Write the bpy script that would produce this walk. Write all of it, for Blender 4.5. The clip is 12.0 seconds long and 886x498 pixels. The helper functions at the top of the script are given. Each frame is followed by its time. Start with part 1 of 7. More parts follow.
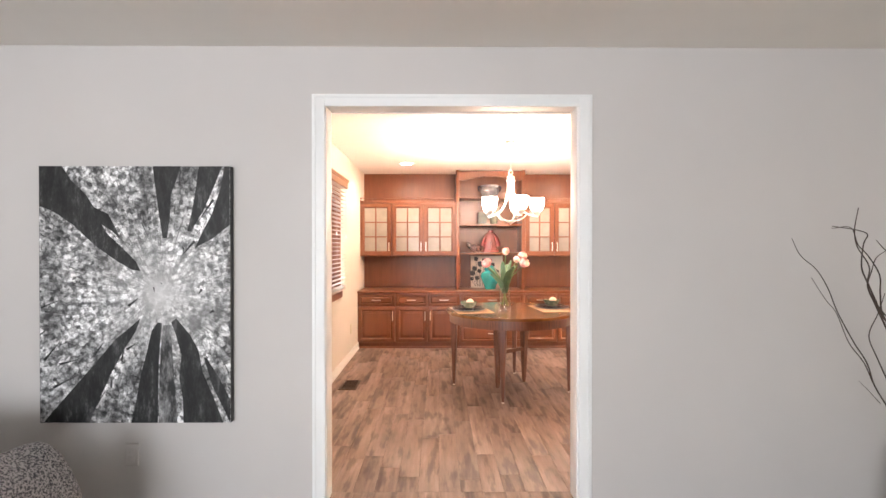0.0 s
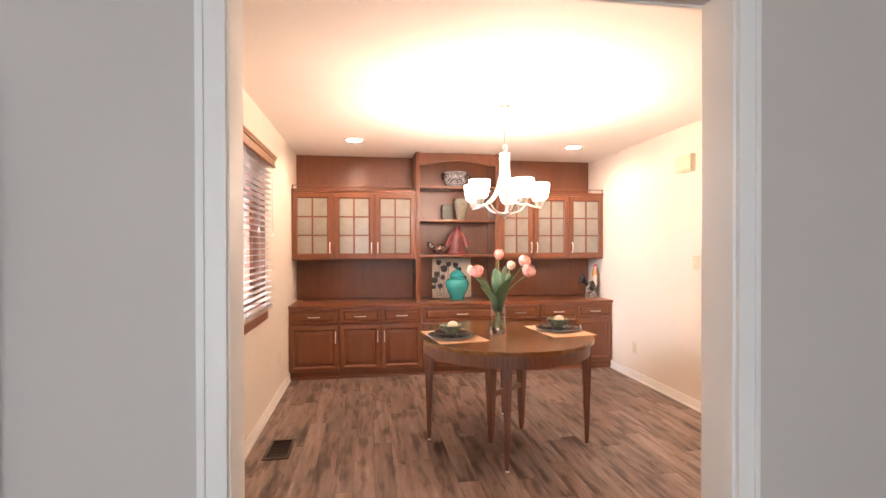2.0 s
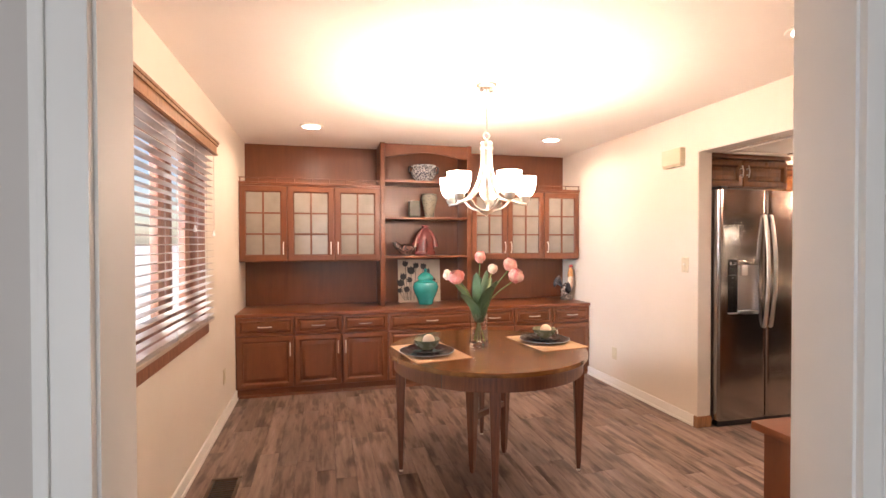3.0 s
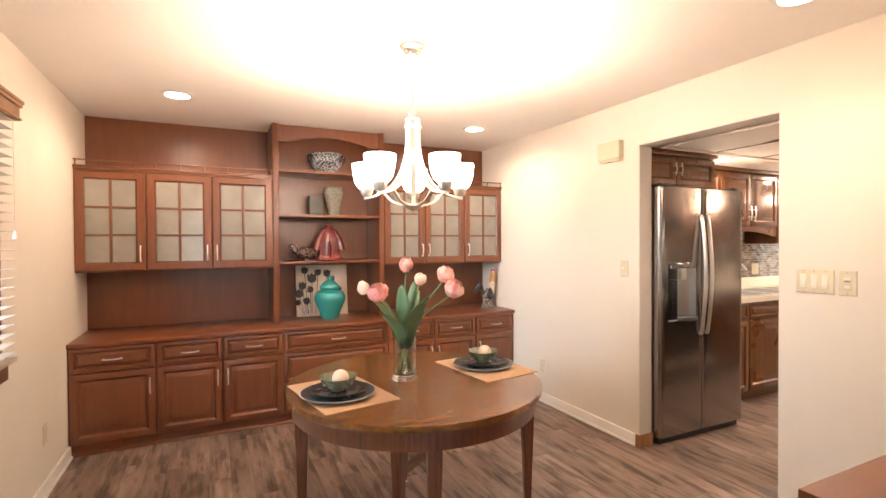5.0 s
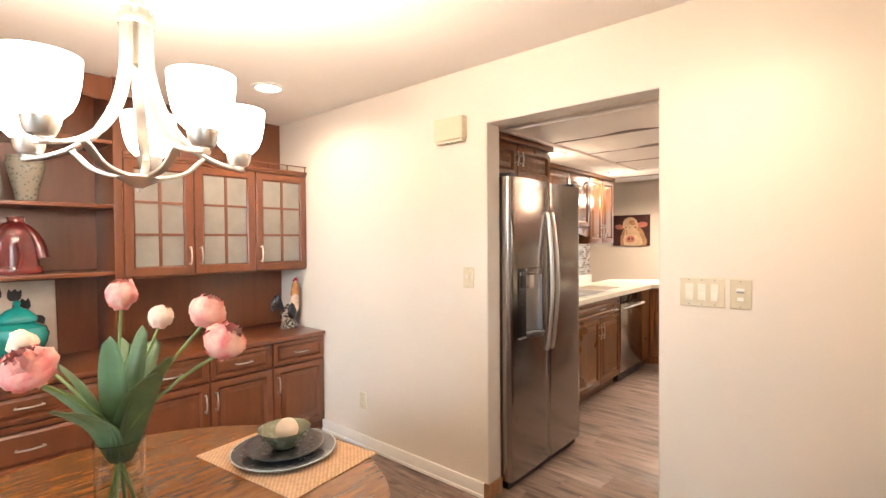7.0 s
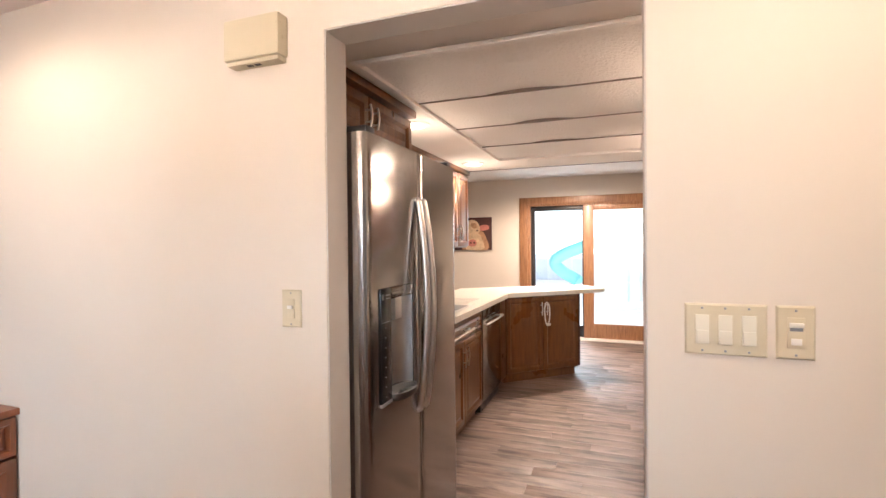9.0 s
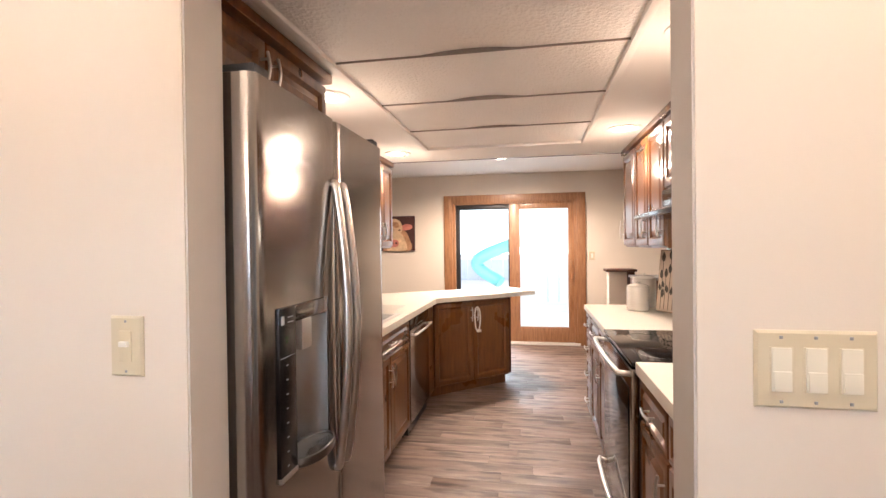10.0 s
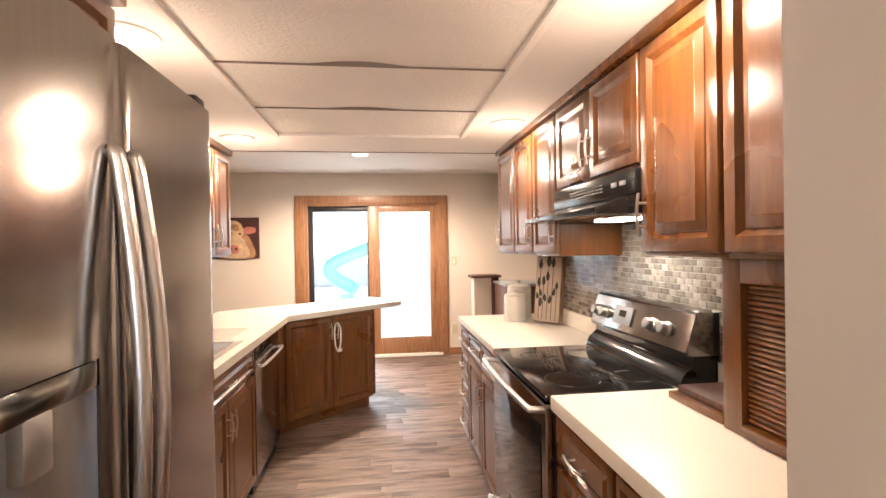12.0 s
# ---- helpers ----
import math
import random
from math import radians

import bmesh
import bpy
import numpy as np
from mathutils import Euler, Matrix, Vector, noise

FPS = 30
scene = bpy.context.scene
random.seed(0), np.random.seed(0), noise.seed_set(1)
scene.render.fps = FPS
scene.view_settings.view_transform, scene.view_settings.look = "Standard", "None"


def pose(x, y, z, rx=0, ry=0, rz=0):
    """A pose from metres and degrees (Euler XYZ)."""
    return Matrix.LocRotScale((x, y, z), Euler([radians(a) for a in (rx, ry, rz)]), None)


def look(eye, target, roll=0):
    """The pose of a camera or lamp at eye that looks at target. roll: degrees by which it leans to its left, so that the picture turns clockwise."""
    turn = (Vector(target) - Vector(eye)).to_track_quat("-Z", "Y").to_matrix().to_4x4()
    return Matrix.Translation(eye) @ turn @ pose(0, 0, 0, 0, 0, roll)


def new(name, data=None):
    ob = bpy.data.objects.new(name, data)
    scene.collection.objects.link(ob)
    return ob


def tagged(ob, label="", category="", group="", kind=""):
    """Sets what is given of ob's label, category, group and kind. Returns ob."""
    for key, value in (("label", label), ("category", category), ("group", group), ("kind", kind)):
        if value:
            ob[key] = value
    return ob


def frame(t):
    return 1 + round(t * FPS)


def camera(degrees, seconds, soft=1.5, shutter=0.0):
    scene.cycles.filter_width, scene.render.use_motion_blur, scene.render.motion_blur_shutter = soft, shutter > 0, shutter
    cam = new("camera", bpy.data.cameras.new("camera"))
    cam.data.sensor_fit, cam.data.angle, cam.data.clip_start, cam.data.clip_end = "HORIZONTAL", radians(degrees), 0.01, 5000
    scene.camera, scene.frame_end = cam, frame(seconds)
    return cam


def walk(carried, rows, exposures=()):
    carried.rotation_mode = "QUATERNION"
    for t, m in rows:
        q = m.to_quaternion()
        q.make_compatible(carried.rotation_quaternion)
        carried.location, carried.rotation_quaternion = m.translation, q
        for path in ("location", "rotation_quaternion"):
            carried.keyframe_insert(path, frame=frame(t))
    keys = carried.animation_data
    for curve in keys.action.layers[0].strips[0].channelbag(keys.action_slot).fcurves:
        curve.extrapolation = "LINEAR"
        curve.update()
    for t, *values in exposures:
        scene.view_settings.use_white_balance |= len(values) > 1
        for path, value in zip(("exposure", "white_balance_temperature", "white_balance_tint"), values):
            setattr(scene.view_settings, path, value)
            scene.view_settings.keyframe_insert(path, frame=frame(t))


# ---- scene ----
cam = camera(85.5, 12.0)
PATH = [
    (0, (0.279, 1.178, 1.338), (0.297, 3.178, 1.326), 0.0),
    (0.5, (0.231, 1.505, 1.344), (0.264, 3.505, 1.329), 0.1),
    (1, (0.152, 1.849, 1.354), (0.251, 3.846, 1.337), 0.0),
    (1.5, (0.085, 2.179, 1.351), (0.280, 4.170, 1.334), -0.1),
    (2, (0.018, 2.485, 1.352), (0.321, 4.454, 1.338), -0.1),
    (2.5, (-0.012, 2.738, 1.375), (0.381, 4.677, 1.353), -0.1),
    (4.5, (0.022, 3.399, 1.385), (0.763, 5.257, 1.363), -0.2),
    (5, (0.075, 3.590, 1.396), (0.942, 5.392, 1.370), -0.3),
    (5.5, (0.161, 3.803, 1.408), (1.181, 5.523, 1.379), -0.3),
    (6, (0.272, 4.013, 1.409), (1.456, 5.625, 1.378), -0.3),
    (6.5, (0.397, 4.225, 1.419), (1.760, 5.688, 1.387), -0.3),
    (7, (0.555, 4.415, 1.416), (2.067, 5.724, 1.380), -0.4),
    (7.5, (0.737, 4.605, 1.410), (2.379, 5.745, 1.374), -0.3),
    (9.5, (1.671, 5.214, 1.398), (3.597, 5.754, 1.380), -0.7),
    (10, (1.874, 5.291, 1.395), (3.840, 5.657, 1.376), -0.7),
    (10.5, (2.044, 5.351, 1.397), (4.036, 5.539, 1.384), -0.6),
    (11, (2.172, 5.388, 1.401), (4.172, 5.411, 1.389), -0.7),
    (11.5, (2.280, 5.413, 1.408), (4.276, 5.285, 1.396), -0.8),
    (12, (2.366, 5.434, 1.415), (4.350, 5.181, 1.404), -0.9),
]
EXPOSURES = [(0, 1.1, 6750, 22), (1.0, 0.95, 6750, 22), (2.5, 0.3, 6800, 24), (4.5, 0.2, 6650, 16), (7.5, 0.2, 6250, 11), (9.5, -0.20, 5950, 15), (10.5, -0.04, 6100, 15), (12, 0.0, 6250, 15)]
walk(cam, [(t, look(eye, target, roll)) for t, eye, target, roll in PATH], EXPOSURES)

# ---- world, sun and lamps ----
world = bpy.data.worlds.new("sky")
scene.world = world
world.use_nodes = True
wn = world.node_tree
sky = wn.nodes.new("ShaderNodeTexSky")
sky.sky_type, sky.sun_disc = "NISHITA", False
sky.sun_elevation, sky.sun_rotation = radians(48), radians(200)
wn.links.new(sky.outputs[0], wn.nodes["Background"].inputs[0])
wn.nodes["Background"].inputs[1].default_value = 0.15

WARM, CAN_TINT = (1.0, 0.765, 0.57), (1.0, 0.765, 0.55)
CHANDELIER, CAN, KCAN, SHADE_GLOW, CAN_GLOW = 26.0, 30.0, 27.0, 18.0, 40.0
DAY_LIVING, DAY_WINDOW, DAY_PATIO = 85.0, 52.0, 750.0


def lamp(name, kind, watts, color, m, size=0.1, size_y=0.0, spot=0.0, blend=0.5):
    data = bpy.data.lights.new(name, kind)
    data.energy, data.color = watts, color
    if kind == "AREA":
        data.shape, data.size, data.size_y = "RECTANGLE", size, size_y or size
    else:
        data.shadow_soft_size = size
    if kind == "SPOT":
        data.spot_size, data.spot_blend = radians(spot), blend
    ob = new(name, data)
    ob.matrix_world = m
    return ob


sun = lamp("sun", "SUN", 4.0, (1.0, 0.95, 0.88), look((0, 0, 10), (-3.0, 8.0, 0)), 1)
sun.data.angle = radians(0.5)
CHX, CHY = 0.972, 5.79
ARMS = [67 + 72 * i for i in range(5)]
ARM_R = 0.249
for a in ARMS:
    lamp("bulb", "POINT", CHANDELIER, WARM, pose(CHX + ARM_R * math.cos(radians(a)), CHY + ARM_R * math.sin(radians(a)), 1.80), 0.05)
CANS = [(-0.12, 7.15, 2.365), (2.10, 7.17, 2.365), (2.17, 4.69, 2.365), (4.93, 4.735, 2.085), (5.37, 6.28, 2.085),
        (3.96, 6.21, 2.085), (3.55, 4.76, 2.085), (7.32, 5.64, 2.365)]
for x, y, z in CANS:
    if z < 2.2:
        lamp("can_bulb", "SPOT", KCAN, CAN_TINT, pose(x, y, z - 0.02), 0.035, spot=172, blend=0.2)
        # added fill point in mid-air, brightens the ceiling; no bulb hangs there
        lamp("can_fill", "POINT", KCAN * 0.24, CAN_TINT, pose(x, y, z - 0.26), 0.05)
        continue
    lamp("can_bulb", "SPOT", CAN * (14 if x > 5 else 1), CAN_TINT, pose(x, y, z - 0.02), 0.04, spot=168 if y > 5 else 140, blend=0.5 if y > 5 else 0.9)
lamp("hood_bulb", "AREA", 3.0, (1.0, 0.9, 0.75), pose(4.20, 4.475, 1.505), 0.2, 0.08)
DAY = (0.82, 0.95, 0.98)
# added daylight panel at an assumed window behind the camera, never in view
lamp("living_day_fill", "AREA", DAY_LIVING, DAY, look((-1.2, -2.45, 1.4), (-0.6, 3.0, 1.25)), 2.4, 1.5)
west = lamp("dining_window_light", "AREA", DAY_WINDOW, (0.72, 0.88, 1.0), look((-2.2, 5.30, 1.75), (2.67, 7.25, 0.35)), 1.0, 0.9)
west.data.spread = radians(70)
# added area lamp outdoors, stands in for daylight on the door blinds
lamp("patio_day_fill", "AREA", DAY_PATIO, DAY, look((9.9, 5.5, 2.9), (8.4, 5.5, 0.9)), 1.8, 1.2)

# ---- materials ----


def nodes_of(name):
    mat = bpy.data.materials.new(name)
    mat.use_nodes = True
    return mat, mat.node_tree, mat.node_tree.nodes["Principled BSDF"]


def noise_at(nt, coord, scale, detail=3.0, stretch=(1, 1, 1), rough=0.55):
    mp = nt.nodes.new("ShaderNodeMapping")
    mp.inputs["Scale"].default_value = stretch
    nt.links.new(coord, mp.inputs[0])
    nz = nt.nodes.new("ShaderNodeTexNoise")
    nz.inputs["Scale"].default_value, nz.inputs["Detail"].default_value = scale, detail
    nz.inputs["Roughness"].default_value = rough
    nt.links.new(mp.outputs[0], nz.inputs["Vector"])
    return nz.outputs["Fac"]


def ramp(nt, fac, stops):
    r = nt.nodes.new("ShaderNodeValToRGB")
    el = r.color_ramp.elements
    while len(el) < len(stops):
        el.new(0.5)
    for e, (p, c) in zip(el, stops):
        e.position, e.color = p, (*c, 1)
    nt.links.new(fac, r.inputs[0])
    return r.outputs[0]


def mixed(nt, a, b, fac, mode="MIX"):
    m = nt.nodes.new("ShaderNodeMix")
    m.data_type, m.blend_type = "RGBA", mode
    for k, v in ((6, a), (7, b), (0, fac)):
        if isinstance(v, (int, float)):
            m.inputs[k].default_value = v
        elif isinstance(v, tuple):
            m.inputs[k].default_value = (*v, 1)
        else:
            nt.links.new(v, m.inputs[k])
    return m.outputs[2]


def coords(nt, shuffle=False):
    tc = nt.nodes.new("ShaderNodeTexCoord").outputs["Object"]
    if not shuffle:
        return tc
    info = nt.nodes.new("ShaderNodeObjectInfo")
    mul = nt.nodes.new("ShaderNodeMath")
    mul.operation = "MULTIPLY"
    mul.inputs[1].default_value = 57.0
    nt.links.new(info.outputs["Random"], mul.inputs[0])
    add = nt.nodes.new("ShaderNodeVectorMath")
    nt.links.new(tc, add.inputs[0])
    nt.links.new(mul.outputs[0], add.inputs[1])
    return add.outputs[0]


def bump(nt, bsdf, height, strength, dist=0.002):
    b = nt.nodes.new("ShaderNodeBump")
    b.inputs["Strength"].default_value, b.inputs["Distance"].default_value = strength, dist
    nt.links.new(height, b.inputs["Height"])
    nt.links.new(b.outputs[0], bsdf.inputs["Normal"])


def scaled(c, k):
    return tuple(min(1.0, v * k) for v in c)


def plain(name, c, rough=0.5, metal=0.0, var=0.06, scale=5.0, relief=0.15, rscale=120.0, dist=0.001, coat=0.0, rvar=0.08):
    mat, nt, b = nodes_of(name)
    co = coords(nt)
    big = noise_at(nt, co, scale)
    nt.links.new(ramp(nt, big, [(0.3, scaled(c, 1 - var)), (0.7, scaled(c, 1 + var))]), b.inputs["Base Color"])
    fine = noise_at(nt, co, rscale, 4)
    if relief:
        bump(nt, b, fine, relief, dist)
    nt.links.new(ramp(nt, noise_at(nt, co, scale * 3), [(0.3, (rough - rvar,) * 3), (0.7, (rough + rvar,) * 3)]), b.inputs["Roughness"])
    b.inputs["Metallic"].default_value = metal
    b.inputs["Coat Weight"].default_value = coat
    b.inputs["Coat Roughness"].default_value = 0.12
    return mat


def wood(name, dark, mid, light, stretch=(14, 14, 1.2), rough=0.38, coat=0.25, relief=0.12, streak=0.35):
    mat, nt, b = nodes_of(name)
    co = coords(nt, True)
    grain = noise_at(nt, co, 5.0, 6, stretch, 0.62)
    fine = noise_at(nt, co, 28.0, 4, stretch, 0.6)
    blotch = noise_at(nt, co, 2.2, 3)
    c = ramp(nt, grain, [(0.32, dark), (0.5, mid), (0.72, light)])
    c = mixed(nt, c, ramp(nt, fine, [(0.35, (0.78,) * 3), (0.65, (1.12,) * 3)]), streak, "MULTIPLY")
    c = mixed(nt, c, ramp(nt, blotch, [(0.3, (0.82,) * 3), (0.7, (1.12,) * 3)]), 0.5, "MULTIPLY")
    nt.links.new(c, b.inputs["Base Color"])
    nt.links.new(ramp(nt, blotch, [(0.1, (rough + 0.02,) * 3), (0.9, (rough - 0.02,) * 3)]), b.inputs["Roughness"])
    bump(nt, b, fine, relief, 0.0006)
    b.inputs["Coat Weight"].default_value, b.inputs["Coat Roughness"].default_value = coat, 0.25
    return mat


def metal(name, c, rough):
    mat, nt, b = nodes_of(name)
    co = coords(nt)
    nt.links.new(ramp(nt, noise_at(nt, co, 6, 2), [(0.3, scaled(c, 0.97)), (0.7, scaled(c, 1.03))]), b.inputs["Base Color"])
    b.inputs["Roughness"].default_value, b.inputs["Metallic"].default_value = rough, 1.0
    return mat


def glow(name, c, strength):
    mat = bpy.data.materials.new(name)
    mat.use_nodes = True
    nt = mat.node_tree
    nt.nodes.remove(nt.nodes["Principled BSDF"])
    e = nt.nodes.new("ShaderNodeEmission")
    e.inputs[0].default_value, e.inputs[1].default_value = (*c, 1), strength
    nt.links.new(e.outputs[0], nt.nodes["Material Output"].inputs[0])
    return mat


def glass(name, c=(0.95, 0.98, 0.97), rough=0.0, ior=1.45):
    mat, nt, b = nodes_of(name)
    b.inputs["Base Color"].default_value = (*c, 1)
    b.inputs["Transmission Weight"].default_value = 1.0
    b.inputs["Roughness"].default_value, b.inputs["IOR"].default_value = rough, ior
    return mat


M_DWALL = plain("cream_paint", (0.74, 0.67, 0.575), 0.6, var=0.02, scale=1.5, relief=0.12, rscale=260)
M_LWALL = plain("grey_paint", (0.60, 0.575, 0.555), 0.62, var=0.025, scale=1.2, relief=0.12, rscale=260)
M_KWALL = plain("beige_paint", (0.72, 0.655, 0.57), 0.6, var=0.02, scale=1.5, relief=0.12, rscale=260)
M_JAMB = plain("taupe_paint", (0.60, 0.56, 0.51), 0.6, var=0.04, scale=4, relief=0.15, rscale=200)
M_CEIL = plain("ceiling_paint", (0.84, 0.80, 0.75), 0.75, var=0.015, scale=2, relief=0.15, rscale=180)
M_TRIM = plain("white_trim_paint", (0.87, 0.88, 0.87), 0.5, var=0.02, scale=3, relief=0.05, rvar=0.02)
M_BASE = plain("baseboard_paint", (0.84, 0.81, 0.76), 0.45, var=0.02, scale=3, relief=0.05, rvar=0.02)
M_CARPET = plain("carpet", (0.36, 0.33, 0.30), 0.95, var=0.12, scale=30, relief=0.8, rscale=500, dist=0.004)
M_CHERRY = wood("cherry_veneer", (0.140, 0.043, 0.0165), (0.160, 0.050, 0.0190), (0.182, 0.057, 0.0215), (5, 5, 0.6), rough=0.33, streak=0.10, coat=0.3)
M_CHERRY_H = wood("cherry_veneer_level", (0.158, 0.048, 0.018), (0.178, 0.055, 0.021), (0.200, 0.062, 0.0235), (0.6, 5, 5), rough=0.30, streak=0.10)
M_MAPLE = wood("stained_maple", (0.098, 0.033, 0.008), (0.145, 0.052, 0.012), (0.195, 0.075, 0.017), (7, 7, 0.7), rough=0.28, coat=0.3, streak=0.25)
M_DARKW = wood("dark_stained_wood", (0.05, 0.020, 0.011), (0.09, 0.034, 0.018), (0.13, 0.05, 0.026), rough=0.4)
M_TABLE = wood("oak_table_top", (0.090, 0.034, 0.009), (0.150, 0.059, 0.016), (0.225, 0.097, 0.027), (1.8, 9, 9), rough=0.20, coat=0.35, streak=0.3, relief=0.0)
M_LEG = wood("mahogany", (0.075, 0.022, 0.010), (0.115, 0.036, 0.016), (0.16, 0.055, 0.024), rough=0.32, coat=0.4)
M_OAK = wood("oak_trim", (0.22, 0.10, 0.042), (0.31, 0.15, 0.066), (0.40, 0.205, 0.095), rough=0.42)
M_CHROME = metal("brushed_nickel", (0.80, 0.78, 0.75), 0.30)
M_NICKEL = metal("satin_nickel", (0.78, 0.74, 0.68), 0.32)
M_BLACK = plain("black_enamel", (0.008, 0.008, 0.009), 0.08, var=0.1, relief=0, rvar=0.03)
M_BLACKP = plain("black_plastic", (0.02, 0.02, 0.022), 0.35, var=0.1, relief=0)
M_GREYP = plain("grey_plastic", (0.28, 0.29, 0.30), 0.4, var=0.05, relief=0)
M_IVORY = plain("ivory_plastic", (0.63, 0.56, 0.40), 0.35, var=0.02, relief=0)
M_WHITEP = plain("white_plastic", (0.80, 0.78, 0.72), 0.35, var=0.02, relief=0)
M_COUNTER = plain("cream_laminate", (0.80, 0.76, 0.67), 0.36, var=0.015, scale=60, relief=0.03)
M_CERWHITE = plain("white_ceramic", (0.78, 0.75, 0.70), 0.2, var=0.03, relief=0, coat=0.5)
M_SLAT = plain("blind_slat_paint", (0.50, 0.42, 0.36), 0.35, var=0.03, relief=0.05)
M_MULCH = plain("sub_floor", (0.05, 0.04, 0.035), 0.8)
M_SHADE = glow("lit_shade_glass", (1.0, 0.88, 0.70), SHADE_GLOW)
M_CANGLOW = glow("lit_can", (1.0, 0.88, 0.68), CAN_GLOW)
M_GLASS = glass("clear_glass")
M_PANE = glass("window_glass", (0.98, 1, 1), 0.0, 1.1)
M_FROST = plain("frosted_glass", (0.255, 0.232, 0.200), 0.3, var=0.14, scale=5, relief=0, coat=0.6, rvar=0.0)


def stainless():
    mat, nt, b = nodes_of("brushed_stainless")
    co = coords(nt)
    brush = noise_at(nt, co, 160.0, 2, (1, 1, 0.006))
    nt.links.new(ramp(nt, brush, [(0.3, (0.36, 0.336, 0.316)), (0.7, (0.39, 0.364, 0.342))]), b.inputs["Base Color"])
    nt.links.new(ramp(nt, noise_at(nt, co, 2.5, 3), [(0.3, (0.150,) * 3), (0.7, (0.168,) * 3)]), b.inputs["Roughness"])
    b.inputs["Metallic"].default_value = 1.0
    b.inputs["Anisotropic"].default_value = 0.5
    b.inputs["Anisotropic Rotation"].default_value = 0.25
    tg = nt.nodes.new("ShaderNodeTangent")
    tg.direction_type, tg.axis = "RADIAL", "Z"
    nt.links.new(tg.outputs[0], b.inputs["Tangent"])
    return mat


M_STEEL = stainless()


def plank_mat():
    mat, nt, b = nodes_of("vinyl_plank")
    co = coords(nt, True)
    streak = noise_at(nt, co, 3.0, 5, (8.0, 0.9, 1.0), 0.6)
    blotch = noise_at(nt, co, 4.0, 3, (3.6, 0.95, 1), 0.5)
    patch = noise_at(nt, co, 1.6, 2, (1.4, 0.5, 1))
    fine = noise_at(nt, co, 30.0, 4, (9, 0.7, 1), 0.6)
    c = ramp(nt, streak, [(0.30, (0.125, 0.078, 0.060)), (0.46, (0.205, 0.141, 0.112)), (0.60, (0.260, 0.187, 0.151)), (0.74, (0.345, 0.262, 0.216))])
    knots = mixed(nt, blotch, streak, 0.35)
    c = mixed(nt, c, ramp(nt, knots, [(0.35, (0.30, 0.25, 0.23)), (0.42, (0.52, 0.46, 0.43)), (0.49, (1.0,) * 3)]), 0.9, "MULTIPLY")
    c = mixed(nt, c, ramp(nt, patch, [(0.35, (0.80,) * 3), (0.65, (1.10,) * 3)]), 0.7, "MULTIPLY")
    c = mixed(nt, c, ramp(nt, fine, [(0.35, (0.78,) * 3), (0.65, (1.10,) * 3)]), 0.5, "MULTIPLY")
    info = nt.nodes.new("ShaderNodeObjectInfo")
    c = mixed(nt, c, ramp(nt, info.outputs["Random"], [(0, (0.84, 0.82, 0.80)), (1, (1.12, 1.11, 1.10))]), 1.0, "MULTIPLY")
    nt.links.new(c, b.inputs["Base Color"])
    nt.links.new(ramp(nt, fine, [(0.3, (0.42,) * 3), (0.7, (0.52,) * 3)]), b.inputs["Roughness"])
    bump(nt, b, fine, 0.25, 0.0008)
    return mat


M_PLANK = plank_mat()


def popcorn():
    mat, nt, b = nodes_of("textured_ceiling_panel")
    co = coords(nt)
    nt.links.new(ramp(nt, noise_at(nt, co, 1.6, 3), [(0.3, (0.80, 0.755, 0.70)), (0.7, (0.87, 0.825, 0.77))]), b.inputs["Base Color"])
    vo = nt.nodes.new("ShaderNodeTexVoronoi")
    vo.inputs["Scale"].default_value = 62
    nt.links.new(co, vo.inputs["Vector"])
    h = mixed(nt, vo.outputs["Distance"], noise_at(nt, co, 120, 4), 0.55)
    bump(nt, b, h, 0.9, 0.009)
    b.inputs["Roughness"].default_value = 0.7
    return mat


M_PANEL = popcorn()

# ---- building blocks ----
UP = Matrix.Identity(4)
HOME = {}


def thing(name, label, category, x=0.0, y=0.0, z=0.0, rz=0.0, group=""):
    ob = new(name)
    ob.matrix_world = pose(x, y, z, 0, 0, rz)
    HOME[ob] = pose(x, y, z, 0, 0, rz)
    return tagged(ob, label, category, group)


def finish(bm, name, material, smooth=True):
    bmesh.ops.recalc_face_normals(bm, faces=bm.faces)
    me = bpy.data.meshes.new(name)
    bm.to_mesh(me)
    bm.free()
    me.materials.append(material)
    if smooth:
        me.shade_smooth()
        me.set_sharp_from_angle(angle=radians(35))
    return me


def part(name, bm, material, parent, label="", local=False, kind=""):
    """One mesh object under a thing or a part; the bmesh is in world places unless local."""
    home = HOME[parent]
    if not local:
        bm.transform(home.inverted())
    ob = new(name, finish(bm, name, material))
    ob.parent = parent
    HOME[ob] = home
    return tagged(ob, label, kind=kind)


def structure(name, bm, material, label=""):
    ob = new(name, finish(bm, name, material))
    HOME[ob] = Matrix.Identity(4)
    return tagged(ob, label, kind="structure")


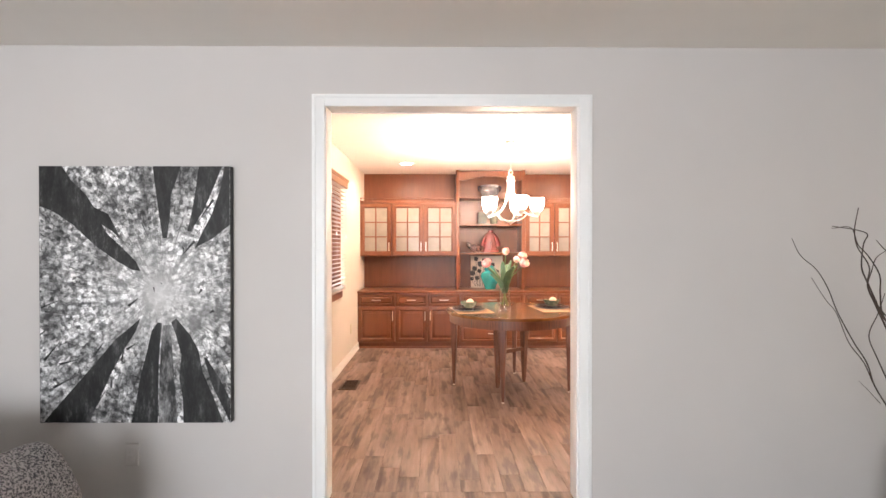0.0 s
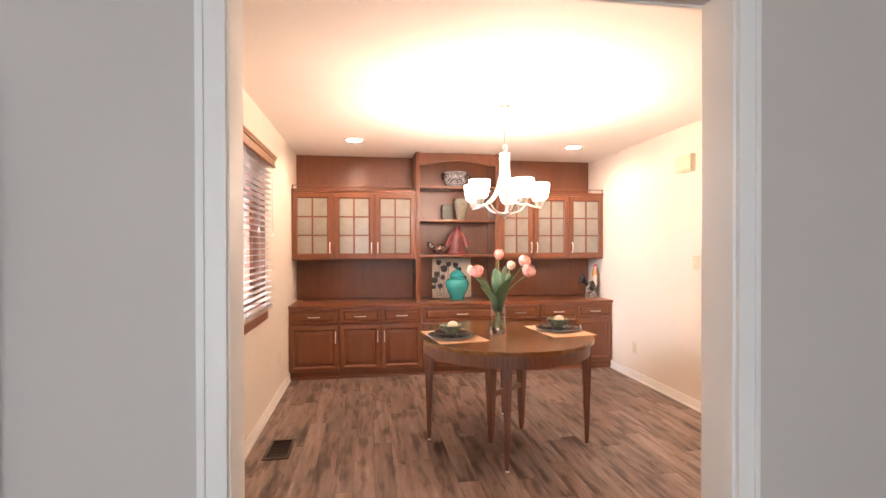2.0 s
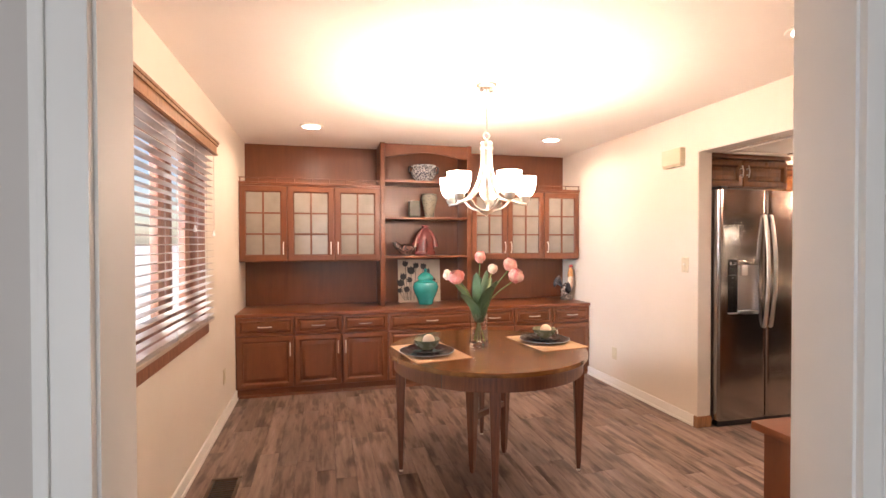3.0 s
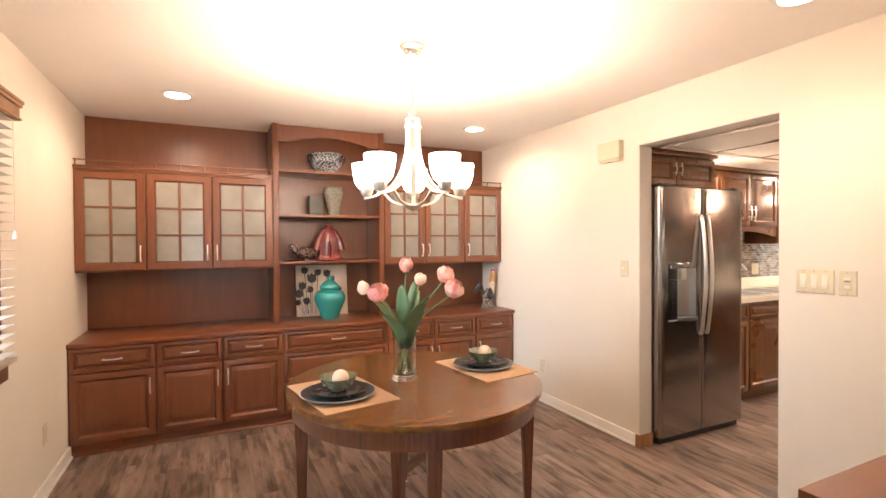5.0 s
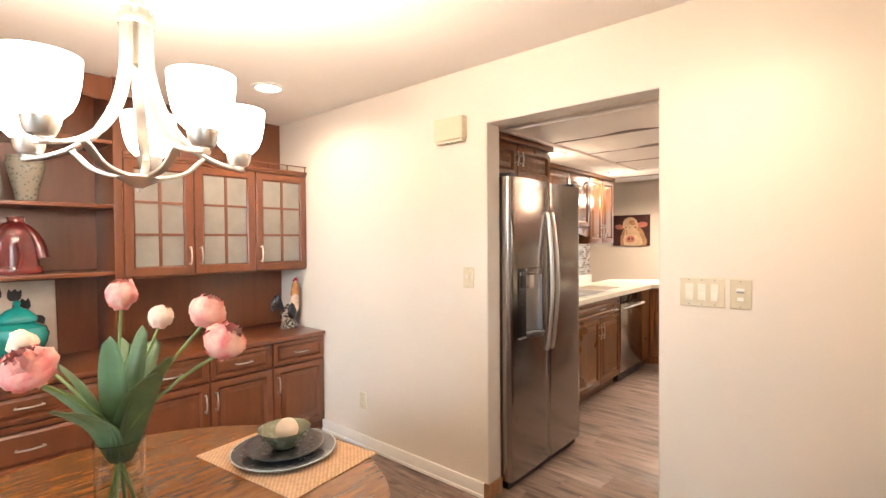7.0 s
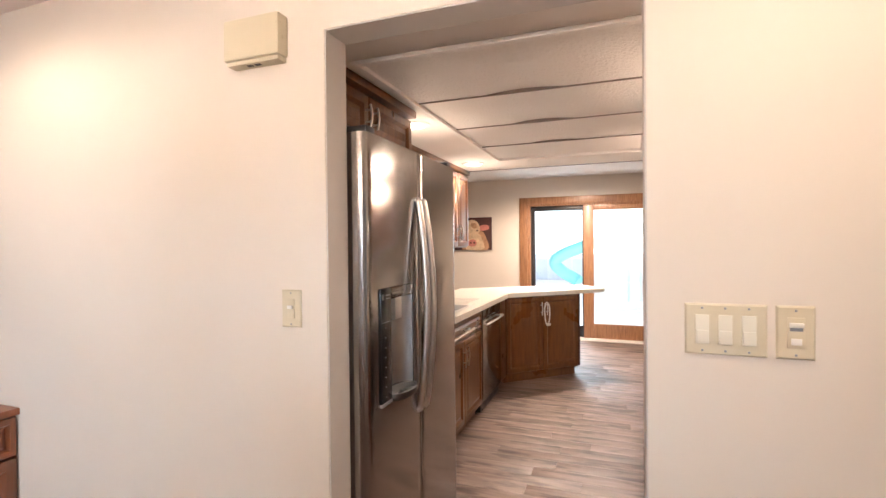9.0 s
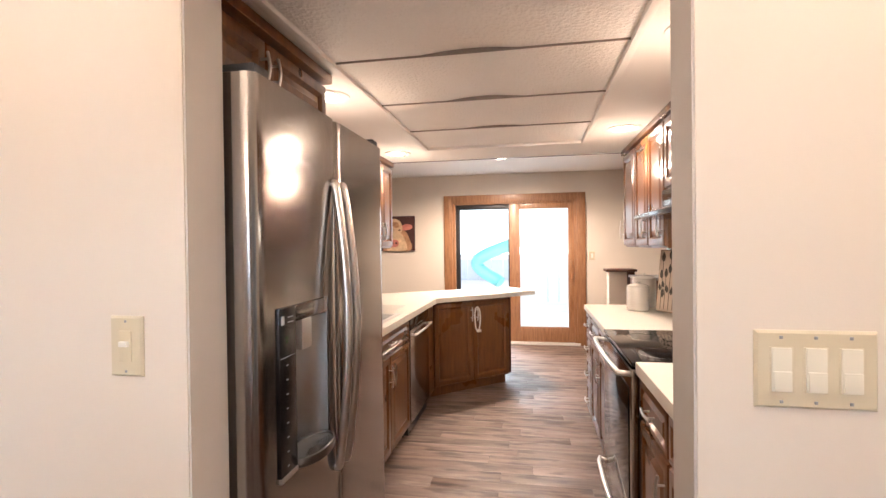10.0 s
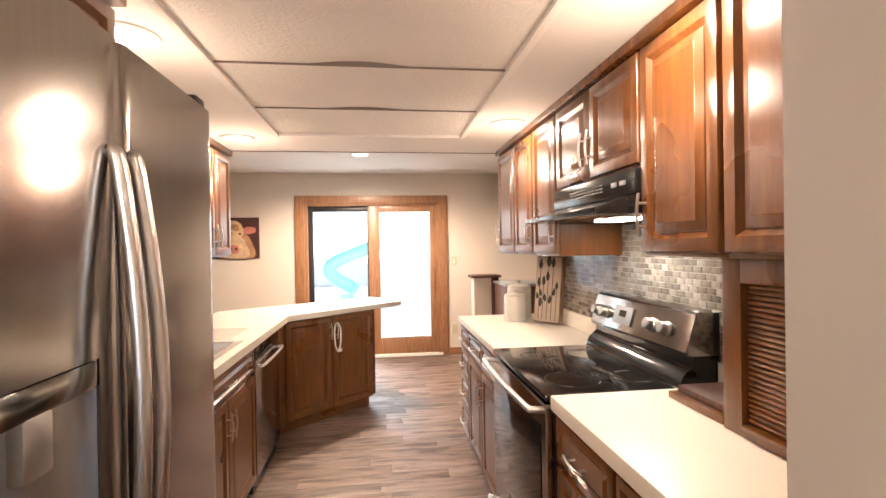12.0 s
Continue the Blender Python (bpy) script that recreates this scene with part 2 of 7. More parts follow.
def box(bm, x0, x1, y0, y1, z0, z1, bevel=0.0, m=None):
    x0, x1, y0, y1, z0, z1 = min(x0, x1), max(x0, x1), min(y0, y1), max(y0, y1), min(z0, z1), max(z0, z1)
    vs = [bm.verts.new((x, y, z)) for z in (z0, z1) for y in (y0, y1) for x in (x0, x1)]
    fs = [bm.faces.new([vs[i] for i in f]) for f in ((0, 2, 3, 1), (4, 5, 7, 6), (0, 1, 5, 4), (2, 6, 7, 3), (0, 4, 6, 2), (1, 3, 7, 5))]
    if bevel:
        es = list({e for f in fs for e in f.edges})
        made = bmesh.ops.bevel(bm, geom=es, offset=bevel, segments=2, profile=0.6, affect="EDGES")
        vs = list({v for f in made["faces"] for v in f.verts} | {v for v in vs if v.is_valid})
    if m is not None:
        bmesh.ops.transform(bm, matrix=m, verts=vs)
    return bm


def boxes(rows, bevel=0.0):
    bm = bmesh.new()
    for r in rows:
        box(bm, *r, bevel=bevel)
    return bm


def one(*r, bevel=0.0):
    return boxes([r], bevel)


def lathe(profile, n=32, at=(0, 0, 0), bm=None, squash=(1, 1), m=None):
    bm = bm or bmesh.new()
    rings, made = [], []
    for r, z in profile:
        if r < 1e-5:
            ring = [bm.verts.new((at[0], at[1], at[2] + z))]
        else:
            ring = [bm.verts.new((at[0] + r * squash[0] * math.cos(2 * math.pi * i / n), at[1] + r * squash[1] * math.sin(2 * math.pi * i / n), at[2] + z)) for i in range(n)]
        rings.append(ring)
        made += ring
    for a, b in zip(rings, rings[1:]):
        for i in range(n):
            j = (i + 1) % n
            if len(a) == 1 and len(b) == 1:
                continue
            if len(a) == 1:
                bm.faces.new((a[0], b[j], b[i]))
            elif len(b) == 1:
                bm.faces.new((a[i], a[j], b[0]))
            else:
                bm.faces.new((a[i], a[j], b[j], b[i]))
    if m is not None:
        bmesh.ops.transform(bm, matrix=m, verts=made)
    return bm


def spline(pts, steps=6):
    ps = [Vector(p) for p in pts]
    if len(ps) < 3:
        return ps
    ext = [ps[0] * 2 - ps[1]] + ps + [ps[-1] * 2 - ps[-2]]
    out = []
    for i in range(1, len(ext) - 2):
        a, b, c, d = ext[i - 1:i + 3]
        for k in range(steps):
            t = k / steps
            out.append(0.5 * ((2 * b) + (c - a) * t + (2 * a - 5 * b + 4 * c - d) * t * t + (3 * b - a - 3 * c + d) * t ** 3))
    return out + [ps[-1]]


def tube(pts, r, n=10, bm=None, steps=6, taper=1.0, flat=1.0):
    bm = bm or bmesh.new()
    ps = spline(pts, steps)
    rings = []
    side = None
    for i, p in enumerate(ps):
        d = (ps[min(i + 1, len(ps) - 1)] - ps[max(i - 1, 0)]).normalized()
        if side is None:
            side = d.orthogonal().normalized()
        side = (side - d * side.dot(d)).normalized()
        up = d.cross(side)
        rr = r * (1 + (taper - 1) * i / (len(ps) - 1))
        rings.append([bm.verts.new(p + side * rr * math.cos(2 * math.pi * k / n) + up * rr * flat * math.sin(2 * math.pi * k / n)) for k in range(n)])
    for a, b in zip(rings, rings[1:]):
        for i in range(n):
            bm.faces.new((a[i], a[(i + 1) % n], b[(i + 1) % n], b[i]))
    bm.faces.new(rings[0][::-1])
    bm.faces.new(rings[-1])
    return bm


def prism(poly, z0, z1, bevel=0.0, bm=None, m=None):
    bm = bm or bmesh.new()
    lo = [bm.verts.new((x, y, z0)) for x, y in poly]
    hi = [bm.verts.new((x, y, z1)) for x, y in poly]
    n = len(poly)
    fs = [bm.faces.new(lo[::-1]), bm.faces.new(hi)] + [bm.faces.new((lo[i], lo[(i + 1) % n], hi[(i + 1) % n], hi[i])) for i in range(n)]
    vs = lo + hi
    if bevel:
        es = list({e for f in fs[:2] for e in f.edges})
        made = bmesh.ops.bevel(bm, geom=es, offset=bevel, segments=2, profile=0.6, affect="EDGES")
        vs = list({v for f in made["faces"] for v in f.verts} | {v for v in vs if v.is_valid})
    if m is not None:
        bmesh.ops.transform(bm, matrix=m, verts=vs)
    return bm


def nested(x0, x1, z0, z1, rings, back=0.0, bm=None, fill=True):
    """A panel that faces -y: rings of (inset, y) from the outside in, with a flat back."""
    bm = bm or bmesh.new()
    loops = []
    for d, y in [(0.0, back)] + rings:
        loops.append([bm.verts.new((x, y, z)) for x, z in ((x0 + d, z0 + d), (x1 - d, z0 + d), (x1 - d, z1 - d), (x0 + d, z1 - d))])
    for a, b in zip(loops, loops[1:]):
        for i in range(4):
            bm.faces.new((a[i], a[(i + 1) % 4], b[(i + 1) % 4], b[i]))
    if fill:
        bm.faces.new(loops[-1])
        bm.faces.new(loops[0][::-1])
    return bm


def handle_bm(x, z, length, vertical, y=-0.022):
    """A bowed bar pull on two posts, in front of a face at y."""
    h = length / 2
    ax = (lambda s, d: (x, y - d, z + s)) if vertical else (lambda s, d: (x + s, y - d, z))
    bm = tube([ax(-h * 1.12, 0.016), ax(-h, 0.024), ax(0, 0.034), ax(h, 0.024), ax(h * 1.12, 0.016)], 0.0048, 8, steps=4)
    for s in (-h, h):
        tube([ax(s, 0.0), ax(s, 0.026)], 0.0045, 8, bm)
    return bm


def bar_pull(x, z, length, vertical, y=-0.020):
    """A nearly straight bar that runs past its two posts."""
    h = length / 2
    ax = (lambda s, d: (x, y - d, z + s)) if vertical else (lambda s, d: (x + s, y - d, z))
    bm = tube([ax(-h * 1.35, 0.022), ax(-h * 0.7, 0.027), ax(0, 0.030), ax(h * 0.7, 0.027), ax(h * 1.35, 0.022)], 0.0050, 10, steps=3)
    for s in (-h * 0.72, h * 0.72):
        tube([ax(s, 0.0), ax(s, 0.027)], 0.0042, 8, bm)
    return bm


def raised_front(th, kind, x0, x1, z0, z1, wood_mat, handle=None, fr=0.055):
    """A raised-panel door or drawer front (or a glazed door) with its pull; local, facing -y, its back at y 0."""
    g = 0.002
    x0, x1, z0, z1 = x0 + g, x1 - g, z0 + g, z1 - g
    t = -0.020
    if kind == "glass":
        bm = nested(x0, x1, z0, z1, [(0, t + 0.003), (0.003, t), (fr - 0.008, t), (fr, t + 0.008), (fr, 0.0)], bm=None, fill=False)
        vs = [v for v in bm.verts]
        inner, outer = vs[-4:], vs[:4]
        for i in range(4):
            bm.faces.new((outer[i], inner[i], inner[(i + 1) % 4], outer[(i + 1) % 4]))
        ob = part("door", bm, wood_mat, th, local=True)
        wx, wz = (x1 - x0 - 2 * fr), (z1 - z0 - 2 * fr)
        mb = bmesh.new()
        box(mb, x0 + fr + wx / 2 - 0.009, x0 + fr + wx / 2 + 0.009, t + 0.004, -0.002, z0 + fr, z1 - fr, 0.002)
        for k in (1, 2):
            for s in (0, 1):
                a = x0 + fr + s * (wx / 2 + 0.009)
                box(mb, a, a + wx / 2 - 0.009, t + 0.005, -0.002, z0 + fr + wz * k / 3 - 0.008, z0 + fr + wz * k / 3 + 0.008, 0.002)
        part("glazing_bar", mb, wood_mat, ob, local=True)
        for i in range(2):
            for k in range(3):
                px, pz = x0 + fr + wx / 2 * i, z0 + fr + wz / 3 * k
                part("pane", one(px + 0.004, px + wx / 2 - 0.004, -0.009, -0.005, pz + 0.004, pz + wz / 3 - 0.004), M_FROST, ob, "frosted glass pane", local=True)
    else:
        f = fr if kind == "door" else min(fr * 0.62, (z1 - z0) * 0.24)
        w, e = (0.026, 0.014) if kind == "door" else (0.012, 0.009)
        bm = nested(x0, x1, z0, z1, [(0, t + 0.007), (0.003, t + 0.002), (0.008, t), (f - e, t), (f - e * 0.7, t + 0.004), (f, t + 0.014), (f + 0.004, t + 0.014), (f + 0.005, t + 0.010),
                                     (f + 0.004 + w, t + 0.002), (f + 0.006 + w, t + 0.0005), (f + 0.012 + w, t + 0.0005)])
        ob = part("door" if kind == "door" else "drawer_front", bm, wood_mat, th, local=True)
    if handle:
        part("handle", (bar_pull if wood_mat is M_MAPLE else handle_bm)(*handle), M_CHROME, ob, "brushed metal bar pull", local=True)
    return ob


def cabinet(name, label, category, x, y, rz, w, d, z0, z1, fronts, wood_mat, toe=False, group="", handle_len=0.1, shoe=False):
    """A cabinet whose doors face its own -y: local x 0..w, body y 0..d. fronts: (kind, x0, x1, z0, z1, hinge) in metres."""
    th = thing(name, label, category, x, y, 0, rz, group)
    bm = bmesh.new()
    if toe:
        box(bm, 0, w, 0, d, z0 + 0.09, z1, 0.0015)
        box(bm, 0.0 if shoe else 0.004, w - (0.0 if shoe else 0.004), 0.022 if shoe else 0.05, d, z0, z0 + 0.09)
        if shoe:
            prism([(0.022, 0.004), (0.004, 0.004), (0.004, 0.012), (0.009, 0.020), (0.016, 0.025), (0.022, 0.026)], 0.0005, w - 0.0005, 0, bm, Matrix(((0, 0, 1, 0), (1, 0, 0, 0), (0, 1, 0, 0), (0, 0, 0, 1))))
    else:
        box(bm, 0, w, 0, d, z0, z1, 0.0015)
    part("carcass", bm, wood_mat, th, local=True)
    for kind, a, b, c, e, hinge in fronts:
        h = None
        if kind == "drawer":
            h = ((a + b) / 2, (c + e) / 2, handle_len, False)
        elif hinge:
            hx = b - 0.03 if hinge[0] == "l" else a + 0.03
            hz = e - 0.12 if hinge[1] == "t" else c + 0.12
            h = (hx, hz, handle_len, True)
        raised_front(th, kind, a, b, c, e, wood_mat, h)
    return th

# ---- walls, floors and ceilings ----
XW, XE, XK = -0.78, 2.67, 2.785
YS, YD, YN = 3.655, 3.77, 8.02
CEIL, KCEIL = 2.365, 2.085
WY0, WY1, WZ0, WZ1 = 4.72, 6.385, 0.87, 1.995
wall_south = structure("wall_south", boxes([(-2.6, -0.315, YS, YD, 0, CEIL), (1.01, XK, YS, YD, 0, CEIL), (-0.315, 1.01, YS, YD, 2.07, CEIL)]), M_LWALL, "grey painted wall with a cased opening")
structure("wall_south_dining_face", boxes([(XW, -0.315, YD, YD + 0.004, 0, CEIL), (1.01, XE, YD, YD + 0.004, 0, CEIL), (-0.315, 1.01, YD, YD + 0.004, 2.07, CEIL)]), M_DWALL)
structure("wall_west", boxes([(XW - 0.15, XW, YD + 0.004, WY0, 0, CEIL), (XW - 0.15, XW, WY1, YN, 0, CEIL), (XW - 0.15, XW, WY0, WY1, 0, WZ0), (XW - 0.15, XW, WY0, WY1, WZ1, CEIL)]), M_DWALL, "cream painted dining room wall")
structure("wall_north", one(XW - 0.15, XK, YN, YN + 0.15, 0, CEIL), M_DWALL)
OY0, OY1, OZ = 5.043, 5.932, 2.05
structure("wall_east", boxes([(XE, XK, YD + 0.004, OY0, 0, CEIL), (XE, XK, OY1, YN, 0, CEIL), (XE, XK, OY0, OY1, OZ, CEIL)]), M_DWALL, "cream painted wall with an opening to the kitchen")
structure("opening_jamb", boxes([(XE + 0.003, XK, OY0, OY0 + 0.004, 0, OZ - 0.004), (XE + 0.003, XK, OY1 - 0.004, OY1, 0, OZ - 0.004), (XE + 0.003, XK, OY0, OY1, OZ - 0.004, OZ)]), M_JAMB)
structure("ceiling_dining", one(XW - 0.15, XK, YD, YN + 0.15, CEIL, CEIL + 0.1), M_CEIL)
structure("ceiling_living", one(-2.6, 3.4, -2.6, YD, CEIL, CEIL + 0.1), M_CEIL)
# the opening in the unseen south wall is assumed, sited to suit living room fill
structure("wall_living", boxes([(-2.75, -2.6, -2.6, YD, 0, CEIL), (3.4, 3.55, -2.6, YS, 0, CEIL), (-2.75, -2.45, -2.75, -2.6, 0, CEIL), (0.1, 3.55, -2.75, -2.6, 0, CEIL),
                                (-2.45, 0.1, -2.75, -2.6, 0, 0.6), (-2.45, 0.1, -2.75, -2.6, 2.15, CEIL), (XK, 3.55, YS, YD, 0, CEIL)]), M_LWALL)
structure("floor_living", one(-2.75, 3.55, -2.75, YS + 0.02, -0.1, -0.002), M_CARPET)

YK0, YK1, XSW, XNW, XF = 4.27, 6.78, 5.83, 5.90, 8.585
wall_ks = structure("wall_kitchen_south", one(XK, XSW, YK0 - 0.12, YK0, 0, KCEIL), M_KWALL, "kitchen wall with a small glass brick backsplash")
wall_kn = structure("wall_kitchen_north", one(XK, XNW, YK1, YK1 + 0.12, 0, KCEIL), M_KWALL, "kitchen wall behind the sink")
structure("wall_far", boxes([(XF, XF + 0.15, 2.4, 4.66, 0, CEIL), (XF, XF + 0.15, 6.43, 9.2, 0, CEIL), (XF, XF + 0.15, 4.66, 6.43, 2.0, CEIL)]), M_KWALL, "beige wall round a sliding glass door")
structure("wall_family", boxes([(XK, XF + 0.15, 9.2, 9.35, 0, CEIL), (XK, XF + 0.15, 2.25, 2.4, 0, CEIL), (XK, XK + 0.1, YD, YK0 - 0.12, 0, CEIL), (XK, XK + 0.1, YK1 + 0.12, 9.2, 0, CEIL),
                                (XK, XK + 0.1, 2.4, YS, 0, CEIL)]), M_KWALL)
structure("ceiling_family", boxes([(5.745, XF + 0.15, 2.25, 9.35, CEIL, CEIL + 0.1), (XK, 5.745, 2.25, YK0 - 0.12, CEIL, CEIL + 0.1), (XK, 5.745, YK1 + 0.12, 9.35, CEIL, CEIL + 0.1)]), M_CEIL)
# dark brown that paints the shade of the gaps between the ceiling panels
M_JOINT_SHADE = plain("dark_joint_shade", (0.16, 0.12, 0.09), 0.6)
# the lowered kitchen ceiling, a soffit round four loose textured panels
PX0, PX1, PY0, PY1 = 3.03, 5.235, 4.955, 6.015
PDIV = [3.03, 3.594, 4.160, 4.722, 5.235]
structure("ceiling_kitchen", boxes([(XK, 5.745, YK0 - 0.12, PY0, KCEIL, KCEIL + 0.12), (XK, 5.745, PY1, YK1 + 0.12, KCEIL, KCEIL + 0.12),
                                    (XK, PX0, PY0, PY1, KCEIL, KCEIL + 0.12), (PX1, 5.745, PY0, PY1, KCEIL, KCEIL + 0.12),
                                    (PX0, PX1, PY0, PY1, KCEIL + 0.10, KCEIL + 0.12), (5.745, 5.765, YK0 - 0.12, YK1 + 0.12, KCEIL, CEIL)]), M_CEIL)
structure("ceiling_edge_strip", one(5.766, 5.772, YK0, YK1, KCEIL - 0.004, KCEIL + 0.008), M_DARKW)
bm = bmesh.new()
for i in range(4):
    a, b = PDIV[i] + 0.006, PDIV[i + 1] - 0.005
    grid = []
    for u in range(5):
        row = []
        for v in range(27):
            s, q = u / 4, v / 26
            sag = (0.011, 0.013, 0.008, 0.0)[i] * max(0.0, 1 - ((q - 0.52) / 0.16) ** 2) * s ** 3
            row.append(bm.verts.new((a + (b - a) * s, PY0 + (PY1 - PY0) * q, KCEIL + 0.002 + sag)))
        grid.append(row)
    for u in range(4):
        for v in range(26):
            bm.faces.new((grid[u][v], grid[u + 1][v], grid[u + 1][v + 1], grid[u][v + 1]))
panels = structure("ceiling_panel", bm, M_PANEL)
# dark strips filling the panel joints, so that the gaps look shaded
structure("ceiling_tee_bar", boxes([(PDIV[i] - 0.004, PDIV[i] + 0.004, PY0, PY1, KCEIL - 0.003, KCEIL + 0.036) for i in (1, 2, 3)]), M_JOINT_SHADE)
bm = bmesh.new()
F = 0.030
for r in ((PX0 - F, PX1 + F, PY0 - F, PY0), (PX0 - F, PX1 + F, PY1, PY1 + F), (PX0 - F, PX0, PY0, PY1), (PX1, PX1 + F, PY0, PY1)):
    box(bm, *r, KCEIL - 0.016, KCEIL + 0.0, 0.004)
structure("ceiling_panel_frame", bm, M_CEIL)

structure("trim_doorway", boxes([(-0.371, -0.305, YS - 0.016, YS, 0, 2.118), (1.004, 1.07, YS - 0.016, YS, 0, 2.118), (-0.305, 1.004, YS - 0.016, YS, 2.055, 2.118),
                                 (-0.361, -0.351, YS - 0.021, YS - 0.016, 0, 2.108), (1.05, 1.06, YS - 0.021, YS - 0.016, 0, 2.108), (-0.351, 1.05, YS - 0.021, YS - 0.016, 2.098, 2.108),
                                 (-0.371, -0.305, YD + 0.004, YD + 0.02, 0, 2.118), (1.004, 1.07, YD + 0.004, YD + 0.02, 0, 2.118), (-0.305, 1.004, YD + 0.004, YD + 0.02, 2.055, 2.118)], 0.002), M_TRIM, "white painted door casing")
for r in ((-0.316, -0.300, YS - 0.002, YD + 0.006, 0, 2.06), (0.995, 1.011, YS - 0.002, YD + 0.006, 0, 2.06), (-0.300, 0.995, YS - 0.002, YD + 0.006, 2.06, 2.072)):
    structure("doorway_lining", one(*r, bevel=0.001), M_TRIM)
structure("baseboard_dining", boxes([(XW, XW + 0.014, YD + 0.02, 7.44, 0, 0.085), (XE - 0.014, XE, OY1 + 0.02, 7.44, 0, 0.085), (XE - 0.014, XE, YD + 0.02, OY0 - 0.005, 0, 0.085),
                                     (XW + 0.014, -0.375, YD + 0.004, YD + 0.018, 0, 0.085), (1.075, XE - 0.014, YD + 0.004, YD + 0.018, 0, 0.085),
                                     (XW, XW + 0.022, YD + 0.02, 7.44, 0, 0.02), (XE - 0.022, XE, OY1 + 0.02, 7.44, 0, 0.02)], 0.003), M_BASE)
structure("baseboard_return", boxes([(XE - 0.014, XK, OY1 - 0.018, OY1 - 0.005, 0, 0.085), (XE - 0.014, XE, OY1 - 0.005, OY1 + 0.02, 0, 0.085)], 0.003), M_OAK)
structure("baseboard_family", boxes([(XF - 0.014, XF, 2.4, 4.57, 0, 0.09), (XF - 0.014, XF, 6.53, 9.2, 0, 0.09)], 0.003), M_OAK)

# ---- outdoors ----
M_GROUND = plain("patio_concrete", (0.72, 0.71, 0.68), 0.8, var=0.06, scale=1.0, relief=0.4)
structure("ground", boxes([(XF + 0.15, 400, -300, 300, -0.2, -0.12), (-400, -0.93, -300, 300, -0.2, -0.12), (-0.93, XF + 0.15, 9.35, 300, -0.2, -0.12), (-0.93, XF + 0.15, -300, -2.75, -0.2, -0.12)]), M_GROUND)
M_FENCE = plain("pale_siding", (0.90, 0.92, 0.91), 0.6, var=0.03)
M_SKYGLOW = glow("bright_sky_backdrop", (0.88, 1.0, 1.0), 3.4)
bm = bmesh.new()
box(bm, 70, 70.1, -60, 80, -0.1, 40)
structure("backdrop", bm, M_SKYGLOW)
bm = bmesh.new()
box(bm, -60.1, -60, -50, 60, -0.1, 40)
structure("backdrop_west", bm, glow("pale_daylight_backdrop", (0.84, 0.94, 1.0), 3.0))

# ---- ceiling lamps ----
M_BAFFLE = plain("white_baffle", (0.82, 0.80, 0.76), 0.4, relief=0)


def recessed_light(x, y, z):
    th = thing("recessed_light", "round white recessed ceiling light, switched on", "ceiling light", x, y, z, group="recessed ceiling lights")
    part("trim_ring", lathe([(0.072, -0.001), (0.075, -0.008), (0.098, -0.006), (0.100, 0.0)], 32), M_BAFFLE, th, local=True)
    part("bulb", lathe([(0, -0.016), (0.025, -0.014), (0.043, -0.006), (0.050, -0.0015)] if z < 2.2 else [(0, -0.004), (0.05, -0.004), (0.0715, -0.001)], 24), M_CANGLOW, th, "glowing bulb", local=True)


for c in CANS:
    recessed_light(*c)

# chandelier
ch = thing("chandelier", "brushed nickel chandelier with five lit frosted glass shades", "chandelier", CHX, CHY, CEIL)
part("canopy", lathe([(0, -0.030), (0.016, -0.030), (0.020, -0.018), (0.046, -0.020), (0.060, -0.013), (0.065, -0.004), (0.065, 0)], 32, (0, 0, 0)), M_NICKEL, ch, local=True)
for sx in (-1, 1):
    part("canopy_nut", lathe([(0, -0.052), (0.010, -0.050), (0.015, -0.040), (0.013, -0.028), (0.007, -0.022), (0.007, -0.016)], 16, (sx * 0.032, 0, 0)), M_NICKEL, ch, local=True)
part("rod", tube([(0, 0, -0.03), (0, 0, -0.300)], 0.0045, 8), M_NICKEL, ch, local=True)
ring = [(0.019 * math.cos(a), 0, -0.318 + 0.022 * math.sin(a)) for a in [i * math.pi / 6 for i in range(13)]]
part("loop", tube(ring, 0.005, 8, steps=2), M_NICKEL, ch, local=True)
part("hub", lathe([(0, -0.338), (0.010, -0.340), (0.013, -0.352), (0.034, -0.356), (0.038, -0.364), (0.030, -0.374), (0.012, -0.38), (0.010, -0.50), (0, -0.51)], 28), M_NICKEL, ch, local=True)
part("collar", lathe([(0.0405, -0.392), (0.0425, -0.388), (0.0425, -0.404), (0.0405, -0.408), (0.0385, -0.400), (0.0405, -0.392)], 32), M_NICKEL, ch, local=True)
part("finial", lathe([(0, -0.822), (0.005, -0.820), (0.007, -0.812), (0.014, -0.808), (0.046, -0.792), (0.050, -0.787), (0.046, -0.784), (0.020, -0.779), (0, -0.776)], 32), M_NICKEL, ch, local=True)


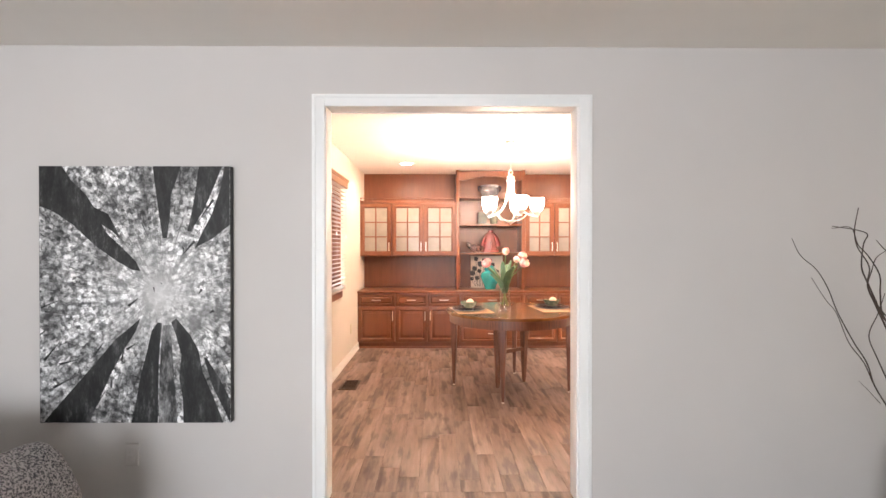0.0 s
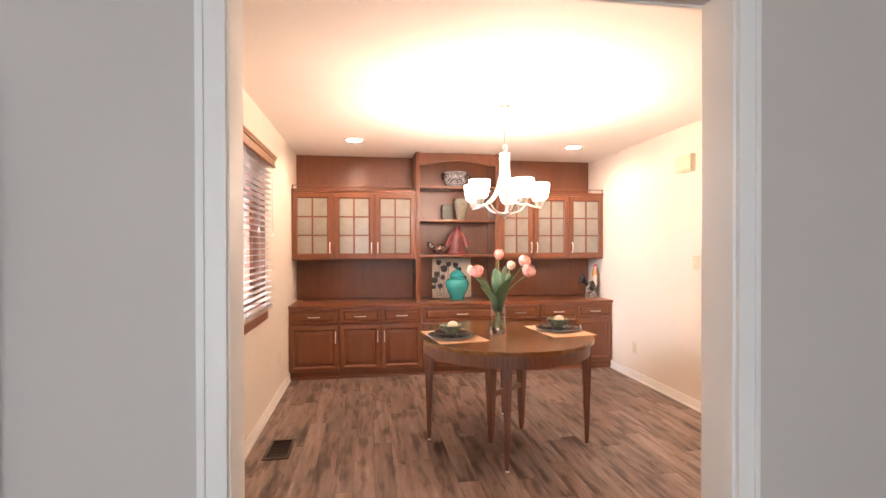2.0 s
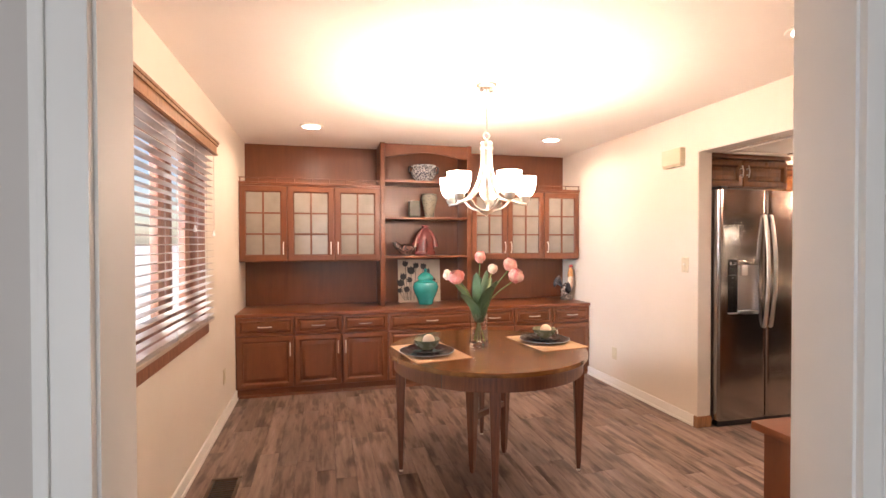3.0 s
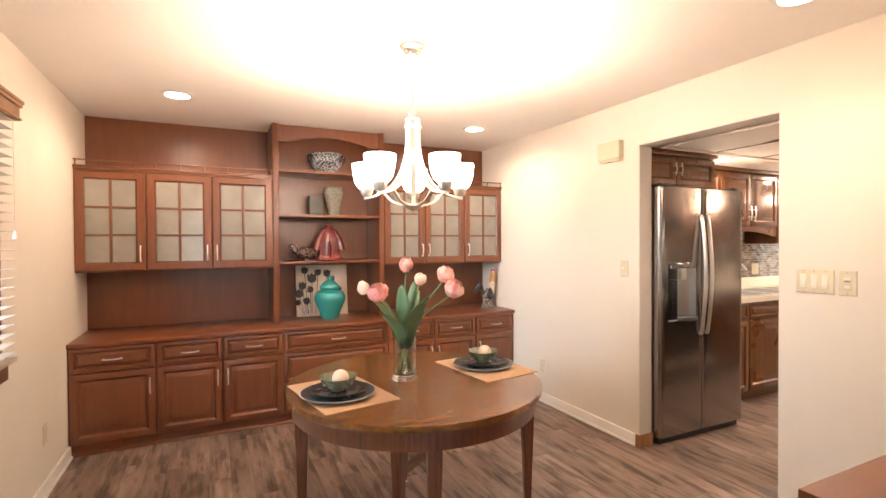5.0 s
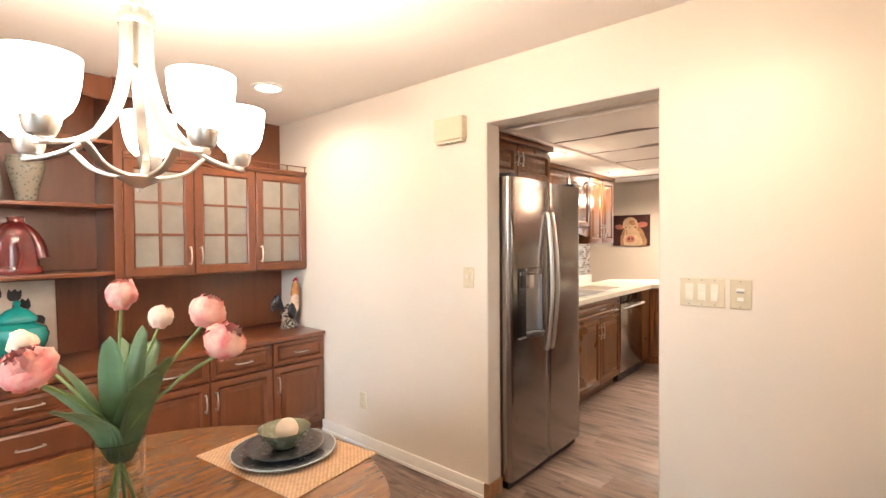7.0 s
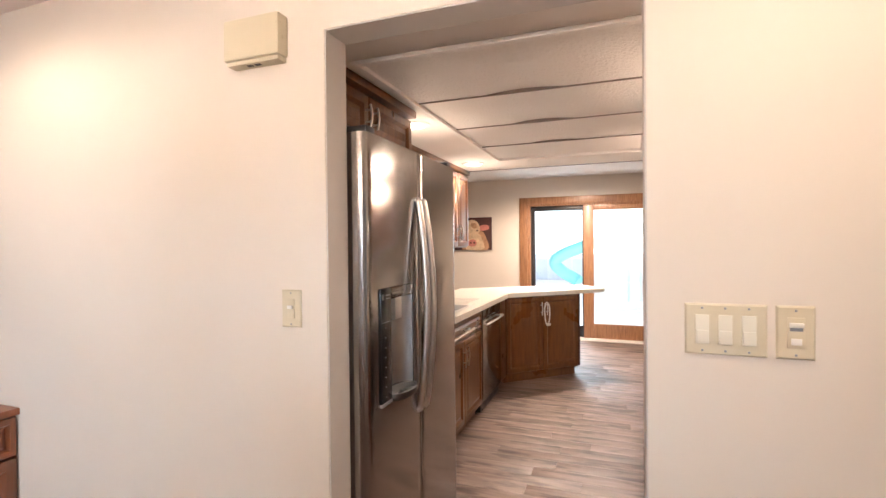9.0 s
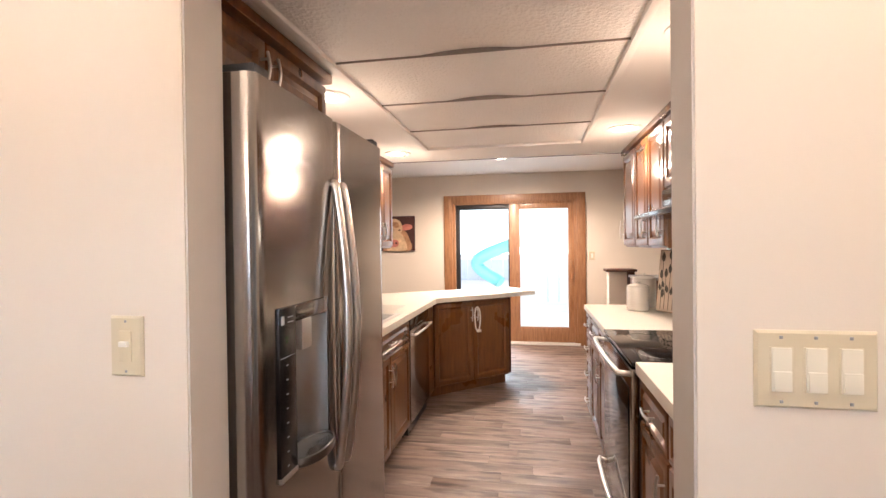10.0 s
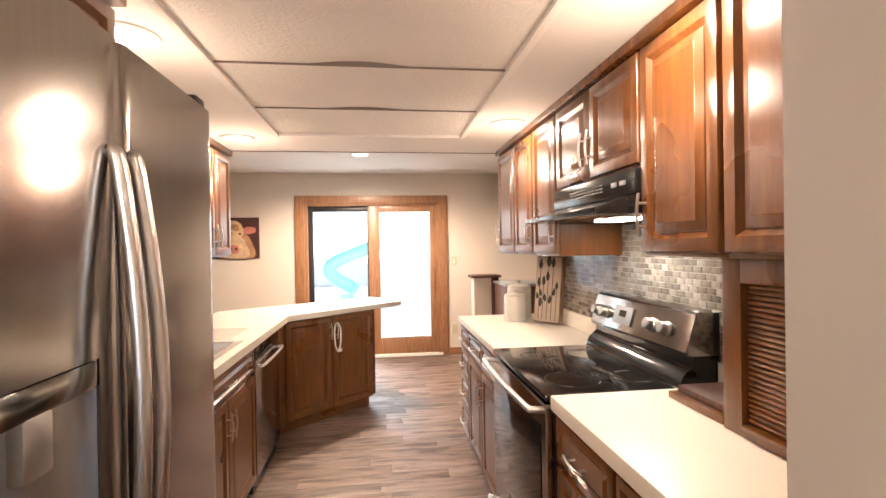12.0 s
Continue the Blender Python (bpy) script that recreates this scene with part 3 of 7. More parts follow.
def strap(rail, wide, thick):
    """A flat bent bar: rail of (radius, height, width scale) in its own upright plane, its width across it; drawn along +x."""
    ps = spline([(r, 0, z) for r, z, k in rail], 6)
    ks = spline([(k, 0, 0) for r, z, k in rail], 6)
    bm, rings = bmesh.new(), []
    for i, p in enumerate(ps):
        d = (ps[min(i + 1, len(ps) - 1)] - ps[max(i - 1, 0)]).normalized()
        nrm = Vector((d.z, 0, -d.x))
        w, k = wide * ks[i].x, thick
        rings.append([bm.verts.new(p + Vector((0, a * w, 0)) + nrm * b * k) for a, b in ((-1, -0.4), (-0.8, -1), (0.8, -1), (1, -0.4), (1, 0.4), (0.8, 1), (-0.8, 1), (-1, 0.4))])
    for a, b in zip(rings, rings[1:]):
        for q in range(8):
            bm.faces.new((a[q], a[(q + 1) % 8], b[(q + 1) % 8], b[q]))
    bm.faces.new(rings[0][::-1]), bm.faces.new(rings[-1])
    return bm


for a in ARMS:
    c, s = math.cos(radians(a)), math.sin(radians(a))
    turn = Matrix.Rotation(radians(a), 4, "Z")
    bm = strap([(0.030, -0.358, 1.0), (0.030, -0.44, 1.0), (0.034, -0.52, 1.0), (0.056, -0.605, 1.0), (0.098, -0.674, 0.95), (0.150, -0.715, 0.85), (0.205, -0.735, 0.75), (0.262, -0.744, 0.7)], 0.0150, 0.0055)
    bm.transform(turn)
    part("arm", bm, M_NICKEL, ch, local=True)
    bm = strap([(0.020, -0.7835, 0.9), (0.070, -0.779, 1.0), (0.112, -0.762, 1.0), (0.142, -0.733, 1.0), (0.155, -0.722, 0.9)], 0.0105, 0.0045)
    bm.transform(turn)
    part("lower_arm", bm, M_NICKEL, ch, local=True)
    part("cup", lathe([(0, -0.741), (0.014, -0.741), (0.014, -0.734), (0.024, -0.730), (0.031, -0.716), (0.034, -0.694), (0.032, -0.692), (0, -0.692)], 24, (ARM_R * c, ARM_R * s, 0)), M_NICKEL, ch, local=True)
    prof = [(0.0, -0.691), (0.038, -0.691), (0.052, -0.676), (0.062, -0.652), (0.068, -0.620), (0.0715, -0.590), (0.072, -0.570), (0.068, -0.570), (0.064, -0.620), (0.057, -0.652), (0.047, -0.672), (0.0, -0.686)]
    part("shade", lathe(prof, 36, (ARM_R * c, ARM_R * s, 0)), M_SHADE, ch, "lit frosted white glass shade", local=True)

# ---- dining room built-in ----
YB, YU = 7.42, 7.635
BX = [XW, -0.285, 0.135, 0.560, 1.400, 1.830, 2.250, XE]
for i in range(7):
    w = BX[i + 1] - BX[i]
    if i == 3:
        fr = [("drawer", 0.004, w - 0.004, 0.555, 0.718, ""), ("drawer", 0.004, w - 0.004, 0.32, 0.55, ""), ("drawer", 0.004, w - 0.004, 0.085, 0.315, "")]
        lab = "cherry wood base cabinet with three wide drawers"
    else:
        h = "l" if i in (0, 1, 4) else "r"
        h = {0: "l", 1: "l", 2: "r", 4: "l", 5: "r", 6: "r"}[i]
        fr = [("drawer", 0.004, w - 0.004, 0.555, 0.718, ""), ("door", 0.004, w - 0.004, 0.085, 0.55, h + "t")]
        lab = "cherry wood base cabinet with one drawer over a raised-panel door, closed"
    cabinet("base_cabinet", lab, "cabinet", BX[i], YB + 0.02, 0, w, YN - YB - 0.02, 0.0, 0.722, fr, M_CHERRY, True, "dining room base cabinets", 0.1, True)
ct = thing("countertop", "long cherry wood top on the dining room base cabinets", "countertop", 0.945, 7.72, 0.722)
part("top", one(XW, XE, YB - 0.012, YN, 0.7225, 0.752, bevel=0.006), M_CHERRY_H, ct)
UZ0, UZ1 = 1.20, 1.945
for gx, doors, hs in ((XW, [-0.355, 0.075, 0.515], "llr"), (1.445, [1.84, 2.255, XE], "lrr")):
    x = gx
    for i, e in enumerate(doors):
        h = hs[i]
        cabinet("wall_cabinet", "cherry wood wall cabinet with a six-pane frosted glass door, closed", "cabinet", x, YU + 0.02, 0, e - x, YN - YU - 0.035, UZ0, UZ1 - 0.02,
                [("glass", 0.003, e - x - 0.003, UZ0 + 0.01, UZ1 - 0.035, h + "b")], M_CHERRY, False, "dining room glass-door cabinets")
        x = e
TX0, TX1 = 0.515, 1.445
hutch = thing("hutch_tower", "open cherry wood shelf tower with an arched top between the cabinets", "shelves", 0.98, 7.83, 0.752)
part("side_panel", one(TX0, TX0 + 0.045, YU, YN - 0.015, 0.7525, CEIL - 0.002, bevel=0.002), M_CHERRY, hutch)
part("side_panel", one(TX1 - 0.045, TX1, YU, YN - 0.015, 0.7525, CEIL - 0.002, bevel=0.002), M_CHERRY, hutch)
for z in (1.25, 1.635, 2.0):
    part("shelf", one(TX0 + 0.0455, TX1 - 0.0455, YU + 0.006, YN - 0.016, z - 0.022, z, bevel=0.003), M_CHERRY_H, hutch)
bm = bmesh.new()
arc = [(TX0 + 0.046, 2.355), (TX0 + 0.046, 2.225)] + [(TX0 + 0.12 + (TX1 - TX0 - 0.24) * i / 12, 2.225 + 0.055 * math.sin(math.pi * i / 12)) for i in range(13)] + [(TX1 - 0.046, 2.225), (TX1 - 0.046, 2.355)]
front = [bm.verts.new((x, YU + 0.004, z)) for x, z in arc]
rear = [bm.verts.new((x, YU + 0.024, z)) for x, z in arc]
bm.faces.new(front), bm.faces.new(rear[::-1])
for i in range(len(arc)):
    bm.faces.new((front[i], front[(i + 1) % len(arc)], rear[(i + 1) % len(arc)], rear[i]))
part("arched_valance", bm, M_CHERRY, hutch)
bp = thing("wall_panelling", "plain cherry wood back panels on the wall behind the cabinets", "panelling", 0.945, 8.0, 0.752)
for a, b in ((XW, TX0 + 0.02), (TX0 + 0.02, TX1 - 0.02), (TX1 - 0.02, 2.665)):
    part("back_panel", one(a, b, YN - 0.014, YN - 0.001, 0.7525, CEIL - 0.003), M_CHERRY, bp)
for a, b in ((XW + 0.002, TX0 - 0.002), (TX1 + 0.002, XE - 0.002)):
    g = thing("gallery_shelf", "cherry wood cabinet cornice with a low gallery rail", "shelf", (a + b) / 2, 7.8, UZ1)
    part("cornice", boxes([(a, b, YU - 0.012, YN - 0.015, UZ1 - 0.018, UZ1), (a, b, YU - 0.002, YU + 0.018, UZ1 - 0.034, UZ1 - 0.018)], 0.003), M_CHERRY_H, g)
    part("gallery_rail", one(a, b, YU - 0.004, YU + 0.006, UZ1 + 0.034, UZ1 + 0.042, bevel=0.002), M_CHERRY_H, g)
    bm = bmesh.new()
    n = 9
    for i in range(n):
        lathe([(0.004, 0), (0.006, 0.008), (0.003, 0.017), (0.006, 0.026), (0.004, 0.034)], 8, (a + 0.012 + (b - a - 0.024) * i / (n - 1), YU + 0.001, UZ1), bm)
    part("spindle", bm, M_CHERRY_H, g, kind="stuff")

# ---- dining table ----
TCX, TCY, TZ = 0.955, 5.735, 0.735
table = thing("dining_table", "round dark oak dining table with tapered legs on a plank floor", "table", TCX, TCY, 0)
RX = 0.615
AX = radians(75)
U, V = Vector((math.cos(AX), math.sin(AX))), Vector((-math.sin(AX), math.cos(AX)))


def oval(a, b, n=72):
    out = []
    for i in range(n):
        t = 2 * math.pi * i / n
        p = U * (a * math.cos(t)) + V * (b * math.sin(t))
        out.append((p.x, p.y))
    return out


part("tabletop", prism(oval(0.60, 0.60), TZ - 0.024, TZ, 0.007), M_TABLE, table, local=True)
bm = bmesh.new()
o, i_ = oval(0.572, 0.572), oval(0.548, 0.548)
ov = [[bm.verts.new((x, y, z)) for x, y in p] for p, z in ((o, TZ - 0.105), (o, TZ - 0.0245), (i_, TZ - 0.0245), (i_, TZ - 0.105))]
for a, b in zip(ov, ov[1:] + ov[:1]):
    for i in range(72):
        bm.faces.new((a[i], a[(i + 1) % 72], b[(i + 1) % 72], b[i]))
part("apron", bm, M_LEG, table, local=True)
for deg in (227, 47):
    q = radians(deg)
    part("apron_joint", box(bmesh.new(), 0.560, 0.5735, -0.0016, 0.0016, TZ - 0.1045, TZ - 0.026, 0, Matrix.Rotation(q, 4, "Z")), M_BLACKP, table, "dark joint in the apron", local=True)


def tapered_leg(x, y, top, w0=0.028, w1=0.014, turn=0.0):
    bm = bmesh.new()
    rows = [(0.012, 0.010), (0.03, w1 * 0.8), (0.06, w1), (top - 0.14, w0), (top, w0)]
    loops = []
    for z, w in rows:
        loops.append([bm.verts.new((x + w * (cx * math.cos(turn) - cy * math.sin(turn)), y + w * (cx * math.sin(turn) + cy * math.cos(turn)), z)) for cx, cy in ((-1, -1), (1, -1), (1, 1), (-1, 1))])
    for a, b in zip(loops, loops[1:]):
        for i in range(4):
            bm.faces.new((a[i], a[(i + 1) % 4], b[(i + 1) % 4], b[i]))
    bm.faces.new(loops[0][::-1]), bm.faces.new(loops[-1])
    bmesh.ops.bevel(bm, geom=bm.edges[:], offset=0.003, segments=1, affect="EDGES")
    return bm


LEGS = [(0.427, 5.785), (0.826, 5.237), (1.470, 5.539), (1.074, 6.195)]
for x, y in LEGS:
    part("leg", tapered_leg(x - TCX, y - TCY, TZ - 0.03, turn=AX), M_LEG, table, local=True)
    part("caster", lathe([(0, 0), (0.010, 0.001), (0.012, 0.007), (0.008, 0.013), (0, 0.013)], 12, (x - TCX, y - TCY, 0)), M_NICKEL, table, "small brass caster", local=True)
INNER = [(0.830, 5.637), (1.113, 5.851)]
for x, y in INNER:
    part("leg", tapered_leg(x - TCX, y - TCY, TZ - 0.1, 0.03, 0.016, turn=radians(37)), M_LEG, table, local=True)
part("rail", tube([(INNER[0][0] - TCX, INNER[0][1] - TCY, 0.34), (INNER[1][0] - TCX, INNER[1][1] - TCY, 0.34)], 0.022, 4, flat=1.2), M_LEG, table, local=True)

# ---- fridge ----
M_TRAY = metal("dark_tray_steel", (0.20, 0.20, 0.20), 0.35)
M_RECESS = metal("recess_grey", (0.52, 0.53, 0.54), 0.38)
FX0, FX1, FS, FY, FH = 2.802, 3.682, 3.232, 5.87, 1.770
fridge = thing("refrigerator", "stainless steel side-by-side refrigerator with curved bar pulls, closed", "refrigerator", 3.25, 6.25, 0)
part("cabinet_body", one(FX0 + 0.004, FX1 - 0.004, FY + 0.075, FY + 0.80, 0.03, FH - 0.012, bevel=0.008), M_GREYP, fridge, "grey side and back")
part("plinth", one(FX0 + 0.02, FX1 - 0.02, FY + 0.03, FY + 0.2, 0.0, 0.05), M_BLACKP, fridge)


def door_line(x, x0, x1):
    """How far the bowed door front stands back at x."""
    u = (x - x0) / (x1 - x0)
    edge = min(x - x0, x1 - x)
    return FY - 0.003 + 0.0015 * (2 * u - 1) ** 2 + 0.020 * max(0.0, 1 - edge / 0.018) ** 2


def door_slab(bm, a, b, z0, z1, x0, x1):
    n = max(2, int((b - a) / 0.012))
    xs = sorted({a + (b - a) * i / n for i in range(n + 1)} | {x for x in (x0 + 0.003, x0 + 0.007, x1 - 0.007, x1 - 0.003) if a < x < b})
    prism([(a, FY + 0.07)] + [(x, door_line(x, x0, x1)) for x in xs] + [(b, FY + 0.07)], z0, z1, 0, bm)


DX0, DX1, DZ0, DZ1 = 2.880, 3.163, 0.846, 1.252
L1 = FS - 0.003
bm = bmesh.new()
door_slab(bm, FX0, DX0, 0.055, FH, FX0, L1)
door_slab(bm, DX1, L1, 0.055, FH, FX0, L1)
door_slab(bm, DX0, DX1, DZ1, FH, FX0, L1)
door_slab(bm, DX0, DX1, 0.055, DZ0, FX0, L1)
dl = part("door", bm, M_STEEL, fridge)
bm = bmesh.new()
door_slab(bm, FS + 0.003, FX1, 0.055, FH, FS + 0.003, FX1)
dr_ = part("door", bm, M_STEEL, fridge)
for x, s in ((FS - 0.030, -1), (FS + 0.030, 1)):
    hb = tube([(x, FY - 0.002, 1.578), (x, FY - 0.014, 1.565), (x + 0.001 * s, FY - 0.030, 1.45), (x + 0.003 * s, FY - 0.043, 1.31), (x + 0.004 * s, FY - 0.048, 1.16), (x + 0.003 * s, FY - 0.043, 1.01), (x + 0.001 * s, FY - 0.030, 0.87), (x, FY - 0.014, 0.755), (x, FY - 0.002, 0.742)], 0.0135, 16, flat=0.85, steps=8)
    part("handle", hb, M_CHROME, dl if s < 0 else dr_, "long bowed steel pull")
# water dispenser in the left door
CPX = DX0 + 0.080
M_TOUCH = plain("smoked_panel", (0.006, 0.006, 0.007), 0.22, var=0.1, relief=0, rvar=0.02)
M_DIGIT = glow("green_display", (0.10, 0.75, 0.12), 0.07)
part("control_panel", one(DX0 + 0.001, CPX, FY - 0.008, FY + 0.05, DZ0 + 0.012, DZ1 - 0.001, bevel=0.002), M_TOUCH, fridge, "glossy black touch panel")
part("panel_foot", one(DX0 + 0.001, CPX, FY - 0.010, FY + 0.05, DZ0 + 0.0005, DZ0 + 0.0115, bevel=0.002), M_CHROME, fridge)
bm = bmesh.new()
cxm, hw_ = (CPX + DX1) / 2, (DX1 - CPX) / 2 - 0.001
rows = [[bm.verts.new((cxm - hw_ * math.cos(math.pi * i / 16), FY + 0.002 + 0.062 * math.sin(math.pi * i / 16) ** 0.7, z)) for i in range(17)] for z in (DZ0, DZ1)]
for i in range(16):
    bm.faces.new((rows[0][i], rows[0][i + 1], rows[1][i + 1], rows[1][i]))
part("dispenser_recess", bm, M_RECESS, fridge, "smooth grey curved recess")
part("dispenser_hood", one(CPX + 0.004, DX1 - 0.004, FY - 0.004, FY + 0.045, DZ1 - 0.045, DZ1 - 0.001, bevel=0.008), M_STEEL, fridge)
part("paddle", one(cxm - 0.060, cxm - 0.004, FY - 0.004, FY + 0.018, DZ1 - 0.122, DZ1 - 0.040, bevel=0.007), M_CHROME, fridge, "bright steel ice paddle")
part("drip_tray", lathe([(0, 0), (0.094, 0), (0.099, 0.008), (0.096, 0.022), (0.089, 0.024), (0.086, 0.018), (0, 0.018)], 40, (cxm, FY + 0.004, DZ0), squash=(1, 0.52)), M_TRAY, fridge)
bm = bmesh.new()
for k in range(5):
    r = 0.03 + k * 0.012
    tube([(cxm + r * math.cos(t), FY + 0.004 + r * 0.45 * math.sin(t), DZ0 + 0.019) for t in [math.pi * (1.15 + 0.7 * q / 6) for q in range(7)]], 0.0015, 6, bm, steps=2)
part("drip_grille", bm, M_BLACKP, fridge, kind="stuff")
bm = bmesh.new()
for k in range(8):
    box(bm, DX0 + 0.030, DX0 + 0.040, FY - 0.0088, FY - 0.0082, DZ0 + 0.03 + k * 0.034, DZ0 + 0.0315 + k * 0.034)
for k in range(2):
    box(bm, DX0 + 0.040, DX0 + 0.066, FY - 0.0088, FY - 0.0082, DZ1 - 0.026 - k * 0.012, DZ1 - 0.024 - k * 0.012)
box(bm, DX0 + 0.010, DX0 + 0.024, FY - 0.0088, FY - 0.0082, DZ1 - 0.040, DZ1 - 0.020)
box(bm, DX0 + 0.004, CPX - 0.003, FY - 0.0088, FY - 0.0082, DZ1 - 0.118, DZ1 - 0.117)
part("marking", bm, M_GREYP, fridge, kind="stuff")
part("display", boxes([(DX0 + 0.028, DX0 + 0.042, FY - 0.0088, FY - 0.0082, DZ1 - 0.073, DZ1 - 0.071), (DX0 + 0.032, DX0 + 0.037, FY - 0.0088, FY - 0.0082, DZ1 - 0.084, DZ1 - 0.079)]), M_DIGIT, fridge, "small green lit display")
for x in (FX0 + 0.05, FX1 - 0.05):
    part("hinge_cover", boxes([(x - 0.03, x + 0.03, FY + 0.008, FY + 0.10, FH + 0.0005, FH + 0.026)], 0.006), M_BLACKP, fridge)

# ---- kitchen cabinets ----
# north run: base cabinets face -y at 6.16
NB = 6.16


def two_doors(w, z0, z1, hinge="t", drawers=None):
    fr = []
    if drawers:
        fr += [("drawer", 0.004, w / 2 - 0.002, drawers[0], drawers[1], ""), ("drawer", w / 2 + 0.002, w - 0.004, drawers[0], drawers[1], "")]
    return fr + [("door", 0.004, w / 2 - 0.001, z0, z1, "l" + hinge), ("door", w / 2 + 0.001, w - 0.004, z0, z1, "r" + hinge)]


KG = "kitchen base cabinets"
cabinet("base_cabinet", "stained maple base cabinet with drawer and door beside the refrigerator", "cabinet", 3.72, NB + 0.02, 0, 0.52, 0.59, 0, 0.868,
        [("drawer", 0.004, 0.516, 0.72, 0.855, ""), ("door", 0.004, 0.516, 0.105, 0.71, "rt")], M_MAPLE, True, KG)
cabinet("sink_cabinet", "stained maple sink cabinet with false drawer fronts and two doors", "cabinet", 4.24, NB + 0.02, 0, 0.96, 0.59, 0, 0.868,
        [("drawer", 0.004, 0.956, 0.72, 0.855, "")] + two_doors(0.96, 0.105, 0.71), M_MAPLE, True, KG)
dw = thing("dishwasher", "stainless steel dishwasher with a black control strip under the counter", "dishwasher", 5.51, 6.4, 0)
part("body", one(5.206, 5.814, NB + 0.024, 6.77, 0.02, 0.866), M_BLACKP, dw)
part("door", one(5.208, 5.812, NB - 0.004, NB + 0.022, 0.11, 0.78, bevel=0.004), M_STEEL, dw)
part("control_strip", one(5.208, 5.812, NB - 0.002, NB + 0.022, 0.785, 0.862, bevel=0.003), M_BLACK, dw)
part("handle", tube([(5.25, NB - 0.005, 0.745), (5.26, NB - 0.04, 0.745), (5.76, NB - 0.04, 0.745), (5.77, NB - 0.005, 0.745)], 0.009, 8, steps=3), M_CHROME, dw)
part("toe_panel", one(5.21, 5.81, NB + 0.06, NB + 0.07, 0.0, 0.10), M_BLACKP, dw)
cabinet("filler_cabinet", "narrow stained maple end panel beside the dishwasher", "cabinet", 5.82, NB + 0.012, 0, 0.27, 0.6, 0, 0.868, [], M_MAPLE, True)
# angled peninsula
ANG = -47.5
cabinet("peninsula_cabinet", "angled stained maple cabinet with two doors and a white child lock", "cabinet", 6.11, 6.18, ANG, 0.876, 0.55, 0, 0.868,
        two_doors(0.876, 0.105, 0.855), M_MAPLE, True, "", 0.1)
lock = thing("cabinet_lock", "white plastic loop lock hanging on the cabinet pulls", "child lock", 6.39, 5.80, 0.70)
dirx, diry = math.cos(radians(ANG)), math.sin(radians(ANG))
lx, ly = 6.135 + dirx * 0.42 + diry * 0.06, 6.155 + diry * 0.42 - dirx * 0.06
bm = tube([(lx - dirx * 0.02, ly - diry * 0.02, 0.79), (lx - dirx * 0.03, ly - diry * 0.03, 0.72), (lx - dirx * 0.018, ly - diry * 0.018, 0.60), (lx + dirx * 0.012, ly + diry * 0.012, 0.58),
           (lx + dirx * 0.03, ly + diry * 0.03, 0.66), (lx + dirx * 0.026, ly + diry * 0.026, 0.76), (lx, ly, 0.80), (lx - dirx * 0.02, ly - diry * 0.02, 0.79)], 0.0065, 8)
part("loop", bm, M_WHITEP, lock)
part("catch", box(bmesh.new(), -0.02, 0.02, -0.012, 0.012, -0.013, 0.013, 0.004, pose(lx + dirx * 0.015, ly + diry * 0.015, 0.575, 0, 0, ANG)), M_WHITEP, lock)

cnt = thing("kitchen_countertop", "cream laminate countertop with an angled peninsula and overhanging end", "countertop", 5.0, 6.4, 0.87)
PEN = [(3.705, 6.143), (6.075, 6.143), (6.845, 5.30), (6.90, 5.265), (7.0, 5.29), (7.33, 5.55), (6.49, 6.775), (3.705, 6.775)]
part("top", prism(PEN, 0.8685, 0.910, 0.006), M_COUNTER, cnt)
part("upstand", one(3.705, XNW, 6.757, 6.776, 0.9105, 1.01, bevel=0.004), M_COUNTER, cnt)
part("support_panel", box(bmesh.new(), 0.845, 0.875, 0.0, 0.30, 0.10, 0.869, 0.003, pose(6.135, 6.155, 0, 0, 0, ANG)), M_DARKW, cnt)

sink = thing("sink", "stainless steel double sink set in the countertop", "sink", 4.72, 6.43, 0.91)
part("rim", boxes([(4.32, 5.12, 6.20, 6.235, 0.9105, 0.916), (4.32, 5.12, 6.64, 6.675, 0.9105, 0.916), (4.32, 4.355, 6.235, 6.64, 0.9105, 0.916), (5.085, 5.12, 6.235, 6.64, 0.9105, 0.916), (4.70, 4.74, 6.235, 6.64, 0.9105, 0.915)], 0.002), M_CHROME, sink)
# flat grey sheets at counter level, coloured for the shade of the basins
for a, b in ((4.355, 4.70), (4.74, 5.085)):
    part("basin", one(a, b, 6.235, 6.64, 0.9102, 0.9112), M_GREYP, sink, "flat grey sheet painted as the shaded basin")
faucet = thing("faucet", "chrome swan-neck kitchen faucet behind the sink", "faucet", 4.72, 6.66, 0.916)
part("spout", tube([(4.72, 6.66, 0.916), (4.72, 6.66, 1.08), (4.72, 6.62, 1.16), (4.72, 6.54, 1.17), (4.72, 6.49, 1.12)], 0.011, 10), M_CHROME, faucet)
part("lever", tube([(4.78, 6.66, 0.917), (4.78, 6.66, 0.97), (4.83, 6.63, 0.99)], 0.008, 8), M_CHROME, faucet)
dish = thing("dish_rack", "low chrome wire dish rack beside the sink", "dish rack", 5.36, 6.45, 0.91)
bm = bmesh.new()
for k in range(9):
    tube([(5.18 + k * 0.045, 6.28, 0.915), (5.18 + k * 0.045, 6.62, 0.915)], 0.002, 6, bm)
part("wires", bm, M_CHROME, dish, kind="stuff")

NU = 6.44
UG = "kitchen wall cabinets"


def crown(x0, x1, yf, s):
    th = thing("cornice", "stained maple cornice between the wall cabinets and the ceiling", "cornice", (x0 + x1) / 2, yf, 2.04)
    part("moulding", one(x0, x1, yf - 0.012 * s, yf + 0.05 * s, 2.0455, 2.083, bevel=0.006), M_MAPLE, th)


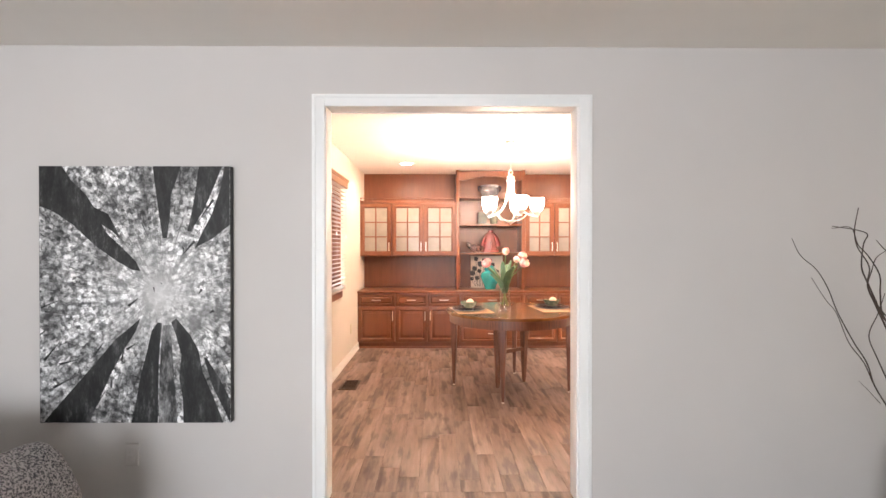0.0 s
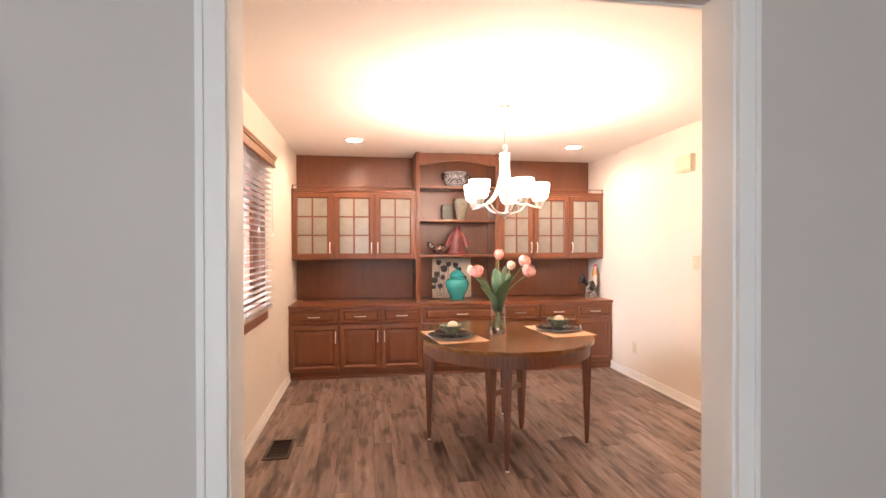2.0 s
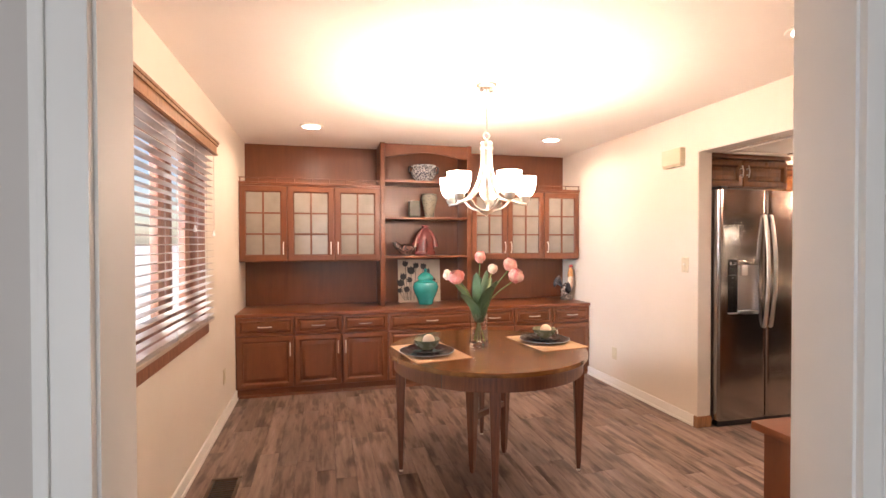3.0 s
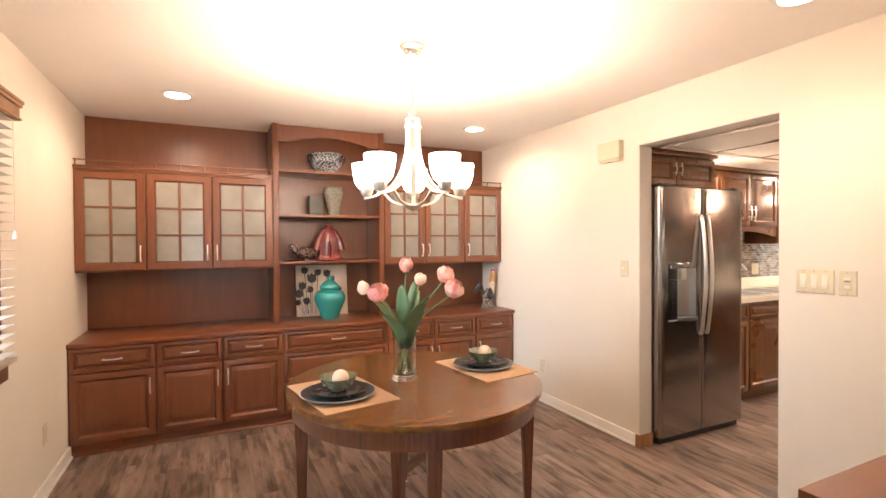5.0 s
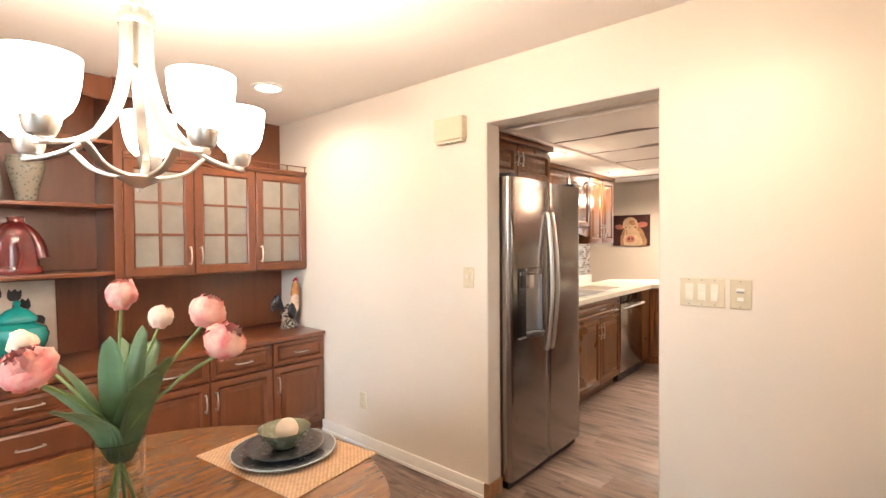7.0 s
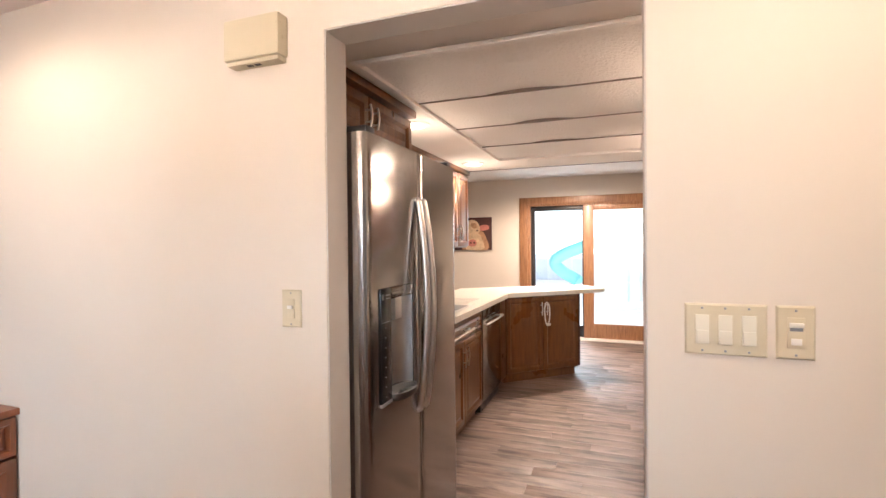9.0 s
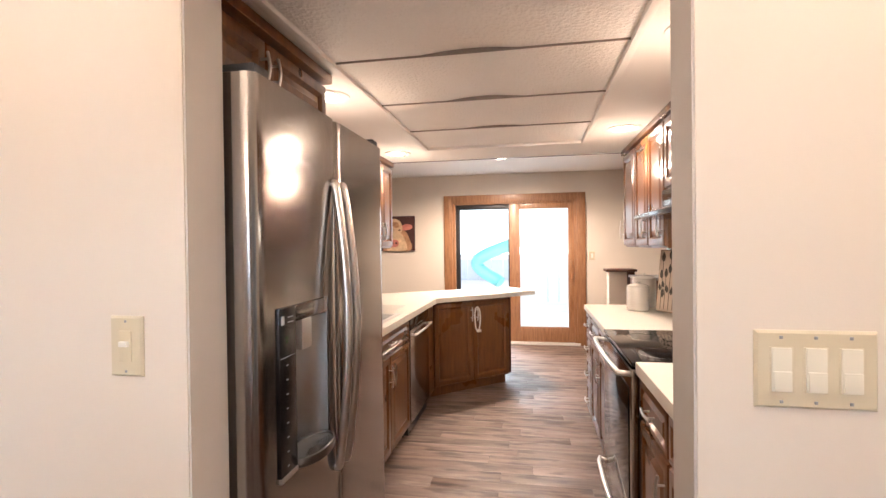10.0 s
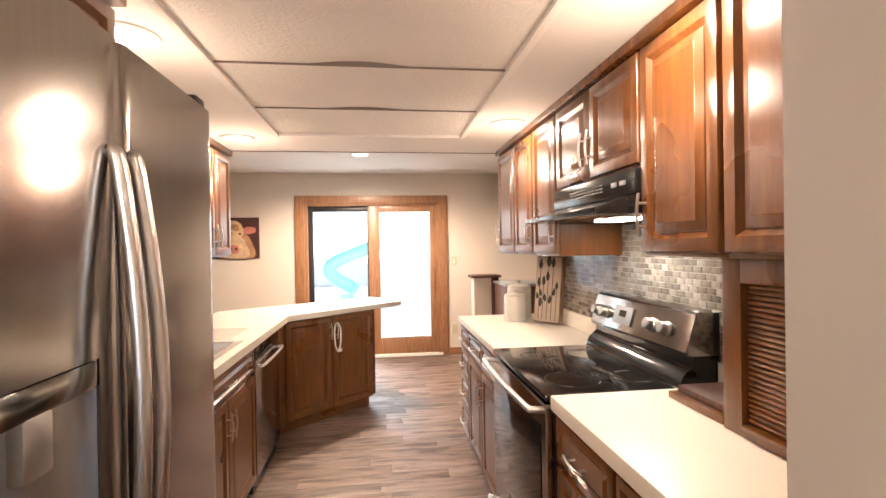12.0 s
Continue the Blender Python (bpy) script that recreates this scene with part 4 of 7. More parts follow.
cabinet("wall_cabinet", "dark stained maple cabinet with two doors above the refrigerator", "cabinet", 2.80, 6.12, 0, 0.90, 0.64, 1.815, 2.044, two_doors(0.90, 1.822, 2.036, "b"), M_MAPLE, False, UG, 0.07)
crown(2.79, 3.705, 6.09, 1)
cabinet("wall_cabinet", "stained maple wall cabinet with one raised-panel door", "cabinet", 3.72, NU + 0.02, 0, 0.56, 0.31, 1.37, 2.044, [("door", 0.004, 0.556, 1.38, 2.036, "rb")], M_MAPLE, False, UG)
cabinet("wall_cabinet", "short stained maple wall cabinet with two doors over the sink", "cabinet", 4.28, NU + 0.02, 0, 0.86, 0.31, 1.53, 2.044, two_doors(0.86, 1.54, 2.036, "b"), M_MAPLE, False, UG)
cabinet("wall_cabinet", "stained maple end wall cabinet with two raised-panel doors", "cabinet", 5.14, NU + 0.02, 0, 0.62, 0.31, 1.37, 2.044, two_doors(0.62, 1.38, 2.036, "b"), M_MAPLE, False, UG)
crown(3.715, 5.775, NU, 1)
val = thing("valance", "arched stained maple valance board over the sink", "valance", 4.71, 6.46, 1.45)
bm = bmesh.new()
arc = [(4.285, 1.528), (4.285, 1.44)] + [(4.32 + 0.78 * i / 10, 1.44 + 0.05 * math.sin(math.pi * i / 10)) for i in range(11)] + [(5.135, 1.44), (5.135, 1.528)]
fa, ra = [bm.verts.new((x, 6.45, z)) for x, z in arc], [bm.verts.new((x, 6.468, z)) for x, z in arc]
bm.faces.new(fa), bm.faces.new(ra[::-1])
for i in range(len(arc)):
    bm.faces.new((fa[i], fa[(i + 1) % len(arc)], ra[(i + 1) % len(arc)], ra[i]))
part("board", bm, M_MAPLE, val)

# south run: faces +y
SB, SU = 4.878, 4.61


def south(name, label, cat, x0, x1, yf, d, z0, z1, fronts, toe, group, hl=0.1):
    return cabinet(name, label, cat, x1, yf - 0.02, 180, x1 - x0, d, z0, z1, fronts, M_MAPLE, toe, group, hl)


w = 0.30
south("base_cabinet", "stained maple base cabinet with a stack of four drawers", "cabinet", 5.49, 5.79, SB, 0.58, 0, 0.858,
      [("drawer", 0.004, w - 0.004, a, b, "") for a, b in ((0.105, 0.30), (0.305, 0.50), (0.505, 0.69), (0.695, 0.848))], True, KG)
w = 0.835
south("base_cabinet", "stained maple base cabinet with two drawers over two doors", "cabinet", 4.655, 5.49, SB, 0.58, 0, 0.858, two_doors(w, 0.105, 0.69, "t", (0.70, 0.848)), True, KG)
w = 0.40
south("base_cabinet", "stained maple base cabinet with drawer and door beside the range", "cabinet", 3.485, 3.885, SB, 0.58, 0, 0.868,
      [("drawer", 0.004, w - 0.004, 0.70, 0.855, ""), ("door", 0.004, w - 0.004, 0.105, 0.69, "lt")], True, KG)
w = 0.69
south("base_cabinet", "stained maple base cabinet with one wide drawer and two doors", "cabinet", 2.79, 3.48, SB, 0.58, 0, 0.868,
      [("drawer", 0.004, w - 0.004, 0.70, 0.855, "")] + two_doors(w, 0.105, 0.69), True, KG)
for a, b, lab in ((2.788, 3.888, "cream laminate countertop beside the range"), (4.652, 5.805, "cream laminate countertop with canisters on it")):
    c2 = thing("countertop", lab, "countertop", (a + b) / 2, 4.58, 0.87)
    part("top", one(a, b, YK0 + 0.001, SB + 0.014, 0.8705, 0.919 if a < 3 else 0.908, bevel=0.006), M_COUNTER, c2)
    part("upstand", one(a, b, YK0 + 0.001, YK0 + 0.02, 0.9195 if a < 3 else 0.9085, 1.0, bevel=0.004), M_COUNTER, c2)
w = 0.40
south("wall_cabinet", "tall glossy maple wall cabinet with one raised-panel door", "cabinet", 3.447, 3.815, SU, 0.325, 1.375, 2.044, [("door", 0.004, 0.364, 1.385, 2.036, "rb")], False, UG)
south("wall_cabinet", "tall glossy maple wall cabinet above the roll-front box", "cabinet", 2.79, 3.443, SU, 0.325, 1.375, 2.044,
      [("door", 0.004, 0.40, 1.385, 2.036, ""), ("door", 0.405, 0.648, 1.385, 2.036, "")], False, UG)
south("wall_cabinet", "short maple wall cabinet with two doors over the range hood", "cabinet", 3.818, 4.56, SU, 0.325, 1.665, 2.044, two_doors(0.742, 1.675, 2.036, "b"), False, UG)
for a, b in ((4.563, 4.92), (4.923, 5.28), (5.283, 5.70)):
    south("wall_cabinet", "maple wall cabinet with one raised-panel door past the range", "cabinet", a, b, SU, 0.325, 1.36, 2.044, [("door", 0.004, b - a - 0.004, 1.37, 2.036, "lb" if a < 5 else "rb")], False, UG)
crown(2.79, 5.71, SU, -1)

def slant(poly, x0, x1, bevel=0.0):
    bm = bmesh.new()
    prism([(y, z) for y, z in poly], x0, x1, bevel, bm)
    m = Matrix(((0, 0, 1, 0), (1, 0, 0, 0), (0, 1, 0, 0), (0, 0, 0, 1)))
    bm.transform(m)
    return bm


# roll-front appliance box
box_th = thing("appliance_garage", "maple appliance box with a closed tambour roll front on the countertop", "appliance garage", 3.3, 4.4, 0.9195)
part("frame", boxes([(3.475, 3.54, 4.29, 4.535, 0.9195, 1.373), (2.80, 3.475, 4.50, 4.535, 1.31, 1.373), (2.80, 3.475, 4.50, 4.535, 0.9195, 0.94), (2.80, 2.84, 4.50, 4.535, 0.94, 1.31)], 0.002), M_MAPLE, box_th)
part("backing", one(2.842, 3.473, 4.495, 4.506, 0.941, 1.309), M_MAPLE, box_th)
for k in range(26):
    z = 0.9535 + k * 0.0137
    part("slat", slant([(4.5065, z), (4.5130, z + 0.0006), (4.5165, z + 0.0030), (4.5178, z + 0.0066), (4.5165, z + 0.0102), (4.5130, z + 0.0128), (4.5065, z + 0.0134)], 2.842, 3.473), M_MAPLE, box_th)
part("lip", one(2.85, 3.47, 4.515, 4.545, 0.941, 0.953, bevel=0.003), M_MAPLE, box_th)
tray = thing("cutting_boards", "stack of dark wooden cutting boards on the countertop", "cutting board", 3.66, 4.42, 0.9195)
part("board", one(3.55, 3.80, 4.30, 4.53, 0.9195, 0.943, bevel=0.006), M_MAPLE, tray)
part("upper_board", one(3.56, 3.78, 4.31, 4.51, 0.9435, 0.966, bevel=0.006), M_DARKW, tray)

# range
RX0, RX1 = 3.892, 4.648
rg = thing("range", "stainless steel electric range with black glass top and oven door", "range", 4.27, 4.6, 0)
part("body", one(RX0, RX1, 4.30, 4.875, 0.03, 0.895), M_BLACKP, rg, "black enamel sides")
part("cooktop", one(RX0 - 0.002, RX1 + 0.002, 4.36, 4.905, 0.8955, 0.914, bevel=0.004), M_BLACK, rg, "black ceramic glass top")
M_RING = plain("burner_mark", (0.06, 0.06, 0.062), 0.25, relief=0)
for x, y, r in ((4.07, 4.74, 0.10), (4.46, 4.74, 0.078), (4.07, 4.50, 0.078), (4.46, 4.50, 0.10)):
    part("burner_ring", lathe([(r - 0.003, 0.9142), (r, 0.9146), (r + 0.003, 0.9142)], 40, (x, y, 0)), M_RING, rg)
door = part("oven_door", one(RX0 + 0.004, RX1 - 0.004, 4.876, 4.906, 0.245, 0.885, bevel=0.004), M_STEEL, rg, "stainless oven door")
part("window", one(RX0 + 0.05, RX1 - 0.05, 4.9065, 4.9105, 0.30, 0.80, bevel=0.001), M_BLACK, door, "black oven window")
part("handle", tube([(RX0 + 0.022, 4.9, 0.862), (RX0 + 0.022, 4.945, 0.866), (RX0 + 0.06, 4.957, 0.866), (4.27, 4.965, 0.866), (RX1 - 0.06, 4.957, 0.866), (RX1 - 0.022, 4.945, 0.866), (RX1 - 0.022, 4.9, 0.862)], 0.0115, 12, steps=4), M_CHROME, door)
dwr = part("drawer", one(RX0 + 0.004, RX1 - 0.004, 4.876, 4.902, 0.05, 0.238, bevel=0.004), M_STEEL, rg)
part("handle", tube([(RX0 + 0.06, 4.9, 0.205), (RX0 + 0.06, 4.945, 0.205), (RX1 - 0.06, 4.945, 0.205), (RX1 - 0.06, 4.9, 0.205)], 0.011, 10, steps=3), M_CHROME, dwr)
part("backguard_base", slant([(4.275, 0.914), (4.43, 0.9145), (4.415, 0.955), (4.375, 0.99), (4.375, 1.02), (4.275, 1.02)], RX0, RX1), M_BLACK, rg, "glossy black riser")
pan = part("control_panel", slant([(4.30, 1.02), (4.395, 1.02), (4.405, 1.035), (4.365, 1.165), (4.35, 1.175), (4.30, 1.175)], RX0 + 0.001, RX1 - 0.001, 0.003), M_STEEL, rg, "slanted stainless control panel")
part("end_cap", slant([(4.275, 1.021), (4.2995, 1.021), (4.2995, 1.17), (4.275, 1.17)], RX0, RX1), M_BLACKP, rg)
tilt = math.degrees(math.atan2(0.04, 0.13))
part("display", box(bmesh.new(), -0.075, 0.075, 0, 0.003, -0.04, 0.04, 0.001, pose(4.35, 4.3905, 1.10, 0, 0, 0) @ pose(0, 0, 0, tilt, 0, 0)), M_GREYP, pan, "grey clock display")
part("clock_window", box(bmesh.new(), -0.028, 0.028, 0.003, 0.0045, -0.006, 0.022, 0, pose(4.35, 4.3905, 1.10, 0, 0, 0) @ pose(0, 0, 0, tilt, 0, 0)), M_BLACK, pan, "black clock window")
M_KNOB = metal("knob_steel", (0.42, 0.41, 0.39), 0.34)
for x in (4.585, 4.505, 4.125, 4.025):
    m = pose(x, 4.388, 1.095, 0, 0, 0) @ pose(0, 0, 0, tilt - 90, 0, 0)
    part("knob", lathe([(0.029, 0), (0.029, 0.006), (0.023, 0.010), (0.022, 0.032), (0.018, 0.035), (0, 0.035)], 20, m=m), M_KNOB, pan, "metal control knob")

# hood
hood = thing("range_hood", "black under-cabinet range hood with its lamp on", "range hood", 4.19, 4.4, 1.5)
M_HOOD = plain("glossy_black_paint", (0.012, 0.012, 0.013), 0.16, var=0.1, relief=0, rvar=0.02)
part("fan_box", one(3.825, 4.555, 4.285, 4.62, 1.578, 1.662, bevel=0.004), M_HOOD, hood)
part("canopy", slant([(4.28, 1.520), (4.300, 1.512), (4.752, 1.512), (4.758, 1.518), (4.758, 1.532), (4.62, 1.577), (4.28, 1.577)], 3.822, 4.56, 0.002), M_HOOD, hood)
bm = bmesh.new()
for k in range(9):
    for j in range(3):
        box(bm, 4.05 + k * 0.035, 4.075 + k * 0.035, 4.6205, 4.6225, 1.605 + j * 0.012, 1.610 + j * 0.012)
part("vent_slot", bm, M_GREYP, hood, kind="stuff")
for x in (3.88, 3.94):
    part("switch", one(x, x + 0.035, 4.6205, 4.627, 1.612, 1.628, bevel=0.002), M_GREYP, hood)
part("lamp_lens", one(4.08, 4.32, 4.42, 4.53, 1.5075, 1.5115, bevel=0.0015), M_CANGLOW, hood, "glowing lamp lens")

# things on the south counter
def canister(x, y, r, h, k):
    th = thing("canister", "white ceramic canister with a knobbed lid on the countertop", "canister", x, y, 0.909, group="kitchen canisters")
    part("jar", lathe([(0, 0), (r * 0.93, 0), (r, 0.01), (r, h * 0.8), (r * 0.94, h * 0.84), (0, h * 0.84)], 28), M_CERWHITE, th, local=True)
    part("lid", lathe([(r * 0.98, h * 0.845), (r * 0.99, h * 0.87), (r * 0.7, h * 0.93), (0.014, h * 0.95), (0.016, h), (0, h * 1.02)], 28), M_CERWHITE, th, local=True)


canister(5.50, 4.55, 0.075, 0.20, 0)
canister(5.68, 4.47, 0.085, 0.25, 1)
M_ART = plain("printed_cream", (0.62, 0.52, 0.42), 0.6, var=0.1, scale=8)
M_BOARDW = wood("board_wood", (0.20, 0.12, 0.07), (0.27, 0.17, 0.10), (0.33, 0.22, 0.14))
M_LEAFP = plain("printed_dark_grey", (0.05, 0.045, 0.04), 0.6, var=0.1)
pb = thing("cutting_board", "cream board printed with dark leaves, leaning on the backsplash", "cutting board", 5.36, 4.40, 0.909)
m = pose(5.35, 4.385, 0.912, 0, 0, 32) @ pose(0, 0, 0, 7, 0, 0)
part("board", box(bmesh.new(), -0.105, 0.105, -0.028, 0.010, 0, 0.43, 0.006, m), M_BOARDW, pb, "brown wooden board")
part("print_face", box(bmesh.new(), -0.098, 0.098, 0.0102, 0.0122, 0.006, 0.424, 0.0005, m), M_ART, pb, "cream printed face")
bm = bmesh.new()
for sx, top, leaves in ((-0.070, 0.24, [(0, 0.24, 1.0)]), (-0.035, 0.40, [(0.0, 0.39, 1.3), (-0.016, 0.20, 1.0)]), (0.0, 0.42, [(0.0, 0.40, 1.5), (0.004, 0.30, 1.2), (-0.02, 0.15, 1.1), (0.02, 0.16, 1.0)]),
                        (0.035, 0.30, [(0.0, 0.27, 1.2), (0.02, 0.19, 0.9)]), (0.066, 0.40, [(0.0, 0.38, 1.3), (0.008, 0.26, 1.2), (-0.012, 0.13, 1.2), (0.016, 0.17, 0.9)])):
    box(bm, sx - 0.0022, sx + 0.0022, 0.0123, 0.0131, 0.02, top, 0, m)
    for dx, cz, k in leaves:
        lean = dx * 6
        poly = [(sx + dx + 0.013 * k * math.cos(t) * (1.0 if math.sin(t) < 0.3 else 0.75) + lean * 0.03 * math.sin(t), cz + 0.026 * k * math.sin(t)) for t in [j * math.pi / 6 for j in range(12)]]
        bm.faces.new([bm.verts.new(m @ Vector((a, 0.0135, c))) for a, c in poly])
part("leaf_print", bm, M_LEAFP, pb, "dark printed leaves", kind="stuff")

# half wall and dark cabinet by the far wall
hw = thing("half_wall", "low white half wall with a dark wooden cap and end post", "half wall", 7.5, 4.2, 0)
part("wall", one(7.42, 7.58, 4.271, 4.46, 0, 1.07), M_KWALL, hw)
part("cap", one(7.38, 7.62, 4.17, 4.49, 1.0705, 1.10, bevel=0.006), M_DARKW, hw)
part("post", one(7.41, 7.59, 4.19, 4.27, 0, 1.07, bevel=0.004), M_DARKW, hw)
dc = thing("side_cabinet", "dark wooden cabinet with a pale top past the kitchen counter", "cabinet", 7.06, 3.93, 0)
part("body", one(6.82, 7.30, 3.60, 4.262, 0.0, 1.02, bevel=0.004), M_DARKW, dc)
part("top", one(6.80, 7.32, 3.58, 4.275, 1.0205, 1.045, bevel=0.004), M_GREYP, dc)

# ---- sliding patio door ----
pd = thing("sliding_door", "oak-framed sliding patio door, closed, with white blinds between the panes", "sliding door", XF, 5.55, 0)
part("casing", boxes([(XF - 0.02, XF, 6.40, 6.518, 0, 2.08), (XF - 0.02, XF, 4.58, 4.698, 0, 2.08), (XF - 0.02, XF, 4.698, 6.40, 1.975, 2.08)], 0.004), M_OAK, pd)
part("frame", boxes([(XF + 0.002, XF + 0.12, 6.36, 6.428, 0.02, 2.0), (XF + 0.002, XF + 0.12, 4.662, 4.73, 0.02, 2.0), (XF + 0.002, XF + 0.12, 4.73, 6.36, 1.95, 2.0)], 0.003), M_OAK, pd)
part("sill", one(XF - 0.03, XF + 0.13, 4.66, 6.43, 0.0, 0.035, bevel=0.004), M_BASE, pd)
fx = part("fixed_panel", boxes([(XF + 0.07, XF + 0.105, 6.30, 6.36, 0.035, 1.95), (XF + 0.07, XF + 0.105, 5.55, 5.62, 0.035, 1.95), (XF + 0.07, XF + 0.105, 5.62, 6.30, 1.88, 1.95), (XF + 0.07, XF + 0.105, 5.62, 6.30, 0.035, 0.2)], 0.002), M_BLACKP, pd, "dark framed screen panel")
part("pane", one(XF + 0.086, XF + 0.09, 5.62, 6.30, 0.2, 1.88), M_PANE, fx, "clear glass pane").visible_shadow = False
sl = part("sliding_panel", boxes([(XF + 0.02, XF + 0.06, 5.46, 5.60, 0.035, 1.95), (XF + 0.02, XF + 0.06, 4.73, 4.81, 0.035, 1.95), (XF + 0.02, XF + 0.06, 4.81, 5.46, 1.87, 1.95), (XF + 0.02, XF + 0.06, 4.81, 5.46, 0.035, 0.24)], 0.003), M_OAK, pd)
part("pane", one(XF + 0.028, XF + 0.031, 4.81, 5.46, 0.24, 1.87), M_PANE, sl, "clear glass pane").visible_shadow = False
M_MINI = plain("lit_white_blind", (0.80, 0.82, 0.82), 0.5, var=0.01, relief=0)
bs = bmesh.new()
for k in range(86):
    z = 0.25 + k * 0.0187
    box(bs, -0.009, 0.009, 4.815, 5.455, -0.0006, 0.0006, 0, pose(XF + 0.045, 0, z) @ pose(0, 0, 0, 0, 52, 0))
part("mini_blind", bs, M_MINI, sl, "white mini blind slats", kind="stuff")
part("handle", tube([(XF + 0.018, 4.765, 1.15), (XF - 0.03, 4.765, 1.13), (XF - 0.03, 4.765, 0.93), (XF + 0.018, 4.765, 0.91)], 0.009, 8, steps=3), M_OAK, sl)

# turquoise slide and planting outside
M_SLIDE = plain("turquoise_plastic", (0.34, 0.82, 0.74), 0.4, var=0.05, coat=0.2)
sld = thing("water_slide", "turquoise plastic pool slide tube standing on the patio", "slide", 14.5, 6.2, -0.12)
part("tube", tube([(14.6, 4.6, 1.75), (14.3, 5.2, 1.60), (14.0, 5.85, 1.36), (13.95, 6.5, 1.10), (14.0, 6.68, 0.90), (14.0, 6.50, 0.68), (14.0, 6.2, 0.50), (13.95, 6.08, 0.42)], 0.15, 16), M_SLIDE, sld)
part("ladder", boxes([(14.55, 14.6, 4.88, 4.93, -0.12, 1.7), (14.55, 14.6, 4.6, 4.65, -0.12, 1.7)], 0.004), M_SLIDE, sld)
part("foot", one(13.6, 13.9, 6.1, 6.4, -0.12, 0.32, bevel=0.03), M_SLIDE, sld)
fen = thing("fence", "pale garden fence beyond the patio", "fence", 22, 6, -0.12)
for k in range(40):
    part("board", one(22, 22.03, -4 + k * 0.5, -4 + k * 0.5 + 0.47, -0.12, 0.75), M_FENCE, fen)

# cow painting and plates
M_MAROON = plain("dark_maroon_canvas", (0.055, 0.016, 0.014), 0.6, var=0.2)
M_COW = plain("cream_paint_strokes", (0.62, 0.45, 0.28), 0.6, var=0.25, scale=14)
M_PINK = plain("pink_paint_strokes", (0.50, 0.18, 0.14), 0.6, var=0.2, scale=14)
cow = thing("painting", "square canvas painting of a cream cow head on dark maroon", "painting", XF, 7.25, 1.31)
part("canvas", one(XF - 0.03, XF - 0.001, 6.945, 7.54, 1.31, 1.81, bevel=0.003), M_MAROON, cow)


def blob(parent, name, mat, pts, x):
    bm = bmesh.new()
    bm.faces.new([bm.verts.new((x, y, z)) for y, z in spline2(pts)])
    return part(name, bm, mat, parent, kind="")


def spline2(pts):
    ps = spline([(a, b, 0) for a, b in pts + pts[:1]], 4)[:-1]
    return [(p.x, p.y) for p in ps]


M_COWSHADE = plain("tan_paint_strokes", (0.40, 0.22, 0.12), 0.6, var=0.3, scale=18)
cy, cz = 7.245, 1.56
cow_shapes = [("neck", M_COWSHADE, 0.0312, [(0.17, -0.245), (-0.235, -0.245), (-0.215, -0.06), (-0.13, 0.05), (0.08, 0.05), (0.16, -0.08)]),
              ("chest", M_COW, 0.0316, [(0.11, -0.245), (-0.17, -0.245), (-0.16, -0.10), (-0.08, 0.02), (0.06, 0.02), (0.12, -0.12)]),
              ("ear", M_PINK, 0.0320, [(-0.09, 0.10), (-0.17, 0.135), (-0.255, 0.12), (-0.26, 0.07), (-0.18, 0.045), (-0.10, 0.055)]),
              ("ear", M_PINK, 0.0320, [(0.12, 0.07), (0.18, 0.10), (0.25, 0.085), (0.245, 0.035), (0.18, 0.015), (0.12, 0.03)]),
              ("head", M_COW, 0.0328, [(0.135, 0.06), (0.115, 0.16), (0.05, 0.21), (-0.04, 0.205), (-0.10, 0.15), (-0.12, 0.05), (-0.07, -0.03), (-0.06, -0.14), (0.0, -0.17), (0.07, -0.14), (0.08, -0.02)]),
              ("poll", M_COWSHADE, 0.0332, [(0.02, 0.17), (-0.05, 0.16), (-0.07, 0.10), (-0.02, 0.08), (0.03, 0.12)]),
              ("cheek", M_COWSHADE, 0.0332, [(0.085, 0.02), (0.06, 0.0), (0.055, -0.08), (0.075, -0.07)]),
              ("muzzle", M_PINK, 0.0336, [(0.065, -0.11), (0.0, -0.085), (-0.055, -0.11), (-0.06, -0.165), (-0.02, -0.195), (0.04, -0.195), (0.07, -0.165)]),
              ("nostril", M_MAROON, 0.0340, [(0.045, -0.125), (0.020, -0.125), (0.018, -0.150), (0.045, -0.148)]),
              ("nostril", M_MAROON, 0.0340, [(-0.012, -0.125), (-0.038, -0.125), (-0.038, -0.148), (-0.012, -0.150)]),
              ("eye", M_MAROON, 0.0336, [(0.095, 0.055), (0.070, 0.060), (0.072, 0.040), (0.092, 0.038)]),
              ("eye", M_MAROON, 0.0336, [(-0.060, 0.060), (-0.090, 0.055), (-0.088, 0.038), (-0.062, 0.042)])]
for nm, mt, off, pts in cow_shapes:
    blob(cow, nm, mt, [(cy + a, cz + b_) for a, b_ in pts], XF - off)


def wall_plate(name, label, cat, axis, at, u, z, w, h, s, mat, bits):
    """A plate on a wall: axis 'x' faces -x at x=at, u along y; axis 'y' faces -y at y=at; s +1 turns it the other way."""
    if axis == "x":
        m = pose(at, u, z, 0, 0, -90 if s < 0 else 90)
    else:
        m = pose(u, at, z, 0, 0, 0 if s < 0 else 180)
    th = thing(name, label, cat, at if axis == "x" else u, u if axis == "x" else at, z)
    part("plate", nested2(w, h, m), mat, th)
    for nm, x0, x1, y0, z0, z1, mt in bits:
        part(nm, box(bmesh.new(), x0, x1, y0, -0.0045, z0, z1, 0.0012, m), mt, th)
    return th


